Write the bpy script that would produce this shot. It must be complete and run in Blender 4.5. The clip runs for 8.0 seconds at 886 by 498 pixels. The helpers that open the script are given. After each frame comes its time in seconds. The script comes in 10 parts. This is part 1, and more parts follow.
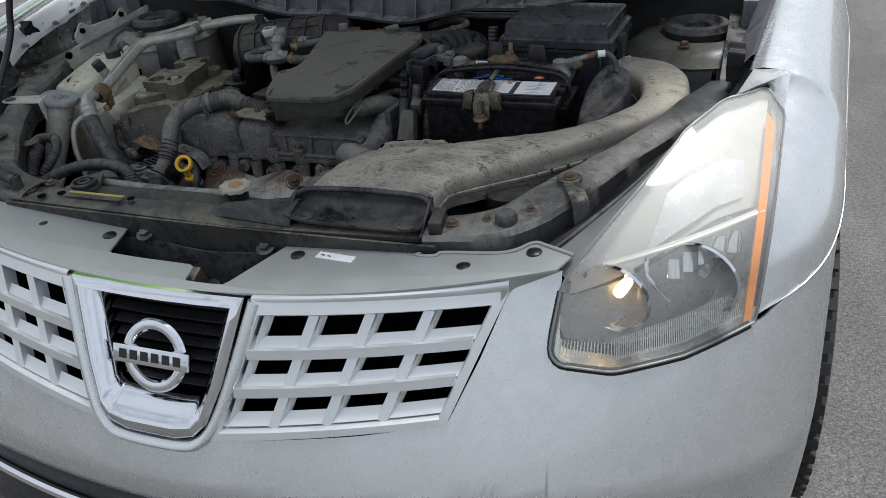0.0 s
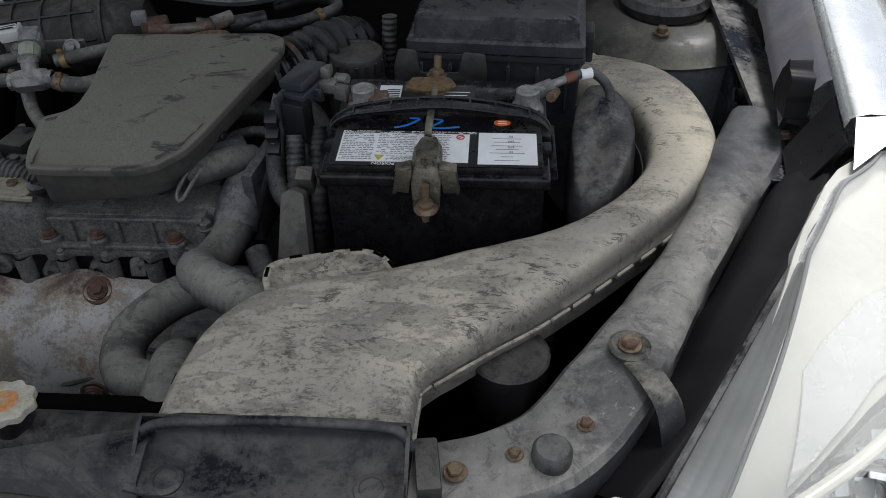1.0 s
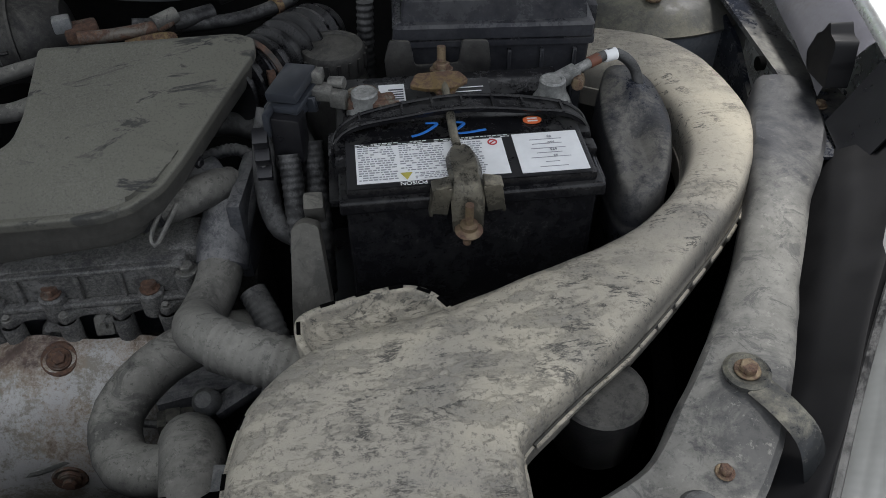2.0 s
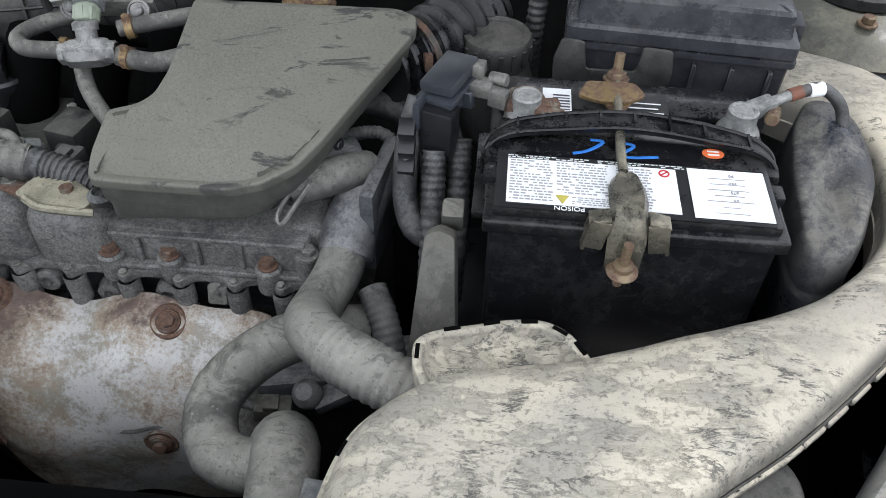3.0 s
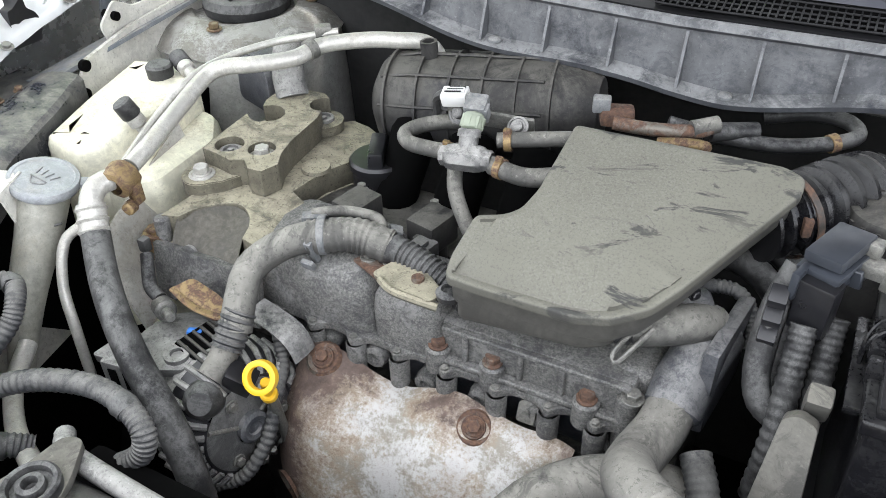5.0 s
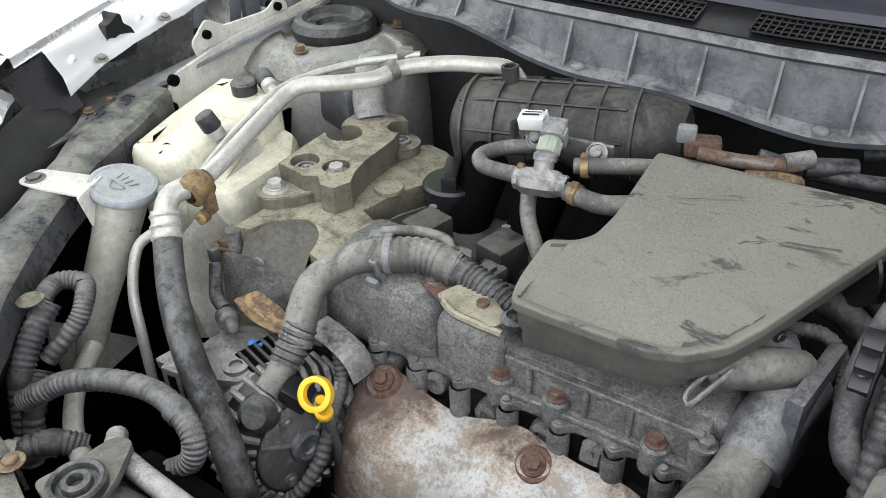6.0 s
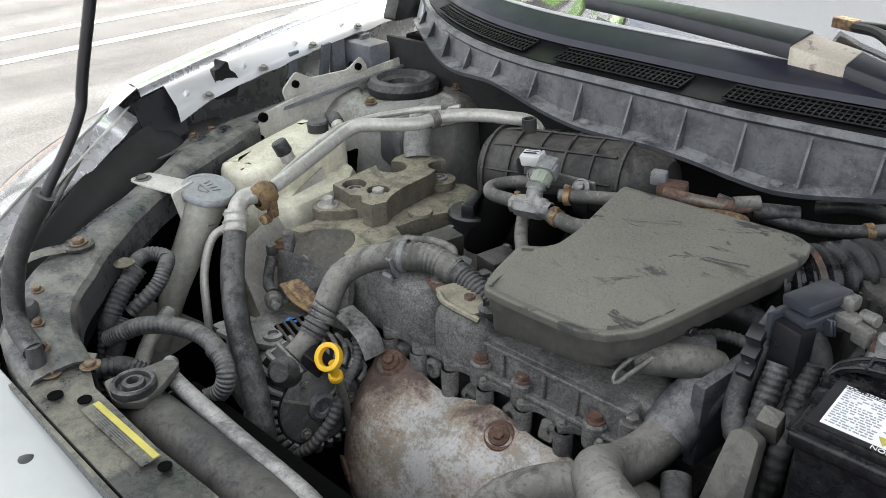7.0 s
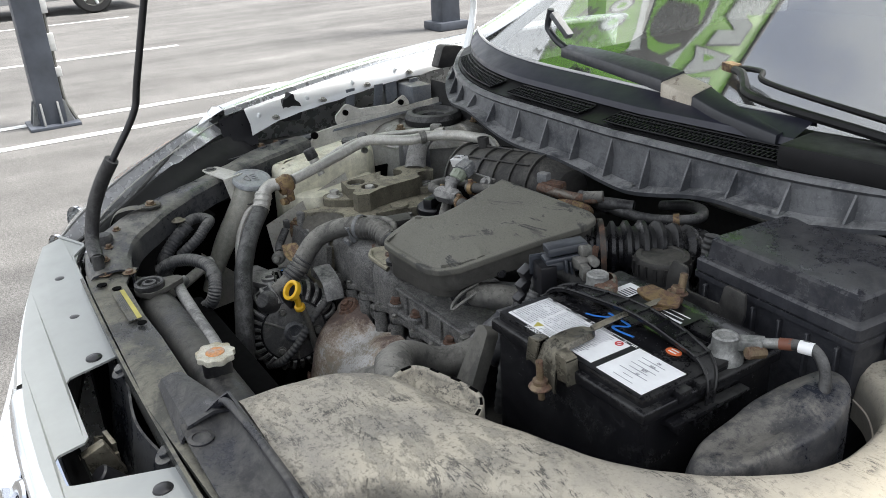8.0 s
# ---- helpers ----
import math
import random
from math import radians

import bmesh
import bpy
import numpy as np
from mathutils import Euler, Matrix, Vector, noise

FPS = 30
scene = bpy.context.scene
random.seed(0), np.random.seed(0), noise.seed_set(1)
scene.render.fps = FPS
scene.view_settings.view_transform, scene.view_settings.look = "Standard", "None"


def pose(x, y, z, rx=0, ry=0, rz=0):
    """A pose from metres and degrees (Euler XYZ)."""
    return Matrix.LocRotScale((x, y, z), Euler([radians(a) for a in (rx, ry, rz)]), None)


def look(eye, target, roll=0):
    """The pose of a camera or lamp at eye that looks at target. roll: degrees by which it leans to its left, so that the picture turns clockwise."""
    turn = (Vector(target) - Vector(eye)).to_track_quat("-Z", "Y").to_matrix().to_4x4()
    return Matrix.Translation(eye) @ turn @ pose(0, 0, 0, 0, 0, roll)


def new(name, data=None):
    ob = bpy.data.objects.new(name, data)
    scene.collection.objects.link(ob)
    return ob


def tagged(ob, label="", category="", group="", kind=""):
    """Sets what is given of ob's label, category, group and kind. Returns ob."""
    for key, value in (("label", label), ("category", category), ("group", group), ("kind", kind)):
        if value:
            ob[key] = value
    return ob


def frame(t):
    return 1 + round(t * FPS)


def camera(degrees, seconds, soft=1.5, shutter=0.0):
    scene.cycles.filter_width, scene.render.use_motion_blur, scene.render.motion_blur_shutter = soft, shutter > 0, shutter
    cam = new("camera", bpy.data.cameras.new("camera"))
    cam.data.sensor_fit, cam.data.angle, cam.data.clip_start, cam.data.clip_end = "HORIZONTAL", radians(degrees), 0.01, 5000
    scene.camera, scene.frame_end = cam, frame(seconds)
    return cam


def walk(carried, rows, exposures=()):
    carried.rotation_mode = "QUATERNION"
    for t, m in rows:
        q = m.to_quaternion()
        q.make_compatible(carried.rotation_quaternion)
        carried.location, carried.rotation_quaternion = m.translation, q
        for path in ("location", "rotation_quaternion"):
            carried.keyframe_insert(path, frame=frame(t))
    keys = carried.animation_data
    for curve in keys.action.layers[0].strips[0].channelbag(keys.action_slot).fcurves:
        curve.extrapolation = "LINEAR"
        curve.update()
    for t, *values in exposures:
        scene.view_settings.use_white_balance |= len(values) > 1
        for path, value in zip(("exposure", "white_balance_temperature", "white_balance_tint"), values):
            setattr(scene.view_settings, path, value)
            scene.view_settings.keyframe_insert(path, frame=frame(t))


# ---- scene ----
cam = camera(57.1, 8.0, soft=0.85)
PATH = [
    (0, (0.709, -0.651, 1.479), (0.064, 0.941, 0.454), -5.6),
    (0.5, (0.522, -0.337, 1.463), (0.177, 1.242, 0.284), -4.4),
    (1, (0.394, -0.125, 1.462), (0.276, 1.402, 0.175), -1.4),
    (1.2, (0.345, -0.078, 1.457), (0.338, 1.418, 0.134), -0.3),
    (2.3, (0.248, 0.017, 1.43), (0.42, 1.458, 0.054), -0.5),
    (2.5, (0.247, 0.039, 1.424), (0.366, 1.470, 0.032), 0.3),
    (3, (0.230, 0.076, 1.422), (0.130, 1.478, -0.002), 1.7),
    (3.5, (0.202, 0.076, 1.426), (-0.112, 1.463, 0.020), -0.2),
    (4, (0.182, 0.080, 1.433), (-0.316, 1.457, 0.072), -1.2),
    (4.5, (0.166, 0.087, 1.427), (-0.455, 1.480, 0.132), -1.0),
    (5, (0.155, 0.084, 1.421), (-0.592, 1.485, 0.205), -1.2),
    (6.3, (0.165, 0.099, 1.388), (-0.858, 1.423, 0.291), -2.4),
    (6.5, (0.194, 0.087, 1.393), (-0.888, 1.388, 0.327), -2.6),
    (7, (0.358, 0.015, 1.406), (-0.853, 1.299, 0.467), -1.0),
    (7.5, (0.584, 0.025, 1.413), (-0.811, 1.167, 0.546), -2.5),
    (8, (0.857, 0.071, 1.425), (-0.716, 1.025, 0.643), -3.3),
]
EXPOSURE = [(0, 0.4, 6230, 10), (0.5, 0.3, 6290, 10), (1, 0.55, 6350, 10), (1.2, 0.6, 6380, 10), (2.3, 0.95, 6450, 10), (2.5, 1.15, 6450, 10), (3, 2.1, 6450, 10), (3.5, 2.4, 6450, 10), (4.5, 2.75, 6650, 10), (5, 2.8, 6660, 10), (6.3, 2.45, 6740, 10), (6.5, 2.35, 6740, 10), (7, 1.95, 6650, 10), (8, 1.45, 6550, 10)]
walk(cam, [(t, look(eye, target, roll)) for t, eye, target, roll in PATH], EXPOSURE)

# ---- sky, sun ----
world = bpy.data.worlds.new("sky_world")
scene.world = world
world.use_nodes = True
wn = world.node_tree
sky = wn.nodes.new("ShaderNodeTexSky")
sky.sky_type = 'NISHITA'
sky.sun_disc = False
sky.sun_elevation = radians(69)
sky.sun_rotation = radians(27)
sky.dust_density = 4.0
# high thin cloud: pale grey in soft patches over the blue
wco = wn.nodes.new("ShaderNodeTexCoord")
wnz = wn.nodes.new("ShaderNodeTexNoise")
wnz.inputs["Scale"].default_value = 2.6
wnz.inputs["Detail"].default_value = 7
wnz.inputs["Roughness"].default_value = 0.62
wn.links.new(wco.outputs["Generated"], wnz.inputs["Vector"])
wrp = wn.nodes.new("ShaderNodeMapRange")
wrp.inputs["From Min"].default_value, wrp.inputs["From Max"].default_value = 0.36, 0.52
wrp.inputs["To Min"].default_value, wrp.inputs["To Max"].default_value = 0.30, 0.95
wn.links.new(wnz.outputs["Fac"], wrp.inputs[0])
wmx = wn.nodes.new("ShaderNodeMix")
wmx.data_type = "RGBA"
wmx.inputs[7].default_value = (6.2, 6.45, 6.85, 1)
wn.links.new(wrp.outputs[0], wmx.inputs[0])
wn.links.new(sky.outputs[0], wmx.inputs[6])
wn.links.new(wmx.outputs[2], wn.nodes["Background"].inputs[0])
wn.nodes["Background"].inputs[1].default_value = 0.10
sun_data = bpy.data.lights.new("sun", "SUN")
sun_data.energy = 3.2
sun_data.angle = radians(16)
sun_data.color = (1.0, 0.975, 0.94)
sun = new("sun", sun_data)
sun.matrix_world = look((0.9, 1.75, 5.2), (0, 0, 0))

# ---- mesh tools ----
from mathutils.geometry import tessellate_polygon


def V(*a):
    return Vector(a)


def merge(bm, other):
    me = bpy.data.meshes.new("tmp")
    other.to_mesh(me)
    bm.from_mesh(me)
    bpy.data.meshes.remove(me)
    other.free()
    return bm


def put(bm, other, m=None, bevel=0.0, seg=2):
    """Bevels, places and adds other to bm."""
    if bevel > 0:
        bmesh.ops.bevel(other, geom=list(other.edges), offset=bevel, segments=seg, affect='EDGES', profile=0.6, clamp_overlap=True)
    if m is not None:
        other.transform(m)
    return merge(bm, other)


def box(bm, c, s, rot=(0, 0, 0), bevel=0.0, seg=2):
    b = bmesh.new()
    bmesh.ops.create_cube(b, size=1)
    b.transform(Matrix.Diagonal((s[0], s[1], s[2], 1)))
    return put(bm, b, pose(c[0], c[1], c[2], *rot), bevel, seg)


def frame_to(p0, p1):
    d = Vector(p1) - Vector(p0)
    return Matrix.Translation(p0) @ d.to_track_quat("Z", "Y").to_matrix().to_4x4(), d.length


def lathe(bm, profile, p0, p1=None, n=24):
    """Turns (radius, height) pairs about the axis from p0 towards p1 (default: up)."""
    m, _ = frame_to(p0, p1 if p1 is not None else Vector(p0) + V(0, 0, 1))
    b = bmesh.new()
    rings = []
    for r, h in profile:
        if r <= 1e-6:
            rings.append([b.verts.new((0, 0, h))])
        else:
            rings.append([b.verts.new((r * math.cos(2 * math.pi * k / n), r * math.sin(2 * math.pi * k / n), h)) for k in range(n)])
    for a, c in zip(rings, rings[1:]):
        for k in range(n):
            q = [a[k % len(a)], a[(k + 1) % len(a)], c[(k + 1) % len(c)], c[k % len(c)]]
            q = list(dict.fromkeys(q))
            if len(q) > 2:
                b.faces.new(q)
    return put(bm, b, m)


def inset(pts, d):
    """Closed outline moved inwards by d."""
    n = len(pts)
    area = sum(pts[i][0] * pts[(i + 1) % n][1] - pts[(i + 1) % n][0] * pts[i][1] for i in range(n))
    s = 1 if area > 0 else -1
    out = []
    for i in range(n):
        a, b = pts[i - 1], pts[(i + 1) % n]
        t = V(b[0] - a[0], b[1] - a[1], 0)
        t = t.normalized() if t.length > 1e-9 else V(1, 0, 0)
        out.append((pts[i][0] - s * t.y * d, pts[i][1] + s * t.x * d))
    return out


def cyl(bm, p0, p1, r, r1=None, n=20, edge=0.0):
    _, h = frame_to(p0, p1)
    r1 = r if r1 is None else r1
    e = min(edge, r * 0.5, r1 * 0.5, h * 0.4)
    prof = [(0, 0), (r - e, 0), (r, e), (r1, h - e), (r1 - e, h), (0, h)] if e > 0 else [(0, 0), (r, 0), (r1, h), (0, h)]
    return lathe(bm, prof, p0, p1, n)


def spline(pts, step):
    """Smooth curve through pts, resampled at about equal steps."""
    p = [Vector(q) for q in pts]
    if len(p) == 2:
        dense = [p[0].lerp(p[1], i / 40) for i in range(41)]
    else:
        ext = [p[0] * 2 - p[1]] + p + [p[-1] * 2 - p[-2]]
        dense = []
        for a, b, c, d in zip(ext, ext[1:], ext[2:], ext[3:]):
            for i in range(24):
                t = i / 24
                dense.append(0.5 * ((2 * b) + (c - a) * t + (2 * a - 5 * b + 4 * c - d) * t * t + (3 * b - a - 3 * c + d) * t ** 3))
        dense.append(p[-1])
    out, acc = [dense[0]], 0.0
    for a, b in zip(dense, dense[1:]):
        acc += (b - a).length
        if acc >= step:
            out.append(b)
            acc = 0.0
    if (out[-1] - dense[-1]).length > step * 0.3:
        out.append(dense[-1])
    return out


def tube(bm, pts, r, n=14, step=None, rib=0.0, pitch=0.006, flat=1.0, taper=None, cap=True):
    """A hose along pts. rib: depth of corrugation, pitch: its spacing; taper: end radius; flat: squashes its height."""
    step = step or max(0.004, r * 0.6)
    if rib > 0:
        step = pitch / 4
    line = spline(pts, step)
    b = bmesh.new()
    up = V(0, 0, 1)
    rings = []
    for i, c in enumerate(line):
        d = (line[min(i + 1, len(line) - 1)] - line[max(i - 1, 0)]).normalized()
        side = d.cross(up)
        if side.length < 0.15:
            side = d.cross(V(0, 1, 0)) if not rings else last_side
        side.normalize()
        if rings and side.dot(last_side) < 0:
            side = -side
        last_side = side
        u2 = side.cross(d).normalized()
        k = i / max(1, len(line) - 1)
        rr = r if taper is None else r + (taper - r) * k
        if rib > 0 and i % 4 in (2, 3):
            rr -= rib
        rings.append([b.verts.new(c + side * rr * math.cos(2 * math.pi * j / n) + u2 * rr * flat * math.sin(2 * math.pi * j / n)) for j in range(n)])
    for a, c in zip(rings, rings[1:]):
        for j in range(n):
            b.faces.new((a[j], a[(j + 1) % n], c[(j + 1) % n], c[j]))
    if cap:
        b.faces.new(rings[0][::-1])
        b.faces.new(rings[-1])
    return merge(bm, b)


def prism(bm, pts, h, m=None, bevel=0.0, seg=2):
    """Polygon pts (x, y) raised by h."""
    b = bmesh.new()
    f = b.faces.new([b.verts.new((x, y, 0)) for x, y in pts])
    if f.normal.z < 0 or True:
        f.normal_update()
    if f.normal.z > 0:
        f.normal_flip()
    g = bmesh.ops.extrude_face_region(b, geom=[f])
    bmesh.ops.translate(b, vec=(0, 0, h), verts=[v for v in g["geom"] if isinstance(v, bmesh.types.BMVert)])
    bmesh.ops.recalc_face_normals(b, faces=list(b.faces))
    return put(bm, b, m, bevel, seg)


def rounded(pts, r, k=5):
    """Rounds the corners of a polygon."""
    out, n = [], len(pts)
    for i in range(n):
        p, a, c = V(*pts[i]), V(*pts[i - 1]), V(*pts[(i + 1) % n])
        ra = min(r, (a - p).length * 0.45)
        rc = min(r, (c - p).length * 0.45)
        s, e = p + (a - p).normalized() * ra, p + (c - p).normalized() * rc
        for j in range(k + 1):
            t = j / k
            q = s.lerp(p, t).lerp(p.lerp(e, t), t)
            out.append((q.x, q.y))
    return out


def patch(bm, fn, nu, nv, thick=0.0):
    """Sheet fn(u, v) -> point, u and v from 0 to 1; thick: solid behind it."""
    b = bmesh.new()
    g = [[b.verts.new(fn(i / nu, j / nv)) for j in range(nv + 1)] for i in range(nu + 1)]
    for i in range(nu):
        for j in range(nv):
            b.faces.new((g[i][j], g[i + 1][j], g[i + 1][j + 1], g[i][j + 1]))
    bmesh.ops.remove_doubles(b, verts=list(b.verts), dist=1e-5)
    bmesh.ops.recalc_face_normals(b, faces=list(b.faces))
    if thick:
        bmesh.ops.solidify(b, geom=list(b.faces), thickness=thick)
    return merge(bm, b)


def plate(bm, pts, zf, thick):
    """Flat sheet of outline pts (x, y) laid on the height zf(x, y)."""
    b = bmesh.new()
    top = [b.verts.new((x, y, zf(x, y))) for x, y in pts]
    low = [b.verts.new((x, y, zf(x, y) - thick)) for x, y in pts]
    n = len(pts)
    for i, j, k in tessellate_polygon([[V(x, y, 0) for x, y in pts]]):
        b.faces.new((top[i], top[j], top[k]))
        b.faces.new((low[k], low[j], low[i]))
    for i in range(n):
        b.faces.new((top[i], low[i], low[(i + 1) % n], top[(i + 1) % n]))
    bmesh.ops.recalc_face_normals(b, faces=list(b.faces))
    return merge(bm, b)


def loft(bm, rings, closed=True, cap=True):
    b = bmesh.new()
    r = [[b.verts.new(p) for p in ring] for ring in rings]
    for a, c in zip(r, r[1:]):
        for j in range(len(a) if closed else len(a) - 1):
            b.faces.new((a[j], a[(j + 1) % len(a)], c[(j + 1) % len(a)], c[j]))
    if cap and closed:
        b.faces.new(r[0][::-1])
        b.faces.new(r[-1])
    bmesh.ops.recalc_face_normals(b, faces=list(b.faces))
    return merge(bm, b)


def wobble(bm, amp, size):
    for v in bm.verts:
        v.co += noise.noise_vector(v.co / size) * amp
    return bm


def finish(name, bm, mat, sharp=38.0):
    bm.normal_update()
    lim = radians(sharp)
    for e in bm.edges:
        e.smooth = len(e.link_faces) == 2 and e.calc_face_angle(0) < lim
    for f in bm.faces:
        f.smooth = True
    me = bpy.data.meshes.new(name)
    bm.to_mesh(me)
    bm.free()
    me.materials.append(mat)
    return new(name, me)


def part(name, bm, mat, parent, label="", sharp=38.0):
    ob = finish(name, bm, mat, sharp)
    ob.parent = parent
    if label:
        ob["label"] = label
    return ob


def single(name, bm, mat, label, category, kind="", group="", sharp=38.0):
    return tagged(finish(name, bm, mat, sharp), label, category, group, kind)


def thing(name, label, category, group="", kind=""):
    e = new(name)
    e.empty_display_size = 0.05
    return tagged(e, label, category, group, kind)


def mirror(bm):
    """Copies bm across the car's middle plane and returns the copy."""
    b = bm.copy()
    b.transform(Matrix.Diagonal((-1, 1, 1, 1)))
    bmesh.ops.reverse_faces(b, faces=list(b.faces))
    return b


def hexbolt(bm, c, up=(0, 0, 1), r=0.006, h=0.006, washer=1.5):
    a = Vector(c)
    d = Vector(up).normalized()
    cyl(bm, a, a + d * h * 0.3, r * washer, n=16, edge=0.0006)
    cyl(bm, a + d * h * 0.3, a + d * h, r, n=6, edge=0.0008)
    return bm


def text_mesh(body, size, depth=0.0002):
    cu = bpy.data.curves.new("txt", "FONT")
    cu.body, cu.size, cu.extrude, cu.align_x, cu.align_y = body, size, depth, "CENTER", "CENTER"
    ob = bpy.data.objects.new("txt", cu)
    scene.collection.objects.link(ob)
    me = bpy.data.meshes.new_from_object(ob.evaluated_get(bpy.context.evaluated_depsgraph_get()))
    bpy.data.objects.remove(ob)
    b = bmesh.new()
    b.from_mesh(me)
    bpy.data.meshes.remove(me)
    return b


def lerp(a, b, t):
    return a + (b - a) * t


def piecewise(table, x):
    for (a, fa), (b, fb) in zip(table, table[1:]):
        if x <= b:
            return lerp(fa, fb, max(0.0, (x - a)) / (b - a)) if b > a else fb
    return table[-1][1]

# ---- materials ----
class Mat:
    """A small helper round one node material."""

    def __init__(self, name, rough=0.5, metal=0.0, spec=0.5):
        self.m = bpy.data.materials.new(name)
        self.m.use_nodes = True
        self.t = self.m.node_tree
        self.b = self.t.nodes["Principled BSDF"]
        self.b.inputs["Roughness"].default_value = rough
        self.b.inputs["Metallic"].default_value = metal
        self.b.inputs["Specular IOR Level"].default_value = spec
        self.co = self.t.nodes.new("ShaderNodeTexCoord").outputs["Object"]

    def link(self, a, b):
        self.t.links.new(a, b)
        return self

    def noise(self, scale, detail=5.0, rough=0.6, distort=0.0, stretch=None):
        n = self.t.nodes.new("ShaderNodeTexNoise")
        n.inputs["Scale"].default_value = scale
        n.inputs["Detail"].default_value = detail
        n.inputs["Roughness"].default_value = rough
        n.inputs["Distortion"].default_value = distort
        src = self.co
        if stretch:
            mp = self.t.nodes.new("ShaderNodeMapping")
            mp.inputs["Scale"].default_value = stretch
            self.link(self.co, mp.inputs[0])
            src = mp.outputs[0]
        self.link(src, n.inputs["Vector"])
        return n.outputs["Fac"]

    def ramp(self, fac, stops):
        r = self.t.nodes.new("ShaderNodeValToRGB")
        e = r.color_ramp.elements
        while len(e) < len(stops):
            e.new(0.5)
        for el, (p, c) in zip(e, stops):
            el.position = p
            el.color = (*c, 1) if isinstance(c, tuple) else (c, c, c, 1)
        self.link(fac, r.inputs[0])
        return r.outputs[0]

    def mix(self, fac, a, b, kind="MIX"):
        m = self.t.nodes.new("ShaderNodeMix")
        m.data_type, m.blend_type = "RGBA", kind
        for sock, v in ((m.inputs[0], fac), (m.inputs[6], a), (m.inputs[7], b)):
            if isinstance(v, bpy.types.NodeSocket):
                self.link(v, sock)
            elif isinstance(v, tuple):
                sock.default_value = (*v, 1)
            else:
                sock.default_value = v
        return m.outputs[2]

    def math(self, op, a, b):
        m = self.t.nodes.new("ShaderNodeMath")
        m.operation, m.use_clamp = op, True
        for sock, v in zip(m.inputs, (a, b)):
            if isinstance(v, bpy.types.NodeSocket):
                self.link(v, sock)
            else:
                sock.default_value = v
        return m.outputs[0]

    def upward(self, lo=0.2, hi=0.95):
        """1 on faces that look up: dust settles there, and it also puts top light into the colour."""
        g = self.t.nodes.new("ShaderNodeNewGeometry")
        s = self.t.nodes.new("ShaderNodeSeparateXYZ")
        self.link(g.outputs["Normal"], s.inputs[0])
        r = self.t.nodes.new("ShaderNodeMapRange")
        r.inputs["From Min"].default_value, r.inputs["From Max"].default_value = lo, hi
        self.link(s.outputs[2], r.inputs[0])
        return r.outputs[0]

    def colour(self, c):
        if isinstance(c, bpy.types.NodeSocket):
            self.link(c, self.b.inputs["Base Color"])
        else:
            self.b.inputs["Base Color"].default_value = (*c, 1)
        return self

    def roughness(self, s):
        self.link(s, self.b.inputs["Roughness"])
        return self

    def bump(self, fac, strength=0.3, dist=0.001):
        n = self.t.nodes.new("ShaderNodeBump")
        n.inputs["Strength"].default_value = strength
        n.inputs["Distance"].default_value = dist
        self.link(fac, n.inputs["Height"])
        self.link(n.outputs[0], self.b.inputs["Normal"])
        return self


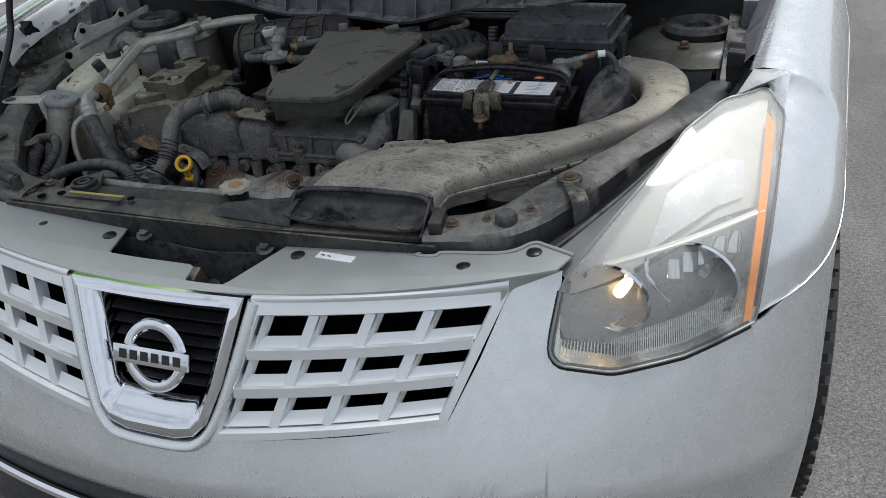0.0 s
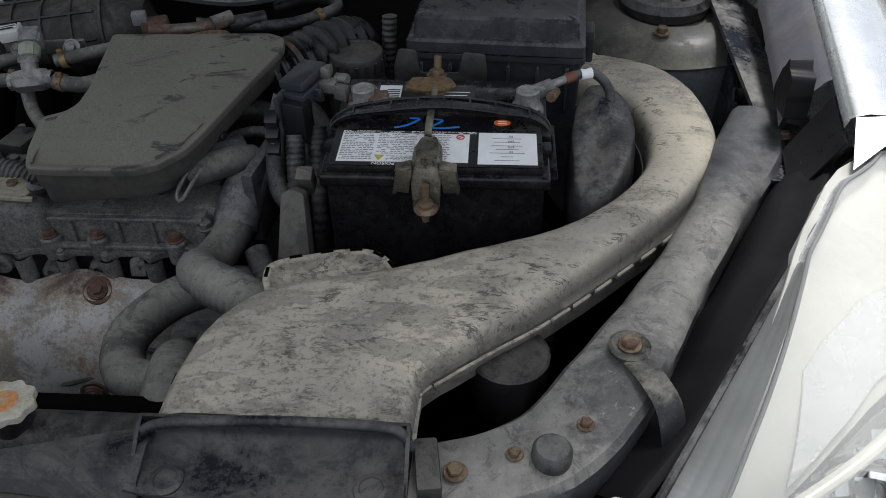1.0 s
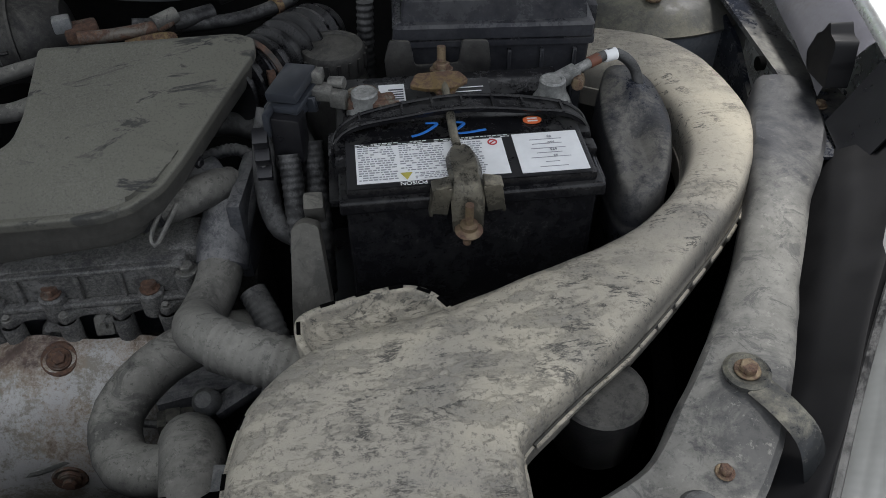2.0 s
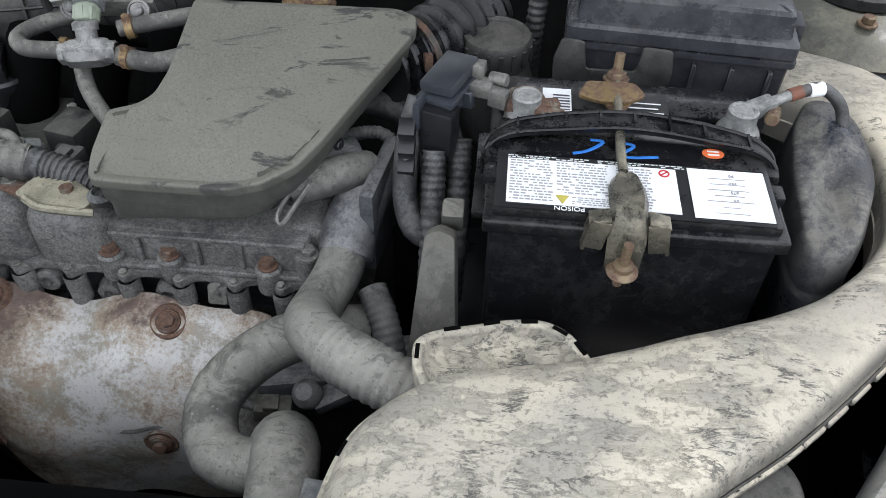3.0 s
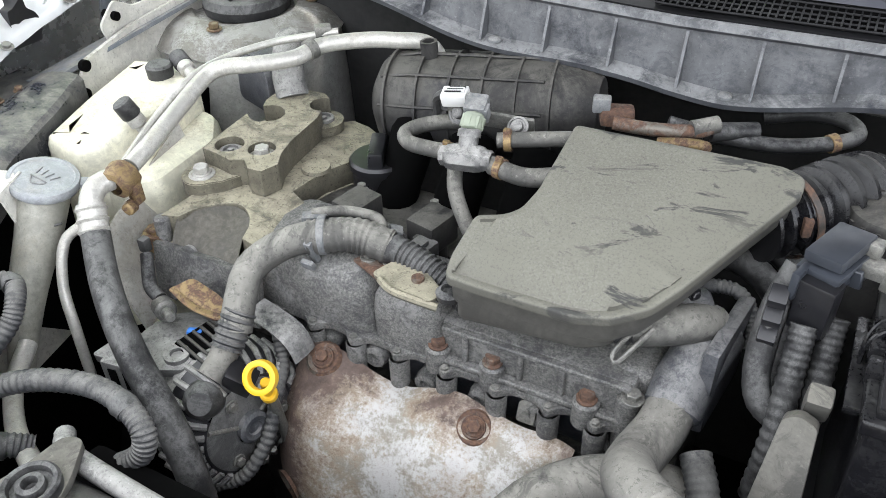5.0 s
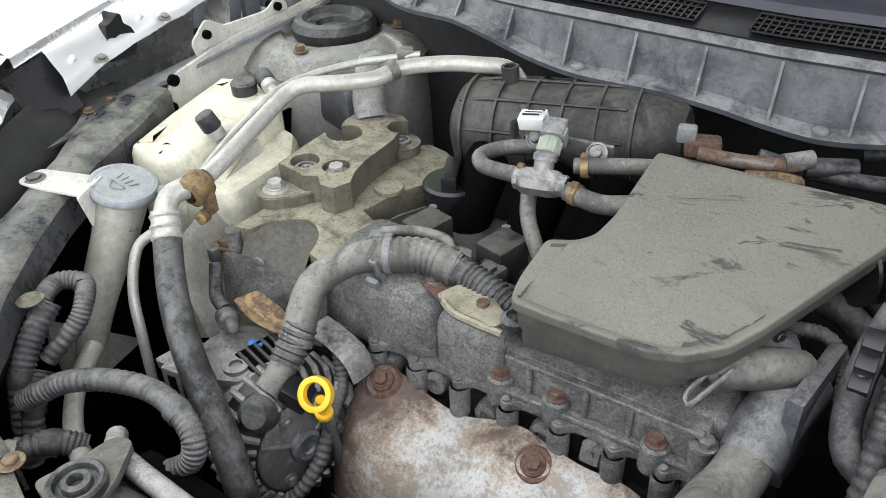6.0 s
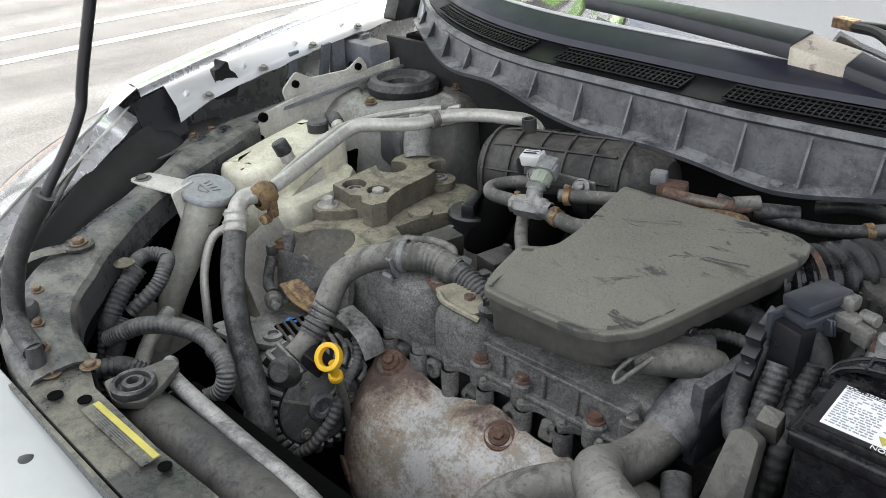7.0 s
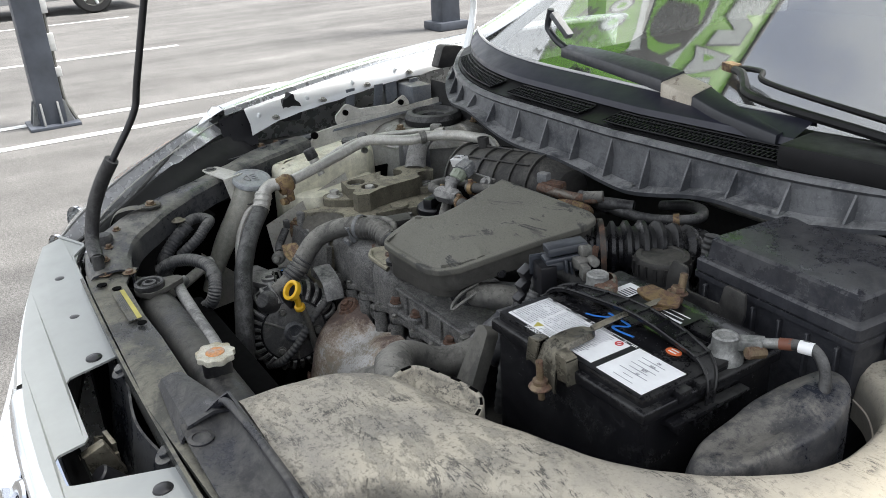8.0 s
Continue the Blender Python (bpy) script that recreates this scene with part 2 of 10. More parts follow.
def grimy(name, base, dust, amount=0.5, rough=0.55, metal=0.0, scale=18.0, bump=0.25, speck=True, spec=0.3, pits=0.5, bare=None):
    """A used under-bonnet surface: base colour with a dull sheen, dust that has settled on what faces up, wiped and
    stained in patches, with pits and pale specks. Pale tops over dark sides also put top light into the colour.
    """
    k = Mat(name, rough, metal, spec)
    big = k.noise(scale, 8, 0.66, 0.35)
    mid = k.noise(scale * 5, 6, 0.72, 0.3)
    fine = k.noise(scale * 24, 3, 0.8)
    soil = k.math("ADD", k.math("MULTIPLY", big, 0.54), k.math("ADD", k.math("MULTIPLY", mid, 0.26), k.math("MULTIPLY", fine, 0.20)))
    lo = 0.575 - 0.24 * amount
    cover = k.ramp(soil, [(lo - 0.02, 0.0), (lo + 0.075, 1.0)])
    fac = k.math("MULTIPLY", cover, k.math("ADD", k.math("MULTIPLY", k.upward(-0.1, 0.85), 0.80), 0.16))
    if bare:
        # the dust thins out along y, with a ragged border
        sp = k.t.nodes.new("ShaderNodeSeparateXYZ")
        k.link(k.co, sp.inputs[0])
        mr = k.t.nodes.new("ShaderNodeMapRange")
        mr.inputs["From Min"].default_value, mr.inputs["From Max"].default_value = bare
        mr.inputs["To Min"].default_value, mr.inputs["To Max"].default_value = 0.0, 0.7
        k.link(sp.outputs[1], mr.inputs[0])
        worn = k.ramp(k.math("ADD", mr.outputs[0], k.math("MULTIPLY", big, 0.5)), [(0.42, 1.0), (0.68, 0.25)])
        fac = k.math("MULTIPLY", fac, worn)
    var = k.ramp(mid, [(0.3, 0.70), (0.70, 1.30)])
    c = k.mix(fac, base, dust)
    c = k.mix(1.0, c, var, "MULTIPLY")
    dark = k.math("MULTIPLY", k.ramp(fine, [(0.58, 0.0), (0.66, 1.0)]), pits)
    c = k.mix(dark, c, tuple(b * 0.4 for b in base))
    stain = k.math("MULTIPLY", k.ramp(k.noise(scale * 0.9, 7, 0.70, 0.8), [(0.52, 0.0), (0.60, 1.0)]), 0.62)
    c = k.mix(stain, c, tuple(b * 0.8 for b in base))
    blot = k.math("MULTIPLY", k.ramp(k.noise(scale * 4.3, 7, 0.74, 1.2), [(0.55, 0.0), (0.61, 1.0)]), 0.5)
    c = k.mix(blot, c, tuple(0.75 * b + 0.12 * d for b, d in zip(base, dust)))
    if speck:
        pale = k.math("MULTIPLY", k.ramp(k.noise(scale * 19, 4, 0.75), [(0.60, 0.0), (0.68, 1.0)]), 0.30 + 0.3 * amount)
        c = k.mix(k.math("MULTIPLY", pale, fac), c, tuple(min(1.0, d * 1.5) for d in dust))
    k.colour(c)
    k.roughness(k.math("ADD", k.math("MULTIPLY", fac, 0.42), max(0.12, rough - 0.14)))
    k.bump(k.math("ADD", k.math("MULTIPLY", fine, 0.4), k.math("ADD", k.math("MULTIPLY", mid, 0.6), k.math("MULTIPLY", fac, 0.25))), min(1.0, bump * 1.6), 0.0009)
    return k.m


def plain(name, c, rough=0.5, metal=0.0, spec=0.5, var=0.12, scale=30.0, bump=0.0):
    k = Mat(name, rough, metal, spec)
    n = k.ramp(k.noise(scale, 4), [(0.3, 1.0 - var), (0.7, 1.0 + var * 0.4)])
    k.colour(k.mix(1.0, c, n, "MULTIPLY"))
    k.roughness(k.ramp(k.noise(scale * 2.7, 3), [(0.3, max(0.02, rough - 0.08)), (0.7, min(1.0, rough + 0.08))]))
    if bump:
        k.bump(k.noise(scale * 6, 4), bump, 0.0005)
    return k.m


def silver(name, base, rough, coat):
    k = Mat(name, rough, 0.7)
    fl = k.ramp(k.noise(2600, 1, 0.5), [(0.35, 0.95), (0.65, 1.03)])
    dirt = k.ramp(k.noise(9, 6, 0.7), [(0.45, 1.0), (0.8, 0.95)])
    k.colour(k.mix(1.0, k.mix(1.0, base, fl, "MULTIPLY"), dirt, "MULTIPLY"))
    k.b.inputs["Coat Weight"].default_value = coat
    k.b.inputs["Coat Roughness"].default_value = 0.06
    k.roughness(k.ramp(k.noise(40, 5), [(0.3, rough - 0.06), (0.75, rough + 0.08)]))
    return k.m


M_SILVER = silver("silver_paint", (0.61, 0.63, 0.63), 0.27, 1.0)
M_SILVER_MATT = silver("silver_trim_paint", (0.70, 0.72, 0.72), 0.45, 0.35)
M_COVER_PLATE = plain("grey_plate", (0.33, 0.345, 0.335), 0.45, 0.2, var=0.1, scale=12)
M_CHROME = plain("chrome", (0.70, 0.72, 0.75), 0.07, 1.0, var=0.05)
M_BLACK = plain("black_plastic", (0.012, 0.012, 0.014), 0.34, var=0.3)
# near-black that puts the shade inside holes, slots and gaps into the colour
M_SHADE = plain("shade_black", (0.002, 0.002, 0.002), 0.9, spec=0.05)
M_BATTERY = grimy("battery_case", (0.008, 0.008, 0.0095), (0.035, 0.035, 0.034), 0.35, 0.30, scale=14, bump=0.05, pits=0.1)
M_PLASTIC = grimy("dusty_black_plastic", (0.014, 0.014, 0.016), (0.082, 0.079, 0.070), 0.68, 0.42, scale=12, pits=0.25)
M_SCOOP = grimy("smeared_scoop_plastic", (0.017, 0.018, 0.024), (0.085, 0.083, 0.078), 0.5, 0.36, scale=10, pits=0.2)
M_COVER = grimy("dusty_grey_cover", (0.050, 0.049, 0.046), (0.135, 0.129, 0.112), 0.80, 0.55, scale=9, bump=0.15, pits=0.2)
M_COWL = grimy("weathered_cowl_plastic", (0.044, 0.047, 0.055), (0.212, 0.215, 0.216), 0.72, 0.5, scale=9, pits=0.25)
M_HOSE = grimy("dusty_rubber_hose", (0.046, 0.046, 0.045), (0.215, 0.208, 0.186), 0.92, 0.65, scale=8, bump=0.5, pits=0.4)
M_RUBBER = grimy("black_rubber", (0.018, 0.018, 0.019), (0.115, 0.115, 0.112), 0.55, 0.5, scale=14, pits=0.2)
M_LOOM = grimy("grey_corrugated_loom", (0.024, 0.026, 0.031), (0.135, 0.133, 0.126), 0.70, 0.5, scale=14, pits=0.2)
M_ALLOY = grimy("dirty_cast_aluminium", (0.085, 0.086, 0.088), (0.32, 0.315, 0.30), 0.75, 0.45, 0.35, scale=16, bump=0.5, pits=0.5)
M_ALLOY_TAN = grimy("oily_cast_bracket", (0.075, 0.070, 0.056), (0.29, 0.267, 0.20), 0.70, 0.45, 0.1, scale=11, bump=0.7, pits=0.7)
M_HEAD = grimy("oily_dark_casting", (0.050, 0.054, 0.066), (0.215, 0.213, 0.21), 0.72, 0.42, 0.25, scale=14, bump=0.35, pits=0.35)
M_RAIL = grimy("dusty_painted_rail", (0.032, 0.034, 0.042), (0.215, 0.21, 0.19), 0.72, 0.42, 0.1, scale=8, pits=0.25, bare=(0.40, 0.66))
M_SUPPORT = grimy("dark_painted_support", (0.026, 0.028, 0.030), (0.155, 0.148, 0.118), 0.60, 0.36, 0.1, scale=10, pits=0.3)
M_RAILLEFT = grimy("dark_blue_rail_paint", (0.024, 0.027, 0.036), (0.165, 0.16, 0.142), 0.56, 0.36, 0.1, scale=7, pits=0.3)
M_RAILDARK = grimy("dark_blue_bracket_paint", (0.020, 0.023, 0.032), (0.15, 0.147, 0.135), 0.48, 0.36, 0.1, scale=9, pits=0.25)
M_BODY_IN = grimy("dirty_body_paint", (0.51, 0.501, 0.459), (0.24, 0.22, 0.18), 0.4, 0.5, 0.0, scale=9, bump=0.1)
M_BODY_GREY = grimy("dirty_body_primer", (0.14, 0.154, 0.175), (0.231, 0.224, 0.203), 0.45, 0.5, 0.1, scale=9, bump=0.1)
M_POCKET = grimy("smooth_dark_pocket", (0.075, 0.070, 0.060), (0.10, 0.094, 0.080), 0.5, 0.6, 0.0, scale=30, bump=0.15, pits=0.15)
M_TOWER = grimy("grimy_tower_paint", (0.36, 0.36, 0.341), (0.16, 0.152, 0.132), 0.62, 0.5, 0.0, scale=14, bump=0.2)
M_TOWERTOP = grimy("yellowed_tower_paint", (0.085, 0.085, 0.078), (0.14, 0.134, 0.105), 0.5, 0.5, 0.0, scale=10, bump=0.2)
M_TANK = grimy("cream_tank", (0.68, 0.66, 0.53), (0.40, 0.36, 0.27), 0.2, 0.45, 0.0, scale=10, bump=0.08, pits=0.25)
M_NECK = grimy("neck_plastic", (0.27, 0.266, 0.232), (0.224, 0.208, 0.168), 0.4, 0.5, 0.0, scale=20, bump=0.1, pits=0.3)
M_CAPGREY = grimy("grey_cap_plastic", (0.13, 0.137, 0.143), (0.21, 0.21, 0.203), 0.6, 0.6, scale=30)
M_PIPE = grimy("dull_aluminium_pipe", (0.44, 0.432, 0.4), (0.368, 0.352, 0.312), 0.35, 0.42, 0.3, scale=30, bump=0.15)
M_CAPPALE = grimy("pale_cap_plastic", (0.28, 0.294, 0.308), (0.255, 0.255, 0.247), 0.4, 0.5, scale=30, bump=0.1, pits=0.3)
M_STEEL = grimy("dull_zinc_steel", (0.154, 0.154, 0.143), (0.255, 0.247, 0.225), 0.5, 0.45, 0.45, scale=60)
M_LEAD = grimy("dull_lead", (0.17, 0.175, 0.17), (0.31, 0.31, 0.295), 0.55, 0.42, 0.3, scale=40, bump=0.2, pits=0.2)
M_WHITE = plain("white_plastic", (0.55, 0.55, 0.54), 0.5, var=0.15)
M_LABEL = plain("label_paper", (0.84, 0.85, 0.85), 0.45, var=0.08, scale=60)
M_INK = plain("label_ink", (0.06, 0.06, 0.07), 0.6)
M_GREYINK = plain("grey_print", (0.30, 0.30, 0.32), 0.6)
M_YELLOW = plain("yellow_plastic", (0.78, 0.46, 0.02), 0.4, var=0.12)
M_YLABEL = plain("yellow_label", (0.48, 0.42, 0.08), 0.5, var=0.2)
M_ORANGE = plain("orange_sticker", (0.75, 0.16, 0.05), 0.5, var=0.15)
M_BLUE = plain("blue_marker", (0.03, 0.19, 0.62), 0.5, var=0.25, scale=200)
M_RED = plain("red_mark", (0.5, 0.03, 0.03), 0.5)
M_TYRE = plain("tyre_rubber", (0.02, 0.02, 0.02), 0.75, var=0.3, bump=0.3)
M_LEDGE = plain("dark_ledge_plastic", (0.020, 0.021, 0.034), 0.45, var=0.2, scale=12)
M_FUSEBOX = plain("smooth_fuse_plastic", (0.030, 0.034, 0.042), 0.36, var=0.25, scale=40)
M_SHROUD = plain("dull_black_shroud", (0.009, 0.009, 0.010), 0.55, spec=0.25, var=0.4, scale=14)
# flange paint darkened in the colour for the shade inside the right fender
M_SHADED_FLANGE = grimy("dirty_shaded_flange", (0.15, 0.15, 0.172), (0.11, 0.107, 0.105), 0.5, 0.42, 0.2, scale=7, bump=0.08, pits=0.1, speck=False)
M_CREAM = grimy("cream_cap_metal", (0.52, 0.50, 0.42), (0.33, 0.29, 0.20), 0.4, 0.45, 0.2, scale=26, bump=0.1, pits=0.2)
M_SIGNWHITE = plain("sign_white", (0.62, 0.66, 0.64), 0.5, var=0.06)
M_SIGNBLACK = plain("sign_black", (0.012, 0.014, 0.012), 0.5, var=0.1)
M_WIPER = plain("black_wiper", (0.016, 0.018, 0.024), 0.42, var=0.3)
M_LINE = plain("white_road_paint", (0.72, 0.72, 0.7), 0.7, var=0.35, scale=14)
M_POST = plain("dark_pole_paint", (0.06, 0.068, 0.085), 0.5, var=0.4, scale=5)
M_GREEN = plain("green_vinyl", (0.17, 0.47, 0.0), 0.4, var=0.06)
M_GREYFAR = plain("grey_car_paint", (0.3, 0.31, 0.32), 0.35, 0.3)


def rust(name, bare, amount, metal=0.5, scale=20.0):
    k = Mat(name, 0.6, 0.0)
    n = k.noise(scale, 8, 0.7, 0.5)
    f = k.ramp(n, [(0.62 - 0.4 * amount, 0.0), (0.74 - 0.4 * amount, 1.0)])
    rc = k.ramp(k.noise(scale * 5, 5, 0.7), [(0.3, (0.045, 0.03, 0.025)), (0.55, (0.115, 0.064, 0.043)), (0.8, (0.22, 0.13, 0.075))])
    bc = k.mix(k.noise(scale * 8, 4), bare, tuple(b * 0.55 for b in bare))
    k.colour(k.mix(f, bc, rc))
    k.roughness(k.ramp(f, [(0.0, 0.42), (1.0, 0.85)]))
    k.link(k.ramp(f, [(0.0, metal), (1.0, 0.0)]), k.b.inputs["Metallic"])
    k.bump(k.noise(scale * 9, 5, 0.75), 0.5, 0.0008)
    return k.m


M_RUST = rust("rusty_steel", (0.22, 0.2, 0.17), 0.6, scale=40)
M_RUSTY_BOLT = rust("orange_rust_bolt", (0.24, 0.18, 0.11), 0.42, scale=90)
M_CLAMP = rust("rusty_clamp", (0.30, 0.21, 0.10), 0.45, scale=90)


def shield_material():
    """Aluminised heat shield: pale dusty middle, brown rust at the edges and round the bolts, in ragged patches."""
    k = Mat("rusty_heat_shield", 0.55, 0.15)
    grain = k.noise(260, 4, 0.8)
    n = k.math("ADD", k.math("MULTIPLY", k.noise(10, 8, 0.7, 0.4), 0.8), k.math("MULTIPLY", grain, 0.2))
    sep = k.t.nodes.new("ShaderNodeSeparateXYZ")
    k.link(k.co, sep.inputs[0])
    edge = k.t.nodes.new("ShaderNodeMapRange")
    edge.inputs["From Min"].default_value, edge.inputs["From Max"].default_value = -0.15, -0.25
    k.link(sep.outputs[0], edge.inputs[0])
    top = k.t.nodes.new("ShaderNodeMapRange")
    top.inputs["From Min"].default_value, top.inputs["From Max"].default_value = 0.808, 0.842
    k.link(sep.outputs[2], top.inputs[0])
    w = k.math("ADD", k.math("MULTIPLY", edge.outputs[0], 0.20), k.math("MULTIPLY", top.outputs[0], 0.16))
    f = k.ramp(k.math("ADD", n, w), [(0.575, 0.0), (0.68, 0.9)])
    rim = k.ramp(k.math("ADD", n, w), [(0.52, 0.0), (0.60, 1.0)])
    tan = k.ramp(k.math("ADD", k.math("MULTIPLY", k.noise(22, 8, 0.75, 0.3), 0.7), k.math("MULTIPLY", grain, 0.3)), [(0.47, 0.0), (0.56, 1.0)])
    rc = k.ramp(k.noise(70, 6, 0.75), [(0.3, (0.055, 0.038, 0.034)), (0.55, (0.125, 0.085, 0.072)), (0.8, (0.25, 0.185, 0.14))])
    pale = k.mix(tan, (0.46, 0.452, 0.438), (0.25, 0.23, 0.19))
    pits = k.ramp(grain, [(0.58, 0.0), (0.64, 1.0)])
    pale = k.mix(k.math("MULTIPLY", pits, 0.45), pale, (0.20, 0.16, 0.13))
    pale = k.mix(k.math("MULTIPLY", rim, 0.6), pale, (0.32, 0.24, 0.16))
    k.colour(k.mix(f, pale, rc))
    k.roughness(k.ramp(f, [(0.0, 0.5), (1.0, 0.85)]))
    k.bump(k.math("ADD", k.math("MULTIPLY", grain, 0.6), k.math("MULTIPLY", f, 0.3)), 0.7, 0.0012)
    return k.m


M_SHIELD = shield_material()


def duct_material():
    """Black duct under a crust of dried mud: pale tan with wiped, scratched and cracked dark patches."""
    k = Mat("mud_dusted_duct", 0.75, 0.0, 0.3)
    grain = k.noise(520, 3, 0.8)
    wipe = k.math("ADD", k.math("MULTIPLY", k.noise(8, 10, 0.66, 0.35, (0.8, 1.3, 1.0)), 0.82), k.math("MULTIPLY", grain, 0.18))
    wipe = k.ramp(wipe, [(0.50, 0.0), (0.64, 1.0)])
    zone = k.ramp(k.noise(6.5, 4, 0.55, 0.3), [(0.40, 0.12), (0.56, 1.0)])
    field = k.ramp(k.noise(9, 3, 0.5, 0.5), [(0.44, 0.0), (0.57, 1.0)])
    flake = k.ramp(k.noise(30, 14, 0.80, 0.15, (0.7, 1.35, 1.0)), [(0.50, 0.0), (0.565, 1.0)])
    streak = k.math("MULTIPLY", flake, zone)
    stroke = k.ramp(k.noise(34, 9, 0.72, 0.5, (0.5, 1.7, 1.0)), [(0.470, 0.0), (0.492, 1.0), (0.508, 1.0), (0.530, 0.0)])
    stroke = k.math("MULTIPLY", stroke, k.math("MULTIPLY", field, k.ramp(k.noise(55, 5, 0.7), [(0.48, 0.0), (0.55, 1.0)])))
    speck = k.math("MULTIPLY", k.ramp(k.noise(210, 6, 0.8), [(0.535, 0.0), (0.60, 1.0)]), k.math("ADD", k.math("MULTIPLY", zone, 0.8), 0.2))
    pale = k.ramp(k.noise(300, 4, 0.75), [(0.60, 0.0), (0.68, 1.0)])
    tone = k.mix(k.noise(7, 5, 0.6), (0.56, 0.508, 0.398), (0.45, 0.411, 0.332))
    film = k.ramp(k.noise(4.6, 5, 0.55, 0.4), [(0.47, 0.0), (0.60, 1.0)])
    c = k.mix(k.math("MULTIPLY", film, 0.5), tone, (0.295, 0.278, 0.245))
    c = k.mix(k.math("MULTIPLY", wipe, 0.42), c, (0.17, 0.17, 0.172))
    c = k.mix(k.math("MULTIPLY", streak, 0.40), c, (0.13, 0.128, 0.12))
    c = k.mix(k.math("MULTIPLY", stroke, 0.85), c, (0.055, 0.055, 0.053))
    c = k.mix(k.math("MULTIPLY", speck, 0.58), c, (0.095, 0.092, 0.085))
    c = k.mix(k.math("MULTIPLY", pale, 0.25), c, (0.52, 0.49, 0.41))
    # steep faces darkened in the colour: thinner mud, and the shade of the sides
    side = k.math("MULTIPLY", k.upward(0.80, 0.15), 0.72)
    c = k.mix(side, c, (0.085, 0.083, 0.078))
    k.colour(c)
    k.bump(k.math("ADD", k.math("MULTIPLY", streak, 0.6), k.math("ADD", k.math("MULTIPLY", grain, 0.5), k.math("MULTIPLY", k.noise(75, 8, 0.75, 0.6), 0.6))), 0.7, 0.0016)
    return k.m


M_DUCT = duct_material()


def asphalt():
    k = Mat("worn_asphalt", 0.85, 0.0, 0.3)
    agg = k.mix(0.5, k.ramp(k.noise(170, 3, 0.7), [(0.38, 0.35), (0.5, 0.95), (0.62, 1.8)]), k.ramp(k.noise(70, 5, 0.75), [(0.38, 0.45), (0.5, 0.95), (0.64, 1.7)]))
    wear = k.ramp(k.noise(0.7, 7, 0.65, 0.4, (2.0, 0.35, 1.0)), [(0.3, (0.105, 0.101, 0.097)), (0.5, (0.15, 0.146, 0.139)), (0.75, (0.215, 0.21, 0.2))])
    stain = k.ramp(k.noise(2.3, 6, 0.7), [(0.35, 0.82), (0.7, 1.1)])
    k.colour(k.mix(1.0, k.mix(1.0, wear, agg, "MULTIPLY"), stain, "MULTIPLY"))
    k.bump(k.noise(110, 5, 0.75), 1.0, 0.008)
    return k.m


M_ASPHALT = asphalt()


def clear(name, tint, rough, haze=0.0, haze_col=(0.8, 0.8, 0.75), gain=(0.8, 0.04)):
    """Thin clear sheet: mirror-like by Fresnel, else see-through, with a milky haze in patches and by height."""
    m = bpy.data.materials.new(name)
    m.use_nodes = True
    t = m.node_tree
    t.nodes.clear()
    out = t.nodes.new("ShaderNodeOutputMaterial")
    tr = t.nodes.new("ShaderNodeBsdfTransparent")
    tr.inputs[0].default_value = (*tint, 1)
    gl = t.nodes.new("ShaderNodeBsdfGlossy")
    gl.inputs["Roughness"].default_value = rough
    lw = t.nodes.new("ShaderNodeLayerWeight")
    lw.inputs[0].default_value = 0.5
    pw = t.nodes.new("ShaderNodeMath")
    pw.operation = "POWER"
    pw.inputs[1].default_value = 5.0
    t.links.new(lw.outputs["Facing"], pw.inputs[0])
    fr = t.nodes.new("ShaderNodeMath")
    fr.operation = "MULTIPLY_ADD"
    fr.inputs[1].default_value, fr.inputs[2].default_value = gain
    t.links.new(pw.outputs[0], fr.inputs[0])
    mx = t.nodes.new("ShaderNodeMixShader")
    t.links.new(fr.outputs[0], mx.inputs[0])
    t.links.new(tr.outputs[0], mx.inputs[1])
    t.links.new(gl.outputs[0], mx.inputs[2])
    last = mx.outputs[0]
    if haze:
        df = t.nodes.new("ShaderNodeBsdfDiffuse")
        df.inputs[0].default_value = (*haze_col, 1)
        co = t.nodes.new("ShaderNodeTexCoord")
        sep = t.nodes.new("ShaderNodeSeparateXYZ")
        t.links.new(co.outputs["Object"], sep.inputs[0])
        # haze thickens with height: fogging, and the bright reflection on the lens top
        mr = t.nodes.new("ShaderNodeMapRange")
        mr.inputs["From Min"].default_value, mr.inputs["From Max"].default_value = 0.93, 0.985
        mr.inputs["To Min"].default_value, mr.inputs["To Max"].default_value = 0.08, haze
        t.links.new(sep.outputs[2], mr.inputs[0])
        nz = t.nodes.new("ShaderNodeTexNoise")
        nz.inputs["Scale"].default_value = 14
        nz.inputs["Detail"].default_value = 6
        t.links.new(co.outputs["Object"], nz.inputs[0])
        mu = t.nodes.new("ShaderNodeMath")
        mu.operation = "MULTIPLY"
        t.links.new(mr.outputs[0], mu.inputs[0])
        ad = t.nodes.new("ShaderNodeMath")
        ad.operation = "ADD"
        ad.inputs[1].default_value = 0.5
        t.links.new(nz.outputs[0], ad.inputs[0])
        t.links.new(ad.outputs[0], mu.inputs[1])
        m2 = t.nodes.new("ShaderNodeMixShader")
        t.links.new(mu.outputs[0], m2.inputs[0])
        t.links.new(last, m2.inputs[1])
        t.links.new(df.outputs[0], m2.inputs[2])
        last = m2.outputs[0]
    t.links.new(last, out.inputs[0])
    return m


M_LENS = clear("hazed_headlight_lens", (0.97, 0.97, 0.95), 0.05, 0.20, (0.80, 0.80, 0.77))
M_GLASS = clear("windscreen_glass", (0.90, 0.92, 0.91), 0.02, 0.006, (0.75, 0.76, 0.78), (0.85, 0.18))
M_AMBER = plain("amber_reflector", (0.78, 0.29, 0.07), 0.25)


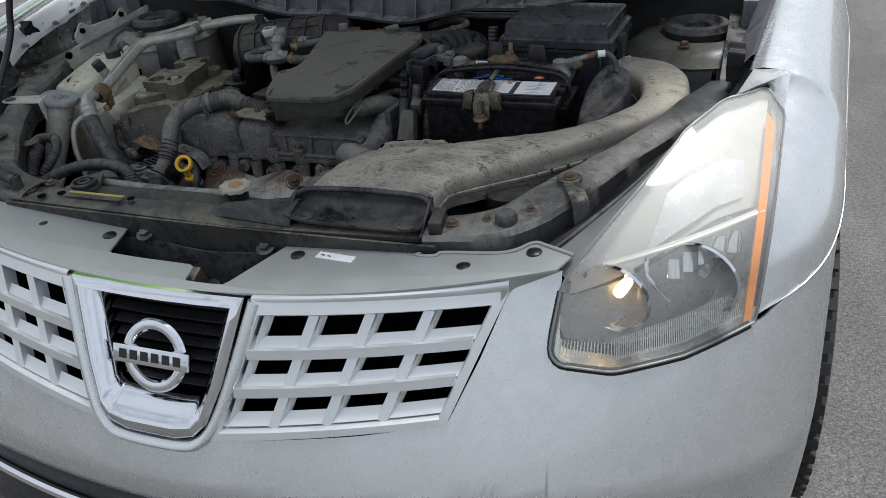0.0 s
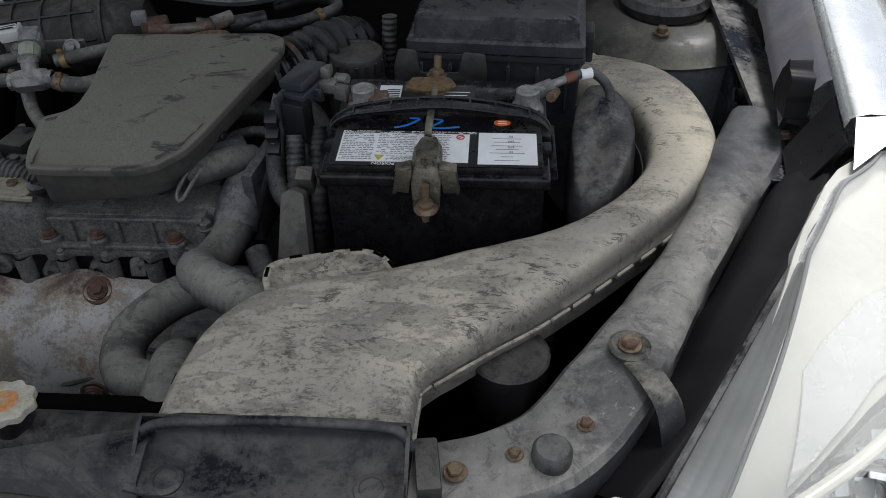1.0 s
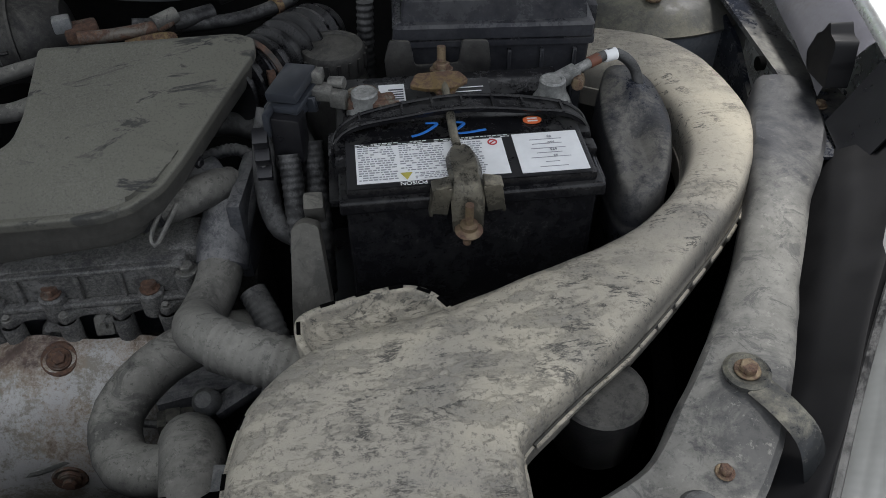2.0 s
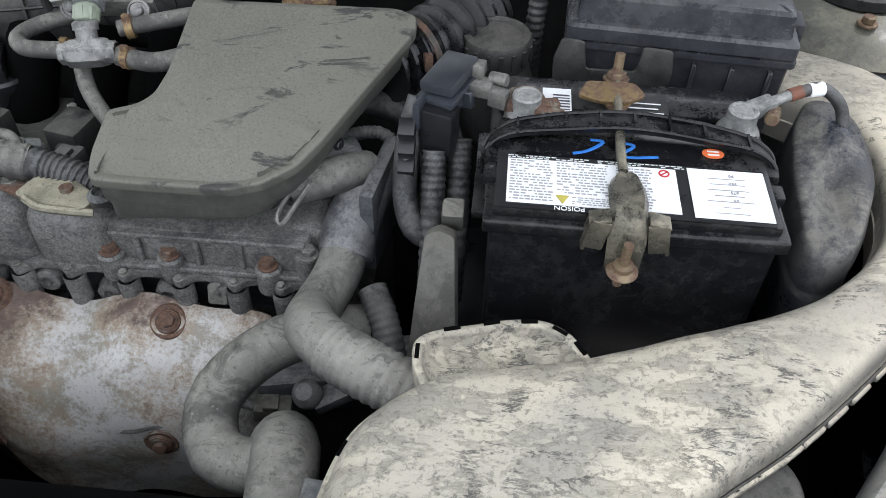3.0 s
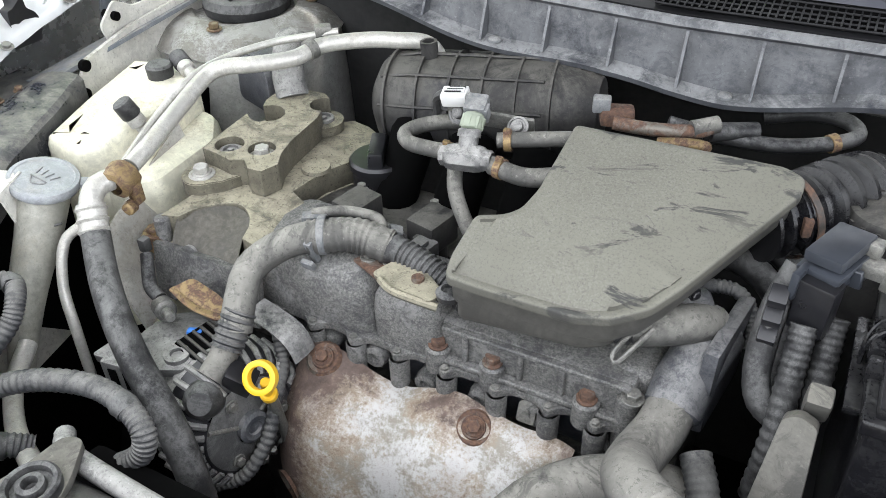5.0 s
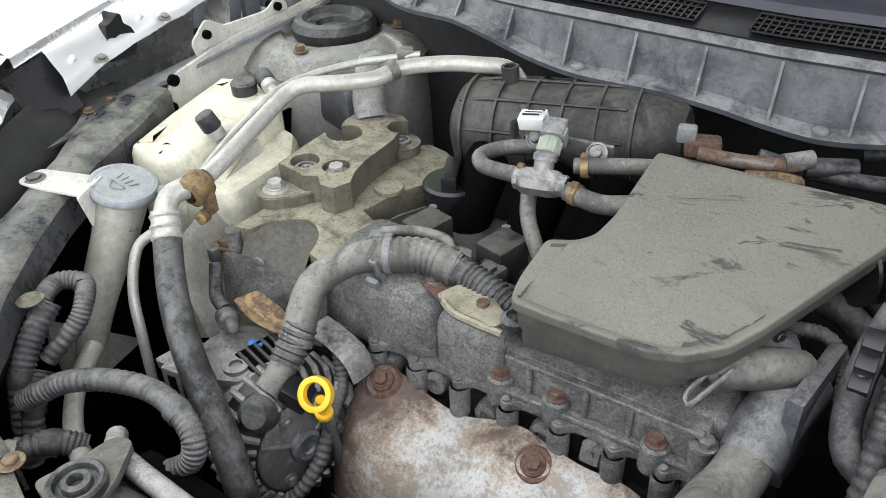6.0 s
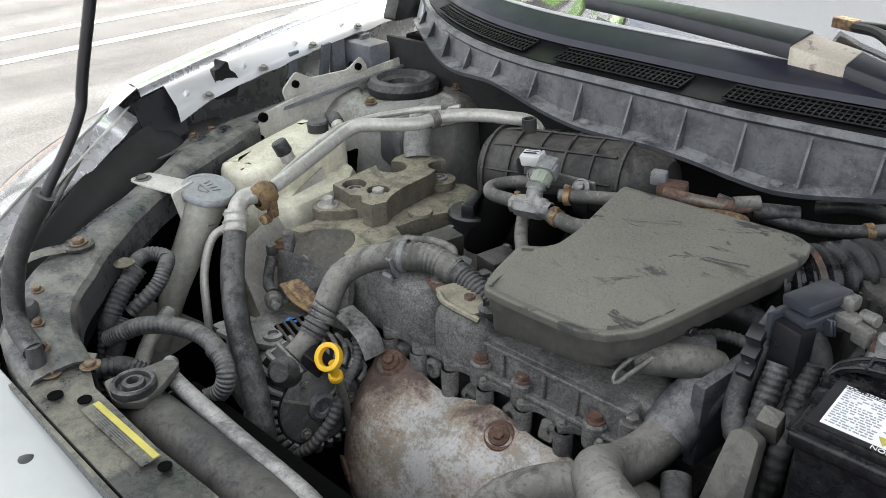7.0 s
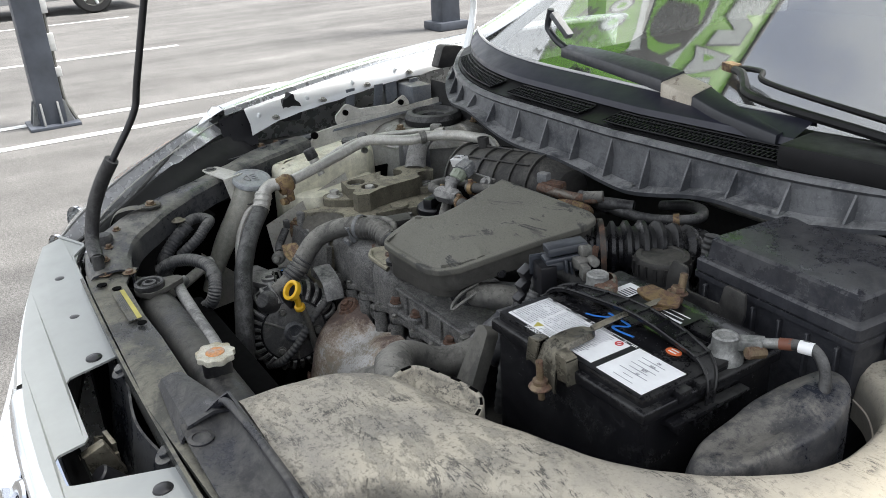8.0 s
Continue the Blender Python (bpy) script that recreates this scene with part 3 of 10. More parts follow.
def glow(name, c, strength):
    k = Mat(name, 0.4)
    k.b.inputs["Emission Color"].default_value = (*c, 1)
    k.b.inputs["Emission Strength"].default_value = strength
    k.b.inputs["Base Color"].default_value = (*c, 1)
    return k.m


M_BULB = glow("lit_bulb", (1.0, 0.62, 0.22), 6.0)


def cast_material():
    """Grey casting with even salt-and-pepper corrosion and a few oily stains."""
    k = Mat("mottled_casting", 0.6, 0.15, 0.4)
    fine = k.noise(430, 4, 0.85)
    mid = k.noise(60, 6, 0.75, 0.4)
    c = k.mix(k.ramp(fine, [(0.40, 0.0), (0.60, 1.0)]), (0.080, 0.080, 0.080), (0.20, 0.196, 0.182))
    oil = k.ramp(k.math("ADD", k.math("MULTIPLY", k.noise(14, 6, 0.65), 0.6), k.math("MULTIPLY", mid, 0.4)), [(0.50, 0.0), (0.60, 1.0)])
    c = k.mix(k.math("MULTIPLY", oil, 0.75), c, (0.038, 0.038, 0.042))
    c = k.mix(k.math("MULTIPLY", k.ramp(k.noise(33, 7, 0.75, 0.6), [(0.52, 0.0), (0.60, 1.0)]), 0.45), c, (0.27, 0.267, 0.26))
    c = k.mix(k.math("MULTIPLY", k.ramp(fine, [(0.62, 0.0), (0.68, 1.0)]), 0.35), c, (0.33, 0.325, 0.31))
    pock = k.ramp(k.noise(170, 5, 0.75, 0.3), [(0.53, 0.0), (0.60, 1.0)])
    c = k.mix(k.math("MULTIPLY", pock, 0.5), c, (0.045, 0.045, 0.045))
    k.colour(c)
    k.bump(k.math("ADD", k.math("MULTIPLY", fine, 0.45), k.math("MULTIPLY", mid, 0.4)), 0.9, 0.0016)
    return k.m


M_CAST = cast_material()
def lid_material():
    """Grey plastic lid under fine even dust, with finger-wiped dark smears and a stippled patch."""
    k = Mat("smeared_dusty_lid", 0.7, 0.0, 0.3)
    fine = k.noise(420, 3, 0.8)
    base = k.mix(k.noise(9, 5, 0.65), (0.108, 0.105, 0.087), (0.172, 0.168, 0.138))
    c = k.mix(k.math("MULTIPLY", k.ramp(fine, [(0.52, 0.0), (0.64, 1.0)]), 0.35), base, (0.05, 0.049, 0.045))
    band = k.ramp(k.noise(5.5, 3, 0.5), [(0.50, 0.0), (0.60, 1.0)])
    stip = k.math("MULTIPLY", k.ramp(k.noise(520, 2, 0.5), [(0.50, 0.0), (0.60, 1.0)]), band)
    c = k.mix(k.math("MULTIPLY", stip, 0.22), c, (0.22, 0.217, 0.2))
    smear = k.ramp(k.noise(30, 7, 0.68, 0.8, (0.55, 1.4, 0.6)), [(0.545, 0.0), (0.60, 1.0)])
    patchy = k.ramp(k.noise(10, 3, 0.5), [(0.46, 0.0), (0.56, 1.0)])
    c = k.mix(k.math("MULTIPLY", k.math("MULTIPLY", smear, patchy), 0.8), c, (0.024, 0.025, 0.027))
    # steep faces take a darker colour by their facing
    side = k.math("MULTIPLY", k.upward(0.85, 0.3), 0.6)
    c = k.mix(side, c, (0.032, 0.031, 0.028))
    k.colour(c)
    k.bump(fine, 0.35, 0.0006)
    return k.m


M_LID = lid_material()
M_LAMP_IN = plain("lamp_inner_silver", (0.62, 0.63, 0.64), 0.25, 0.5, var=0.1, scale=20)
M_FLANGE = plain("translucent_flange", (0.20, 0.205, 0.20), 0.42, 0.1, var=0.15, scale=25)
M_LAMP_WHITE = plain("lamp_white_trim", (0.46, 0.455, 0.42), 0.3, 0.0, var=0.12, scale=9)
M_RESON = grimy("muddy_resonator", (0.020, 0.023, 0.032), (0.14, 0.133, 0.118), 0.50, 0.38, scale=10, pits=0.2)
M_STAIN = grimy("stained_clamp_metal", (0.10, 0.095, 0.078), (0.25, 0.228, 0.175), 0.48, 0.34, 0.6, scale=22, bump=0.3, pits=0.5)
M_FUSE = grimy("greyed_fuse_box_plastic", (0.036, 0.0372, 0.0432), (0.075, 0.075, 0.076), 0.40, 0.30, scale=9, bump=0.04, pits=0.1, speck=False)


def cap_material():
    """Pale metal cap top, half worn, with an orange rust stain."""
    k = Mat("rust_stained_cap", 0.5, 0.1)
    f = k.ramp(k.noise(38, 5, 0.65, 0.5), [(0.40, 0.0), (0.50, 1.0)])
    g = k.ramp(k.noise(300, 3, 0.7), [(0.4, 0.75), (0.65, 1.1)])
    k.colour(k.mix(1.0, k.mix(f, (0.36, 0.35, 0.32), (0.60, 0.25, 0.07)), g, "MULTIPLY"))
    k.bump(k.noise(220, 4, 0.7), 0.3, 0.0006)
    return k.m


M_CAPSTAIN = cap_material()

# ---- ground, car park ----
def ground():
    b = bmesh.new()
    s = 260.0
    vs = [b.verts.new((x, y, 0)) for x, y in ((-s, -s), (s, -s), (s, s), (-s, s))]
    b.faces.new(vs)
    bmesh.ops.subdivide_edges(b, edges=list(b.edges), cuts=12, use_grid_fill=True)
    single("ground", b, M_ASPHALT, "worn grey asphalt of a car park", "ground", "structure")
    for x, y0, y1 in ((-5.45, -3.0, 5.2), (-6.14, -3.0, 5.2), (-9.4, -1.0, 2.7), (-13.3, -1.0, 3.0), (1.6, 2.6, 7.6)):
        b = bmesh.new()
        ys = [lerp(y0, y1, i / 60) for i in range(61)]
        e = [0.055 + 0.006 * noise.noise((x, y * 4, 0)) for y in ys]
        l = [b.verts.new((x - w, y, 0.004)) for y, w in zip(ys, e)]
        r = [b.verts.new((x + w, y, 0.004)) for y, w in zip(ys, e[::-1])]
        for i in range(60):
            b.faces.new((l[i], r[i], r[i + 1], l[i + 1]))
        single("parking_line", b, M_LINE, "worn white painted parking line on asphalt", "road marking", "structure")


ground()

# ---- car body: one skin in plan and height ----
def skin_f(x, z):
    x = abs(x)
    return 0.034 + 0.33 * x * x + 0.5 * max(0.0, x - 0.45) ** 3 + 0.45 * (z - 0.85) + 8 * max(0.0, z - 0.91) ** 2


def skin_w(z):
    return 0.875 - 3.8 * max(0.0, z - 0.9) ** 2 - 0.12 * max(0.0, 0.66 - z) ** 1.5


def low_f(x, z):
    """The bumper's face leans forward to z 0.66 and turns back below."""
    zz = max(z, 0.66)
    return skin_f(x, zz) + 0.5 * max(0.0, 0.60 - z) ** 2


def skin(x, z, out=0.0):
    s = 1 if x >= 0 else -1
    r = min(abs(x) / skin_w(z), 0.9999)
    return V(x, low_f(x, z) + 0.02 * (1 / (1 - r ** 8) - 1) - out, z)


def flank(y, z):
    """The skin's outermost point at depth y and height z."""
    lo, hi = 0.4, skin_w(z) * 0.99995
    for _ in range(40):
        mid = (lo + hi) / 2
        if skin(mid, z).y < y:
            lo = mid
        else:
            hi = mid
    return V(lo, y, z)


car = thing("car", "silver compact crossover with its bonnet raised", "car")

BUMPER_TOP = [(0.0, 0.722), (0.05, 0.724), (0.089, 0.729), (0.30, 0.752), (0.392, 0.766), (0.408, 0.771), (0.442, 0.845),
              (0.470, 0.918), (0.476, 0.923), (0.529, 0.937), (0.534, 0.842), (0.55, 0.826), (0.598, 0.814), (0.67, 0.819), (0.767, 0.846), (0.80, 0.868)]


def bumper():
    b = bmesh.new()
    xs = sorted({round(0.8 * i / 80, 4) for i in range(81)} | {x for x, _ in BUMPER_TOP})
    cols = []
    for x in xs:
        top = piecewise(BUMPER_TOP, x)
        cols.append([skin(x, lerp(0.30, top, (j / 26) ** 0.8)) for j in range(27)])
    for k in range(1, 15):
        col = []
        for j in range(27):
            top = min(0.945, 0.868 + 0.30 * (lerp(0.31, 0.56, k / 14) - 0.30))
            z = lerp(0.30, top, (j / 26) ** 0.8)
            col.append(flank(lerp(skin(0.80, z).y, 0.56, k / 14), z))
        cols.append(col)
    right = [[b.verts.new(p) for p in c] for c in cols]
    for a, c in zip(right, right[1:]):
        for j in range(26):
            b.faces.new((a[j], c[j], c[j + 1], a[j + 1]))
    m = mirror(b)
    merge(b, m)
    bmesh.ops.remove_doubles(b, verts=list(b.verts), dist=0.0005)
    bmesh.ops.recalc_face_normals(b, faces=list(b.faces))
    bmesh.ops.solidify(b, geom=list(b.faces), thickness=0.004)
    part("bumper", b, M_SILVER, car, "silver painted front bumper")
    # lower intake with its bright strip
    b = bmesh.new()
    patch(b, lambda u, v: skin(lerp(-0.52, 0.52, u), lerp(0.36, 0.625 - 0.05 * (2 * u - 1) ** 4, v), 0.004), 40, 6, 0.004)
    part("lower_intake", b, M_BLACK, car, "black lower bumper intake")
    b = bmesh.new()
    tube(b, [skin(lerp(-0.5, 0.5, i / 12), 0.585, 0.012) for i in range(13)], 0.008, 8)
    part("intake_strip", b, M_CHROME, car, "bright strip across the lower intake")


bumper()


def zplate(x, y):
    return 0.912 + 0.11 * x * x + 0.06 * (y - 0.06)


def cover_plate():
    front = [(x / 40, 0.064 + 0.33 * (x / 40) ** 2) for x in range(-21, 22)]
    rear = [(0.54, 0.186), (0.505, 0.205), (0.485, 0.213), (0.465, 0.196), (0.44, 0.188), (0.37, 0.186), (0.362, 0.178), (0.335, 0.178), (0.328, 0.187), (0.148, 0.187),
            (0.141, 0.182), (0.100, 0.090), (0.095, 0.083), (0.042, 0.080), (0.035, 0.084), (0.030, 0.112), (0.022, 0.117), (-0.110, 0.117), (-0.119, 0.122), (-0.131, 0.180), (-0.137, 0.187),
            (-0.30, 0.188), (-0.44, 0.190), (-0.465, 0.198), (-0.485, 0.213), (-0.505, 0.205), (-0.54, 0.186)]
    b = bmesh.new()
    plate(b, front + rear, zplate, 0.003)
    cp = part("grille_cover", b, M_COVER_PLATE, car, "grey-silver cover panel with a latch cut-out")
    for chain in (rear[0:10], rear[21:]):
        b = bmesh.new()
        tube(b, [V(x, y - 0.002, zplate(x, y) + 0.0015) for x, y in chain], 0.0022, 6, step=0.006)
        part("panel_lip", b, M_COVER_PLATE, cp)
    for s in (-1, 1):
        b = bmesh.new()

        def corner(u, v):
            x = lerp(0.462, 0.529, u)
            return V(s * x, 0.066 + 0.33 * x * x, zplate(x, 0.12) - 0.001).lerp(V(s * x, skin(x, piecewise(BUMPER_TOP, x), 0.001).y, piecewise(BUMPER_TOP, x)), v)

        patch(b, corner, 12, 4)
        part("panel_corner", b, M_COVER_PLATE, cp)
    for x, y in ((-0.396, 0.159), (-0.267, 0.156), (-0.145, 0.156), (0.168, 0.160), (0.408, 0.155), (0.490, 0.190)):
        b = bmesh.new()
        lathe(b, [(0.0, 0.0045), (0.006, 0.0042), (0.0095, 0.0025), (0.0105, 0.0), (0.0105, -0.002)], (x, y, zplate(x, y)), n=18)
        part("push_clip", b, M_BLACK, cp, "black plastic push clip")
    b = bmesh.new()
    lathe(b, [(0.0105, 0.0), (0.0095, 0.0012), (0.0045, 0.001), (0.004, -0.003), (0, -0.003)], (0.318, 0.155, zplate(0.318, 0.155)), n=18)
    part("screw_hole", b, M_STEEL, cp)
    b = bmesh.new()
    lab = [(0.195, 0.158), (0.252, 0.151), (0.254, 0.165), (0.197, 0.172)]
    plate(b, lab, lambda x, y: zplate(x, y) + 0.0015, 0.001)
    st = part("sticker", b, M_LABEL, cp, "small white part sticker")
    b = bmesh.new()
    for k in range(5):
        box(b, (0.205 + 0.010 * k, 0.1635 - 0.0012 * k, zplate(0.2, 0.16) + 0.0025), (0.006, 0.0022, 0.0004), (0, 0, -7))
    part("print_bar", b, M_INK, st)


cover_plate()


# ---- grille: painted lattices, chrome badge surround ----
def gpt(u, v, out=0.0):
    """Point of the right-hand grille panel: u from the badge outwards, v downwards."""
    xl, xr = lerp(0.148, 0.086, v), lerp(0.471, 0.406, v)
    zt, zb = lerp(0.907, 0.921, u), lerp(0.730, 0.768, u)
    x = lerp(xl, xr, u)
    return skin(x, lerp(zt, zb, v), out)


def beam(b, p, q, w0, w1, depth, along):
    """Bar from p to q with a narrow face in front and a wide foot behind."""
    n = 8
    rings = []
    for i in range(n + 1):
        c = p(i / n)
        d = (p(min(1, i / n + 0.01)) - p(max(0, i / n - 0.01))).normalized()
        back = V(0, 1, -0.25).normalized()
        s = d.cross(back).normalized()
        rings.append([c - s * w0, c + s * w0, c + back * depth * 0.25 + s * (w0 + 0.001), c + back * depth + s * w1, c + back * depth - s * w1, c + back * depth * 0.25 - s * (w0 + 0.001)])
    loft(b, rings)
    return b


def grille(s):
    b = bmesh.new()
    # frame of the panel round the windows
    u0, u1, v0, v1 = 0.055, 0.955, 0.10, 0.93
    n = 30

    def ring(k, inner):
        t = k / n * 4
        q, f = int(t) % 4, t % 1
        a = ((0, 0), (1, 0), (1, 1), (0, 1), (0, 0))
        c = ((u0, v0), (u1, v0), (u1, v1), (u0, v1), (u0, v0))
        src = c if inner else a
        return lerp(src[q][0], src[q + 1][0], f), lerp(src[q][1], src[q + 1][1], f)

    n = 80
    rows = []
    for k in range(n):
        uo, vo = ring(k, False)
        ui, vi = ring(k, True)
        rows.append([gpt(uo, vo, -0.008), gpt(uo, vo, 0.003), gpt(lerp(uo, ui, 0.85), lerp(vo, vi, 0.85), 0.004), gpt(ui, vi, 0.001), gpt(ui, vi, -0.02)])
    rows.append(rows[0])
    loft(b, rows, closed=False)
    for i in (1, 2, 3):
        uc = lerp(u0, u1, i / 4)
        beam(b, lambda t, uc=uc: gpt(uc, lerp(v0, v1, t), -0.002), None, 0.0065, 0.0105, 0.018, 0)
    for j in (1, 2):
        vc = lerp(v0, v1, j / 3)
        beam(b, lambda t, vc=vc: gpt(lerp(u0, u1, t), vc, 0.002), None, 0.0065, 0.0085, 0.016, 1)
    # sloping sill of every row
    for j in (1, 2, 3):
        vc = lerp(v0, v1, j / 3)
        patch(b, lambda u, v, vc=vc: gpt(lerp(u0, u1, u), vc - 0.02 - 0.075 * v, -0.002 - 0.010 * v), 16, 2, 0.002)
    for j in (0, 1, 2, 3, 4):
        uc = lerp(u0, u1, j / 4)
        patch(b, lambda u, v, uc=uc: gpt(uc + (0.018 if uc < 0.5 else 0.018) + 0.03 * v, lerp(v0, v1, u), -0.003 - 0.012 * v), 12, 2, 0.002) if j < 4 else None
    if s < 0:
        m = mirror(b)
        b.free()
        b = m
    g = part("grille", b, M_SILVER_MATT, car, "silver painted egg-crate grille panel")
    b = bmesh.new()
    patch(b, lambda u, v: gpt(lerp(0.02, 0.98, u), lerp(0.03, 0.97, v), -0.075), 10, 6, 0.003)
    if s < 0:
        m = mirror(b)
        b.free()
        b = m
    part("backing", b, M_SHADE, g, "near-black sheet for the shade behind the grille")
    # rolled upper edge that meets the cover panel
    b = bmesh.new()

    def header(u, v):
        q = gpt(u, 0.0, 0.003)
        c = V(q.x, 0.066 + 0.33 * q.x ** 2, zplate(q.x, 0.07) - 0.001)
        return c.lerp(q, v) + V(0, -0.003, 0.002) * math.sin(math.pi * v)

    patch(b, header, 30, 4)
    if s < 0:
        m = mirror(b)
        b.free()
        b = m
    part("upper_edge", b, M_SILVER_MATT, g)


grille(1)
grille(-1)


def badge():
    outer = [(-0.138, 0.912), (0.138, 0.912), (0.110, 0.806), (0.088, 0.752), (0.068, 0.734), (0.04, 0.728), (-0.04, 0.728), (-0.068, 0.734), (-0.088, 0.752), (-0.110, 0.806)]
    inner = [(-0.102, 0.889), (0.102, 0.889), (0.083, 0.815), (0.070, 0.772), (0.064, 0.767), (0.035, 0.765), (-0.035, 0.765), (-0.064, 0.767), (-0.070, 0.772), (-0.083, 0.815)]

    def dense(p):
        out = []
        for i, a in enumerate(p):
            c = p[(i + 1) % len(p)]
            out += [(lerp(a[0], c[0], k / 5), lerp(a[1], c[1], k / 5)) for k in range(5)]
        return out

    o, i_ = dense(outer), dense(inner)
    b = bmesh.new()
    rows = []
    for (xo, zo), (xi, zi) in zip(o, i_):
        def at(t, out):
            return skin(lerp(xo, xi, t), lerp(zo, zi, t), out)
        rows.append([at(-0.02, -0.02), at(-0.02, 0.004), at(0.1, 0.008), at(0.42, 0.011), at(0.5, 0.006), at(0.62, 0.004), at(0.92, -0.012), at(1.0, -0.018), at(1.0, -0.03)])
    rows.append(rows[0])
    loft(b, rows, closed=False)
    part("badge_surround", b, M_CHROME, car, "chrome V-shaped badge surround")
    # silver lip below the chrome
    b = bmesh.new()
    line = [(0.150, 0.905), (0.121, 0.81), (0.098, 0.752), (0.074, 0.724), (0.04, 0.716), (-0.04, 0.716), (-0.074, 0.724), (-0.098, 0.752), (-0.121, 0.81), (-0.150, 0.905)]
    tube(b, [skin(x, z, -0.002) for x, z in line], 0.0105, 10, flat=0.8)
    part("grille_lip", b, M_SILVER, car, "silver lip round the badge surround")
    b = bmesh.new()
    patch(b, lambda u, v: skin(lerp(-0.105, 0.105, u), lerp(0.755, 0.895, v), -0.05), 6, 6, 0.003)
    part("badge_backing", b, M_SHADE, car)
    for k in range(7):
        z = 0.780 + 0.0165 * k
        w = lerp(0.066, 0.098, k / 6)
        b = bmesh.new()
        patch(b, lambda u, v: skin(lerp(-w, w, u), z + 0.004 * v, -0.026 - 0.012 * v), 6, 2, 0.003)
        part("grille_slat", b, M_BLACK, car)
    # emblem: ring and crossbar, with plain dark blocks for the lettering
    c = skin(0, 0.823)
    m = Matrix.Translation((c.x, c.y + 0.004, c.z)) @ pose(0, 0, 0, 90 - 23, 0, 0)
    em = bmesh.new()
    ring = bmesh.new()
    n, k = 48, 8
    vs = []
    for a in range(n):
        t = 2 * math.pi * a / n
        vs.append([ring.verts.new(((0.0435 + 0.0085 * math.cos(2 * math.pi * q / k)) * math.cos(t), (0.0435 + 0.0085 * math.cos(2 * math.pi * q / k)) * math.sin(t), 0.0045 * math.sin(2 * math.pi * q / k))) for q in range(k)])
    for a in range(n):
        for q in range(k):
            ring.faces.new((vs[a][q], vs[(a + 1) % n][q], vs[(a + 1) % n][(q + 1) % k], vs[a][(q + 1) % k]))
    merge(em, ring)
    em.transform(m)
    e = part("emblem", em, M_CHROME, car, "round chrome maker's emblem")
    b = bmesh.new()
    box(b, (0, 0, 0.006), (0.122, 0.026, 0.010), bevel=0.0025)
    b.transform(m)
    part("emblem_bar", b, M_CHROME, e)
    for k in range(6):
        b = bmesh.new()
        box(b, ((k - 2.5) * 0.0175, 0, 0.0114), (0.012, 0.013, 0.0008), bevel=0.0003, seg=1)
        b.transform(m)
        part("emblem_block", b, M_BLACK, e)


badge()

# ---- headlights ----
HL_LOW = [(0.0, (0.524, 0.872)), (0.06, (0.5225, 0.850)), (0.12, (0.532, 0.834)), (0.28, (0.598, 0.819)), (0.6, (0.678, 0.826)), (1.0, (0.757, 0.847))]
HL_TOP = [(0.0, (0.530, 0.918)), (0.06, (0.534, 0.930)), (0.12, (0.541, 0.940)), (0.28, (0.580, 0.979)), (0.6, (0.648, 1.036)), (0.75, (0.690, 1.053)), (0.92, (0.746, 1.053)), (1.0, (0.770, 1.030))]


def pair(table, u):
    return (piecewise([(a, p[0]) for a, p in table], u), piecewise([(a, p[1]) for a, p in table], u))


def hlp(u, v, out=0.0):
    a, c = pair(HL_LOW, u), pair(HL_TOP, u)
    return skin(lerp(a[0], c[0], v), lerp(a[1], c[1], v), out)


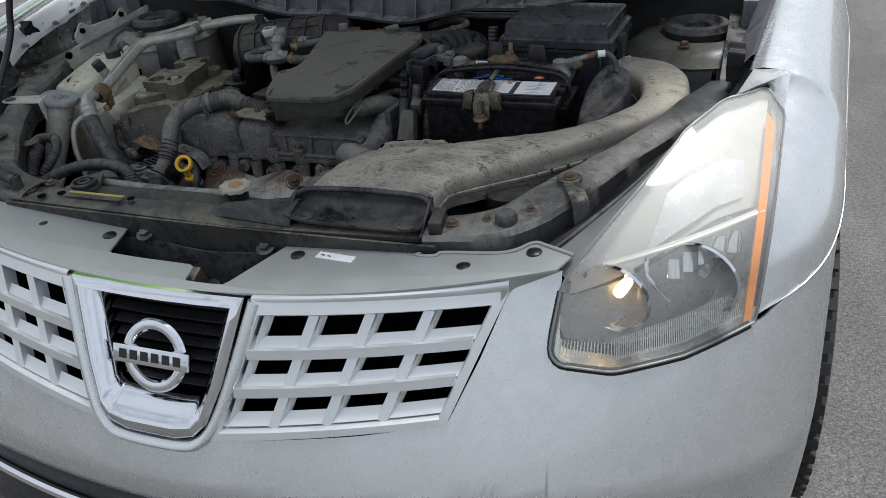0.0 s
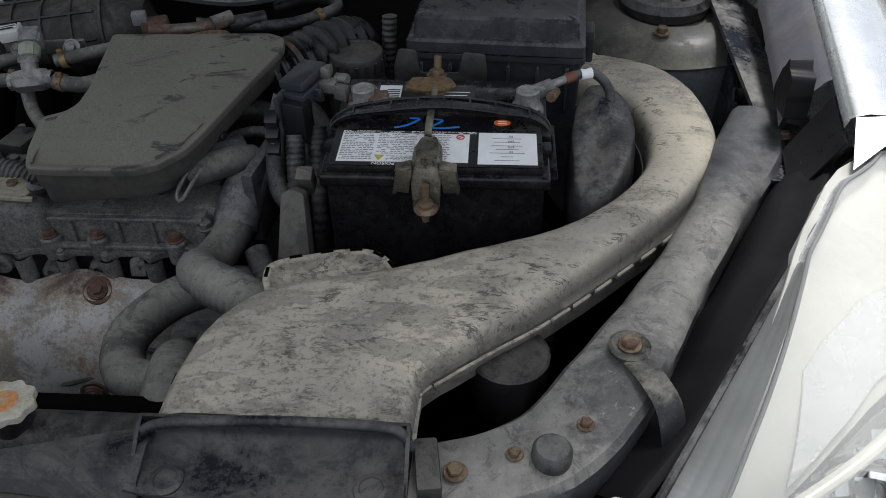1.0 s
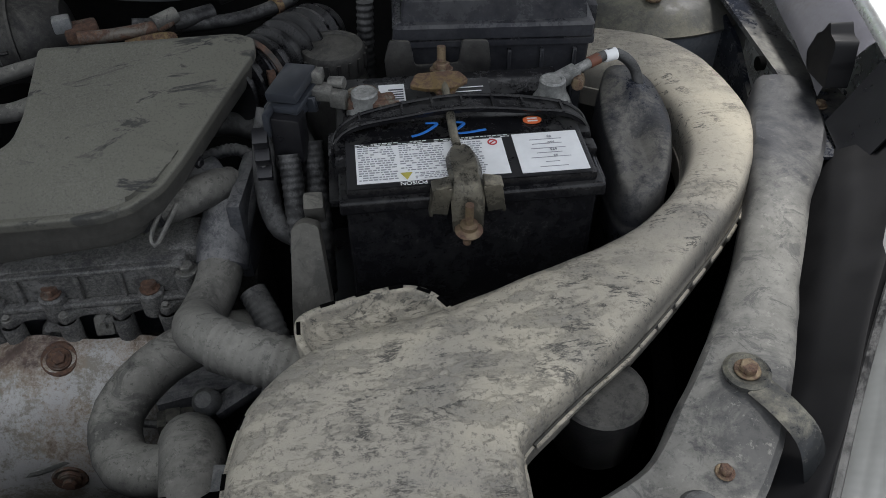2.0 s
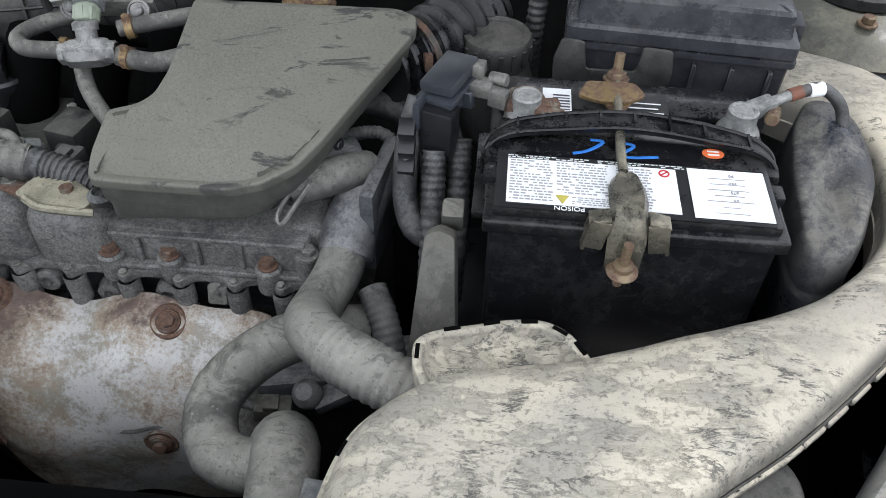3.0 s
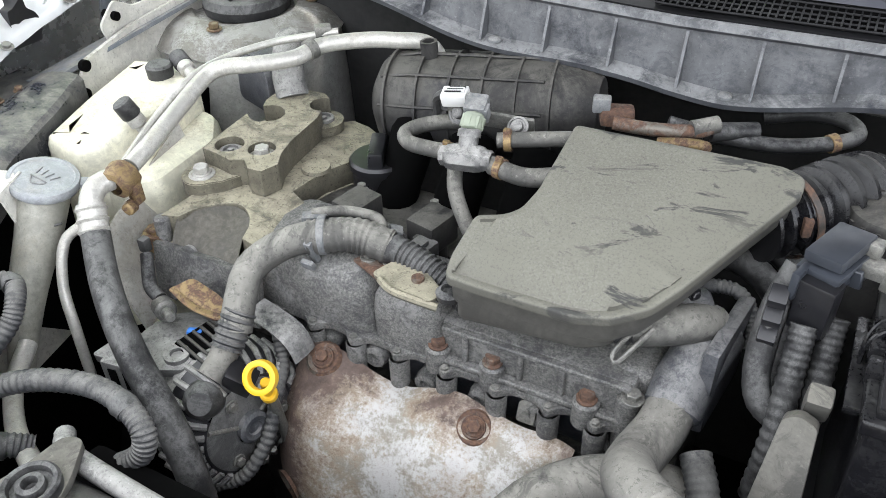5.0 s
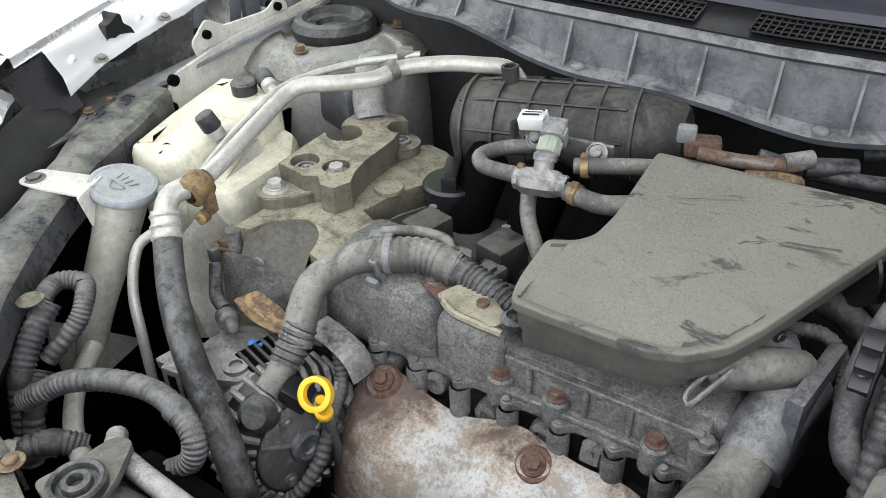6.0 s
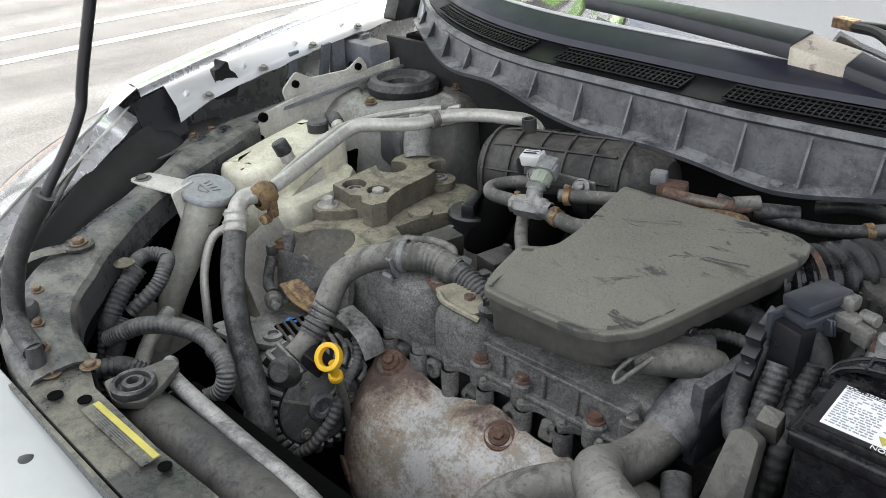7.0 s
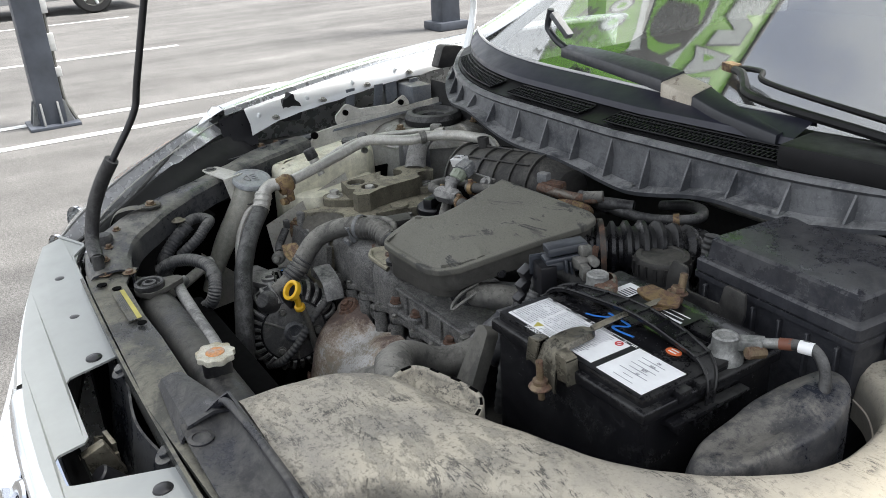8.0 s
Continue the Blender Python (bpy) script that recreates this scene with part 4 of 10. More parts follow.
def headlight(s):
    def put_part(name, b, mat, parent, label=""):
        if s < 0:
            m = mirror(b)
            b.free()
            b = m
        return part(name, b, mat, parent, label)

    b = bmesh.new()
    patch(b, lambda u, v: hlp(u * 0.97, v * 0.88, -0.055 - 0.03 * math.sin(math.pi * u) * math.sin(math.pi * v)), 14, 10, 0.003)
    hl = put_part("headlight", b, M_LAMP_IN, car, "hazed clear headlight with a lit side bulb")
    edge = [hlp(u / 30, 0) for u in range(31)] + [hlp(1, v / 10) for v in range(1, 11)] + [hlp(1 - u / 30, 1) for u in range(1, 31)] + [hlp(0, 1 - v / 10) for v in range(1, 10)]
    b = bmesh.new()
    rows = [[p + V(0, -0.006, 0), p + V(0, 0.0, -0.001), p + V(0, 0.030, -0.030 if p.z > 0.93 else 0.0)] for p in edge + edge[:1]]
    loft(b, rows, closed=False)
    put_part("lamp_wall", b, M_LAMP_IN, hl)
    b = bmesh.new()
    tube(b, [p + V(0, 0.0, -0.003) for p in edge[-10:] + edge[:30]], 0.0052, 8, step=0.008)
    put_part("seal", b, M_SHROUD, hl, "black rubber seal")
    b = bmesh.new()
    patch(b, lambda u, v: hlp(u, v, 0.005 + 0.006 * math.sin(math.pi * u) * math.sin(math.pi * v)), 40, 24, 0.0025)
    lens = put_part("lens", b, M_LENS, hl, "milky weathered clear lens")
    lens.visible_shadow = False
    b = bmesh.new()
    tube(b, [p + V(0, -0.004, 0.0) for p in edge + edge[:1]], 0.0018, 8, step=0.01)
    put_part("lens_rim", b, M_FLANGE, hl, "clear moulded lens rim")
    # clear ribbed flange between the lens and the seal at the bay
    sl = spline([V(0.500, 0.186, 0.937), V(0.507, 0.196, 0.940), V(0.545, 0.253, 0.955), V(0.587, 0.316, 0.975), V(0.639, 0.390, 1.010), V(0.702, 0.473, 1.046)], 0.002)
    b = bmesh.new()
    rows = []
    n_ = 150
    for i in range(n_ + 1):
        t = i / n_
        p, q = sl[min(int(t * (len(sl) - 1)), len(sl) - 1)], hlp(lerp(0.05, 0.78, t), 0.985, -0.003)
        rows.append([p + V(0, 0.004, -0.02), p] + [p.lerp(q, k / 12) + V(0, 0, 0.0025 + (0.0007 if k % 3 == 0 else 0.0)) for k in range(1, 12)] + [q])
    loft(b, rows, closed=False)
    if s > 0:
        put_part("lens_flange", b, M_FLANGE, hl, "pale translucent ribbed lens flange")
    b = bmesh.new()
    tube(b, [p + V(0, 0, 0.004) for p in sl[::12]], 0.0035, 8)
    put_part("bay_seal", b, M_RUBBER, hl, "black seal strip beside the lamp")
    # upper chamber, white in place of the sky its reflector mirrors, with a faceted parking-lamp recess
    b = bmesh.new()
    patch(b, lambda u, v: hlp(lerp(0.10, 0.93, u), lerp(0.54, 0.97, v), -0.040), 16, 8, 0.002)
    put_part("upper_chamber", b, M_LAMP_WHITE, hl, "white inner sheet for the bright reflection")
    b = bmesh.new()
    patch(b, lambda u, v: hlp(lerp(0.42 + 0.10 * v, 0.86, u), lerp(0.60, 0.80 - 0.05 * u, v), -0.030 - 0.010 * abs(u - 0.5)), 8, 6, 0.002)
    put_part("parking_recess", b, M_LAMP_IN, hl, "faceted parking lamp recess")
    # dark lower chamber in front of the housing
    b = bmesh.new()
    patch(b, lambda u, v: hlp(lerp(0.05, 0.94, u), lerp(0.02, 0.5 - 0.02 * u, v), -0.046), 14, 8, 0.002)
    put_part("lower_chamber", b, plain("lamp_grey", (0.22, 0.225, 0.23), 0.3, 0.4), hl)
    # bowls
    for cx, cz, r, d in ((0.590, 0.893, 0.044, 0.042), (0.684, 0.900, 0.050, 0.045)):
        c = skin(cx, cz, -0.020)
        b = bmesh.new()
        ax = c + V(0.30, 1, 0.05)
        lathe(b, [(r + 0.004, -0.006), (r + 0.004, 0.0), (r, 0.0), (r * 0.94, d * 0.25), (r * 0.75, d * 0.6), (r * 0.4, d * 0.9), (0.012, d), (0.0, d)], c, ax, 32)
        bowl = put_part("reflector_bowl", b, M_CHROME, hl, "mirror-finish reflector bowl")
        b = bmesh.new()
        q = c + (V(0.30, 1, 0.05).normalized()) * d * 0.45
        lathe(b, [(0, -0.012), (0.007, -0.009), (0.008, 0.0), (0.007, 0.02), (0.0, 0.02)], q, ax, 16)
        put_part("bulb", b, M_BULB if cx < 0.6 else M_CHROME, bowl, "lit warm bulb" if cx < 0.6 else "")
    # pale dividing strip, fluted lower edge, vertical flutes
    b = bmesh.new()
    tube(b, [skin(lerp(0.575, 0.752, t), lerp(0.936, 0.962, t), -0.004) for t in (0, 0.3, 0.6, 1)], 0.0055, 10, flat=0.6)
    put_part("divider", b, M_LAMP_WHITE, hl, "pale dividing strip")
    b = bmesh.new()
    for k in range(90):
        u = lerp(0.06, 0.96, k / 89)
        p, q = hlp(u, 0.05, -0.006), hlp(u, 0.19, -0.012)
        tube(b, [p, q], 0.0008, 5, step=0.02)
    put_part("flutes", b, M_LAMP_IN, hl, "fine fluting along the lower edge")
    for k in range(5):
        u = 0.55 + 0.07 * k
        b = bmesh.new()
        tube(b, [hlp(u, 0.34, -0.045), hlp(u, 0.44, -0.05)], 0.012, 10, flat=0.5)
        put_part("flute", b, M_CHROME, hl)
    b = bmesh.new()
    patch(b, lambda u, v: hlp(lerp(0.930, 0.974 - 0.010 * v, u), lerp(0.03, 0.93, v), 0.0035), 4, 24, 0.003)
    put_part("side_reflector", b, M_AMBER, hl, "amber side reflector strip")
    b = bmesh.new()
    tube(b, [skin(0.655, 0.884, -0.012), skin(0.628, 0.915, -0.012), skin(0.622, 0.94, -0.014)], 0.003, 8)
    put_part("trim_blade", b, M_CHROME, hl)


headlight(1)
headlight(-1)


# ---- fenders, raised bonnet, wheels ----
def fender(s):
    def edge(y):
        k = y - 0.515
        if s > 0:
            return V(0.722 + 0.11 * k, y, 1.062 + 0.15 * k - 0.09 * k * k)
        return V(-(0.736 + 0.165 * k - 0.06 * k * k), y, 1.064 + 0.15 * k - 0.09 * k * k)

    b = bmesh.new()
    rings = []
    for i in range(50):
        y = lerp(0.547, 1.75, i / 49)
        e = edge(y)
        out = 0.864 + 0.032 * min(1.0, (y - 0.53) / 0.45)
        ring = [e + V(-s * 0.007, 0, -0.012), e + V(-s * 0.004, 0, -0.002), e, e + V(s * 0.012, 0, 0.003), e + V(s * 0.026, 0, 0.002)]
        f_ = ring[-1]
        for j in range(1, 13):
            ang = j / 12 * math.pi / 2
            ring.append(V(s * lerp(abs(f_.x), out, math.sin(ang)), y, lerp(0.945, f_.z, math.cos(ang) ** 1.2)))
        rings.append(ring)
    loft(b, rings, closed=False)
    bmesh.ops.recalc_face_normals(b, faces=list(b.faces))
    # the piece between lamp and flank
    def nose(u, v):
        top = edge(0.547) + V(s * 0.026, 0, 0.002)
        k = v * 24
        z = lerp(0.848, 0.945, k / 12) if k <= 12 else lerp(0.945, top.z, math.cos((24 - k) / 12 * math.pi / 2) ** 1.2)
        v = (z - 0.848) / (top.z - 0.848)
        xe = lerp(0.760, 0.773, (z - 0.848) / 0.198)
        ye = min(0.535, skin(xe, min(z, 1.03)).y + max(0.0, z - 1.03) * 2)
        y = lerp(ye, 0.547, u)
        z = max(z, min(0.945, 0.868 + 0.30 * (y - 0.30)))
        p = flank(min(0.547, max(y, skin(xe, min(z, 1.03)).y)), min(z, 1.05))
        cs = min(1.0, max(0.0, (z - 0.945) / (top.z - 0.945))) ** (1 / 1.2)
        ring = lerp(abs(top.x), 0.86505, math.sqrt(max(0.0, 1 - cs * cs)))
        x = lerp(lerp(p.x, ring, u ** 2), lerp(xe, ring, u), v ** 5)
        return V(s * x, lerp(p.y, y, v ** 3), z)

    patch(b, nose, 24, 24)
    # crown between the lamp's tip and the ridge
    ca, cb = hlp(0.80, 1.0, -0.004), nose(0.0, 1.0)
    cc = edge(0.547)
    ca.x, cb.x = s * abs(ca.x), s * abs(cb.x)

    def tip(u, v):
        q = hlp(lerp(0.80, 1.0, u), 1.0, -0.004)
        return V(s * abs(q.x), q.y, q.z).lerp(ca.lerp(cb, u), v)

    patch(b, tip, 8, 3)
    patch(b, lambda u, v: ca.lerp(cc, v).lerp(nose(v, 1.0) - V(0, 0, 0.0005), u), 6, 8)
    bmesh.ops.remove_doubles(b, verts=list(b.verts), dist=0.0005)
    f = part("fender", b, M_SILVER, car, "silver front fender with its inner flange", 60)
    # inner flange: a sloping pressed ledge with an uneven lower lip
    b = bmesh.new()
    rows = []
    for i in range(61):
        y = lerp(0.588 if s < 0 else 0.622, 1.20, i / 60)
        e = edge(y)
        w = 0.046 if s > 0 else 0.040
        d = 0.056 if s > 0 else 0.044
        j = 0.004 * noise.noise((y * 22, s, 0.0)) + 0.010 * max(0.0, 1 - (y - 0.588) / 0.06)
        rows.append([e + V(-s * 0.007, 0, -0.012), e + V(-s * 0.013, 0, -0.016), e + V(-s * 0.016, 0, -0.020), e + V(-s * lerp(0.016, w, 0.8), 0, -lerp(0.018, d, 0.75)), e + V(-s * (w - 0.002), 0, -d - j * 0.5), e + V(-s * w, 0, -d - 0.007 - j)])
    loft(b, rows, closed=False)
    # one body paint, toned pale left and dark right for light and shade
    part("inner_flange", b, M_SHADED_FLANGE if s > 0 else M_SILVER_MATT, f, "pressed inner flange, body paint toned for light and shade")
    # black sheet for the rubber flap and the shade in the gap
    b = bmesh.new()
    patch(b, lambda u, v: edge(lerp(0.530, 0.60, u)) + V(-s * lerp(0.006, 0.040, v), 0, -lerp(0.016, 0.080, v)), 8, 6, 0.002)
    part("end_flap", b, M_BLACK, f, "black flap and dark gap at the fender's front")
    # flank below the crease behind the wheel arch, and inner arch
    b = bmesh.new()
    rows = []
    for i in range(40):
        y = lerp(0.55, 1.75, i / 39)
        d = abs(y - 0.90)
        arch = 0.345 + math.sqrt(max(0.0, 0.38 ** 2 - d * d)) if d < 0.38 else 0.30
        rows.append([V(s * (0.864 + 0.032 * min(1.0, (y - 0.53) / 0.45) - 0.016 * t), y, lerp(0.947, max(arch, 0.30), t)) for t in (0, 0.15, 0.4, 0.7, 1)] + [V(s * 0.84, y, max(arch, 0.30) + 0.004)])
    loft(b, rows, closed=False)
    part("fender_side", b, M_SILVER, f)
    b = bmesh.new()
    rows = []
    for k in range(17):
        a = math.pi * k / 16
        rows.append([V(s * 0.86, 0.90 - 0.37 * math.cos(a), 0.345 + 0.37 * math.sin(a)), V(s * 0.60, 0.90 - 0.37 * math.cos(a), 0.345 + 0.37 * math.sin(a))])
    loft(b, rows, closed=False)
    part("wheel_arch_liner", b, M_BLACK, f)
    # small pressed tabs along the flange
    for k in range(4 if s < 0 else 0):
        y = 0.60 + 0.115 * k
        e = edge(y)
        b = bmesh.new()
        box(b, (e.x - s * 0.026, y + 0.012, e.z - 0.029), (0.018, 0.006, 0.008), (0, -42, 0), bevel=0.0025)
        part("flange_tab", b, M_SILVER_MATT, f)
        b = bmesh.new()
        hexbolt(b, (e.x - s * 0.034, y + 0.045, e.z - 0.037), (-s * 0.4, 0, 1), 0.0055, 0.005)
        part("flange_bolt", b, M_STEEL, f)
    return edge


edge_r = fender(1)
edge_l = fender(-1)


def bonnet():
    b = bmesh.new()
    # unseen; its lean shades the bay, its lift keeps it out of view
    hinge = V(0, 1.12, 1.31)
    ang = radians(49)
    d = V(0, -math.cos(ang), math.sin(ang))

    def fn(u, v):
        x = lerp(-0.72, 0.72, u)
        cut = 0.10 * (2 * u - 1) ** 2 if v > 0.5 else 0
        p = hinge + d * lerp(0.0, 1.02 - cut, v)
        return V(x, p.y - 0.02 * (1 - (2 * u - 1) ** 2), p.z + 0.02 * (1 - (2 * u - 1) ** 2))

    patch(b, fn, 16, 12, 0.02)
    bn = part("bonnet", b, M_SILVER, car, "raised silver bonnet")
    for s in (-1, 1):
        b = bmesh.new()
        tube(b, [V(s * 0.70, 1.08, 1.05), V(s * 0.70, 1.13, 1.20), V(s * 0.69, 1.11, 1.33)], 0.012, 8, flat=0.5)
        part("hinge_arm", b, M_SILVER_MATT, bn)
    # black sheet added under the bonnet to keep bounce light off the bay
    b = bmesh.new()
    patch(b, lambda u, v: fn(0.02 + 0.96 * u, 0.01 + 0.97 * v) + V(0, -0.026, -0.012), 12, 8, 0.006)
    part("liner", b, M_BLACK, bn, "unseen black sheet that cuts bounce light")


bonnet()


def wheel(x, y):
    s = 1 if x > 0 else -1
    b = bmesh.new()
    c = V(x, y, 0.345)
    prof = [(0.22, -0.10), (0.30, -0.108), (0.335, -0.095), (0.345, -0.07), (0.345, 0.07), (0.335, 0.095), (0.30, 0.108), (0.22, 0.10)]
    lathe(b, prof, c, c + V(s, 0, 0), 56)
    for k in range(56):
        a = 2 * math.pi * k / 56
        for w in (-0.085, 0.085):
            bx = bmesh.new()
            bmesh.ops.create_cube(bx, size=1)
            bx.transform(Matrix.Diagonal((0.03, 0.022, 0.012, 1)))
            bx.transform(Matrix.Translation((x + w, y + 0.343 * math.cos(a), 0.345 + 0.343 * math.sin(a))) @ pose(0, 0, 0, math.degrees(a) - 90, 0, 0))
            merge(b, bx)
    t = part("tyre", b, M_TYRE, car, "black treaded tyre", 30)
    b = bmesh.new()
    lathe(b, [(0.0, 0.05), (0.05, 0.06), (0.08, 0.045), (0.20, 0.06), (0.225, 0.09), (0.228, 0.1), (0.222, 0.1), (0.21, -0.08), (0, -0.08)], c, c + V(s, 0, 0), 32)
    part("rim", b, M_SILVER_MATT, t)


wheel(0.812, 0.93)
wheel(-0.812, 0.93)

# ---- engine bay: shell ----
def shell():
    # near-black floor sheet, added to keep light from below out of the bay
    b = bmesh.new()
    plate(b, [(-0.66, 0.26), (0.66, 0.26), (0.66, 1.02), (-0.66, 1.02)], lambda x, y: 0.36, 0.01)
    part("floor_blocker", b, M_SHADE, car, "near-black sheet added under the engine to block light")
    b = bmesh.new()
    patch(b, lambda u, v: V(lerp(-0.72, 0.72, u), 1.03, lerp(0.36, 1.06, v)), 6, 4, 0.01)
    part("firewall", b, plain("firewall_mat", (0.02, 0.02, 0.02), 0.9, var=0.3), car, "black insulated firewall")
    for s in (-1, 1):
        # near-black side sheets, added against light leaking in at the wheel arches
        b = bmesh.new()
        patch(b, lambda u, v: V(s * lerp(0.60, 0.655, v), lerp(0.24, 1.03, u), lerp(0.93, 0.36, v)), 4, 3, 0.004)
        part("side_blocker", b, M_SHADE, car, "near-black sheet added beside the bay to block light")
        b = bmesh.new()

        def apron(u, v):
            y = lerp(0.42, 1.04, u)
            x = lerp(0.61, 0.685, min(1, u * 1.6)) + 0.02 * (v - 0.5)
            top = piecewise([(0.40, 0.935), (0.665, 0.945), (0.705, 1.004), (1.05, 1.026)], y) if s < 0 else lerp(0.900, 1.010, u)
            return V(s * x, y, lerp(0.72, top, v))

        patch(b, apron, 30, 10, 0.006)
        # right apron and shelf take the dark paint for the shade there
        a = part("inner_apron", b, M_BODY_IN if s < 0 else M_RAILDARK, car, "dirty painted inner apron, pale left, shade-dark right")
        b = bmesh.new()
        patch(b, lambda u, v: V(s * lerp(0.662, 0.742 if s > 0 else 0.768, v), lerp(0.555 if s > 0 else 0.515, 0.685, u), 0.989 - 0.005 * v), 10, 3, 0.003)
        part("rail_plate", b, M_RAILDARK, a, "dark dusty bolted plate")
        b = bmesh.new()
        patch(b, lambda u, v: V(s * lerp(0.678, 0.725, v), lerp(0.66, 1.12, u), lerp(0.998, 1.02, u) - 0.010 * v), 10, 3, 0.005)
        part("apron_shelf", b, M_RAILDARK if s > 0 else M_BODY_GREY, a)
        for y in (0.83, 0.90, 0.99) if s < 0 else ():
            b = bmesh.new()
            box(b, (-0.752, y, 1.03), (0.004, 0.022, 0.07), (0, 12, 8), bevel=0.001)
            part("flange_post", b, M_BODY_GREY, a)
        for y, z, r in ((0.704, 1.000, 0.0075), (0.690, 0.968, 0.0085), (0.665, 0.967, 0.0045)):
            b = bmesh.new()
            q = (y - 0.42) / 0.62
            x = lerp(0.61, 0.685, min(1, q * 1.6)) + 0.006
            cyl(b, (s * x, y, z), (s * (x - 0.0065), y, z), r, n=16)
            part("apron_hole", b, M_SHADE, a)
        # strut tower
        b = bmesh.new()
        lathe(b, [(0.150, -0.30), (0.142, -0.10), (0.136, -0.028), (0.10, -0.024)], (s * 0.628, 0.965, 0.995), n=40)
        box(b, (s * 0.655, 1.0, 0.90), (0.20, 0.20, 0.16), bevel=0.02)
        t = part("strut_tower", b, M_TOWER if s < 0 else M_BODY_GREY, car, "dirty strut tower")
        b = bmesh.new()
        lathe(b, [(0.1395, -0.030), (0.1405, -0.027), (0.136, -0.024), (0.130, -0.018), (0.118, -0.009), (0.104, -0.004), (0.085, 0.0), (0.075, 0.0), (0.070, -0.006), (0.0, -0.008)], (s * 0.628, 0.965, 0.995), n=40)
        part("tower_top", wobble(b, 0.002, 0.05), M_TOWER if s < 0 else M_TOWERTOP, t, "stained pale top of the strut tower")
        b = bmesh.new()
        lathe(b, [(0.060, 0.0), (0.062, 0.012), (0.056, 0.022), (0.045, 0.024), (0.040, 0.016), (0.026, 0.014), (0.024, 0.006), (0.0, 0.004)], (s * 0.622, 0.962, 0.992), n=36)
        part("strut_mount", b, M_RUBBER, t, "black rubber strut mount")
        for a_ in (20, 140, 260):
            b = bmesh.new()
            hexbolt(b, (s * (0.622 + 0.092 * math.cos(radians(a_))), 0.962 + 0.092 * math.sin(radians(a_)), 0.994), r=0.007, h=0.010)
            part("strut_nut", b, M_RUSTY_BOLT, t)
        # slotted bracket above the apron
        if s < 0:
            b = bmesh.new()
            prism(b, rounded([(0, 0), (0.16, 0.0), (0.175, 0.03), (0.16, 0.052), (0.13, 0.035), (0.05, 0.038), (0.02, 0.055), (-0.01, 0.03)], 0.008), 0.004, pose(s * 0.700, 0.775, 0.992, 90, 0, 90), 0.0008, 1)
            part("apron_bracket", b, M_BODY_IN, a)
            for y in (0.79, 0.925):
                b = bmesh.new()
                cyl(b, (s * 0.712, y, 1.028), (s * 0.690, y, 1.028), 0.006, n=12)
                part("bracket_slot", b, M_SHADE, a)
        b = bmesh.new()
        box(b, (s * 0.745, 0.985, 1.03), (0.09, 0.05, 0.05), (0, 0, 0), bevel=0.006)
        box(b, (s * 0.765, 0.94, 1.03), (0.012, 0.03, 0.07), bevel=0.003)
        part("hinge_mount", b, M_BODY_GREY, a)
        # black strips and liner beside the lamp
        b = bmesh.new()
        line = [(0.505, 0.205, 0.945), (0.565, 0.275, 0.968), (0.62, 0.36, 0.995), (0.675, 0.44, 1.012), (0.72, 0.53, 1.02), (0.748, 0.56, 1.022)]
        sp = spline([V(s * x, y, z) for x, y, z in line], 0.012)
        rows = []
        for i, p in enumerate(sp):
            d = (sp[min(i + 1, len(sp) - 1)] - sp[max(0, i - 1)]).normalized()
            n_ = d.cross(V(0, 0, 1)).normalized() * s
            rows.append([p - n_ * 0.002 + V(0, 0, -0.004), p - n_ * 0.008, p - n_ * 0.013 + V(0, 0, -0.002), p - n_ * 0.018 + V(0, 0, -0.010), p - n_ * 0.034 + V(0, 0, -0.016), p - n_ * 0.052 + V(0, 0, -0.036), p - n_ * 0.075 + V(0, 0, -0.10)])
        loft(b, rows, closed=False)
        part("lamp_shroud", b, M_SHROUD, car, "dusty black shroud behind the headlight")
        # bump stop on the flange
        e = V(0.700, 0.640, 1.040) if s > 0 else V(-0.742, 0.688, 1.042)
        b = bmesh.new()
        prism(b, rounded([(-0.024, -0.012), (0.016, -0.010), (0.022, 0.006), (0.019, 0.022), (0.008, 0.034), (0.003, 0.046), (-0.006, 0.036), (-0.018, 0.033), (-0.021, 0.012)], 0.004), 0.024, pose(e.x - 0.012, e.y, e.z - 0.008, 90, 0, 90), 0.004, 3)
        wobble(b, 0.003, 0.016)
        part("bump_stop", b, M_SHROUD, car, "black rubber bonnet bump stop")


shell()


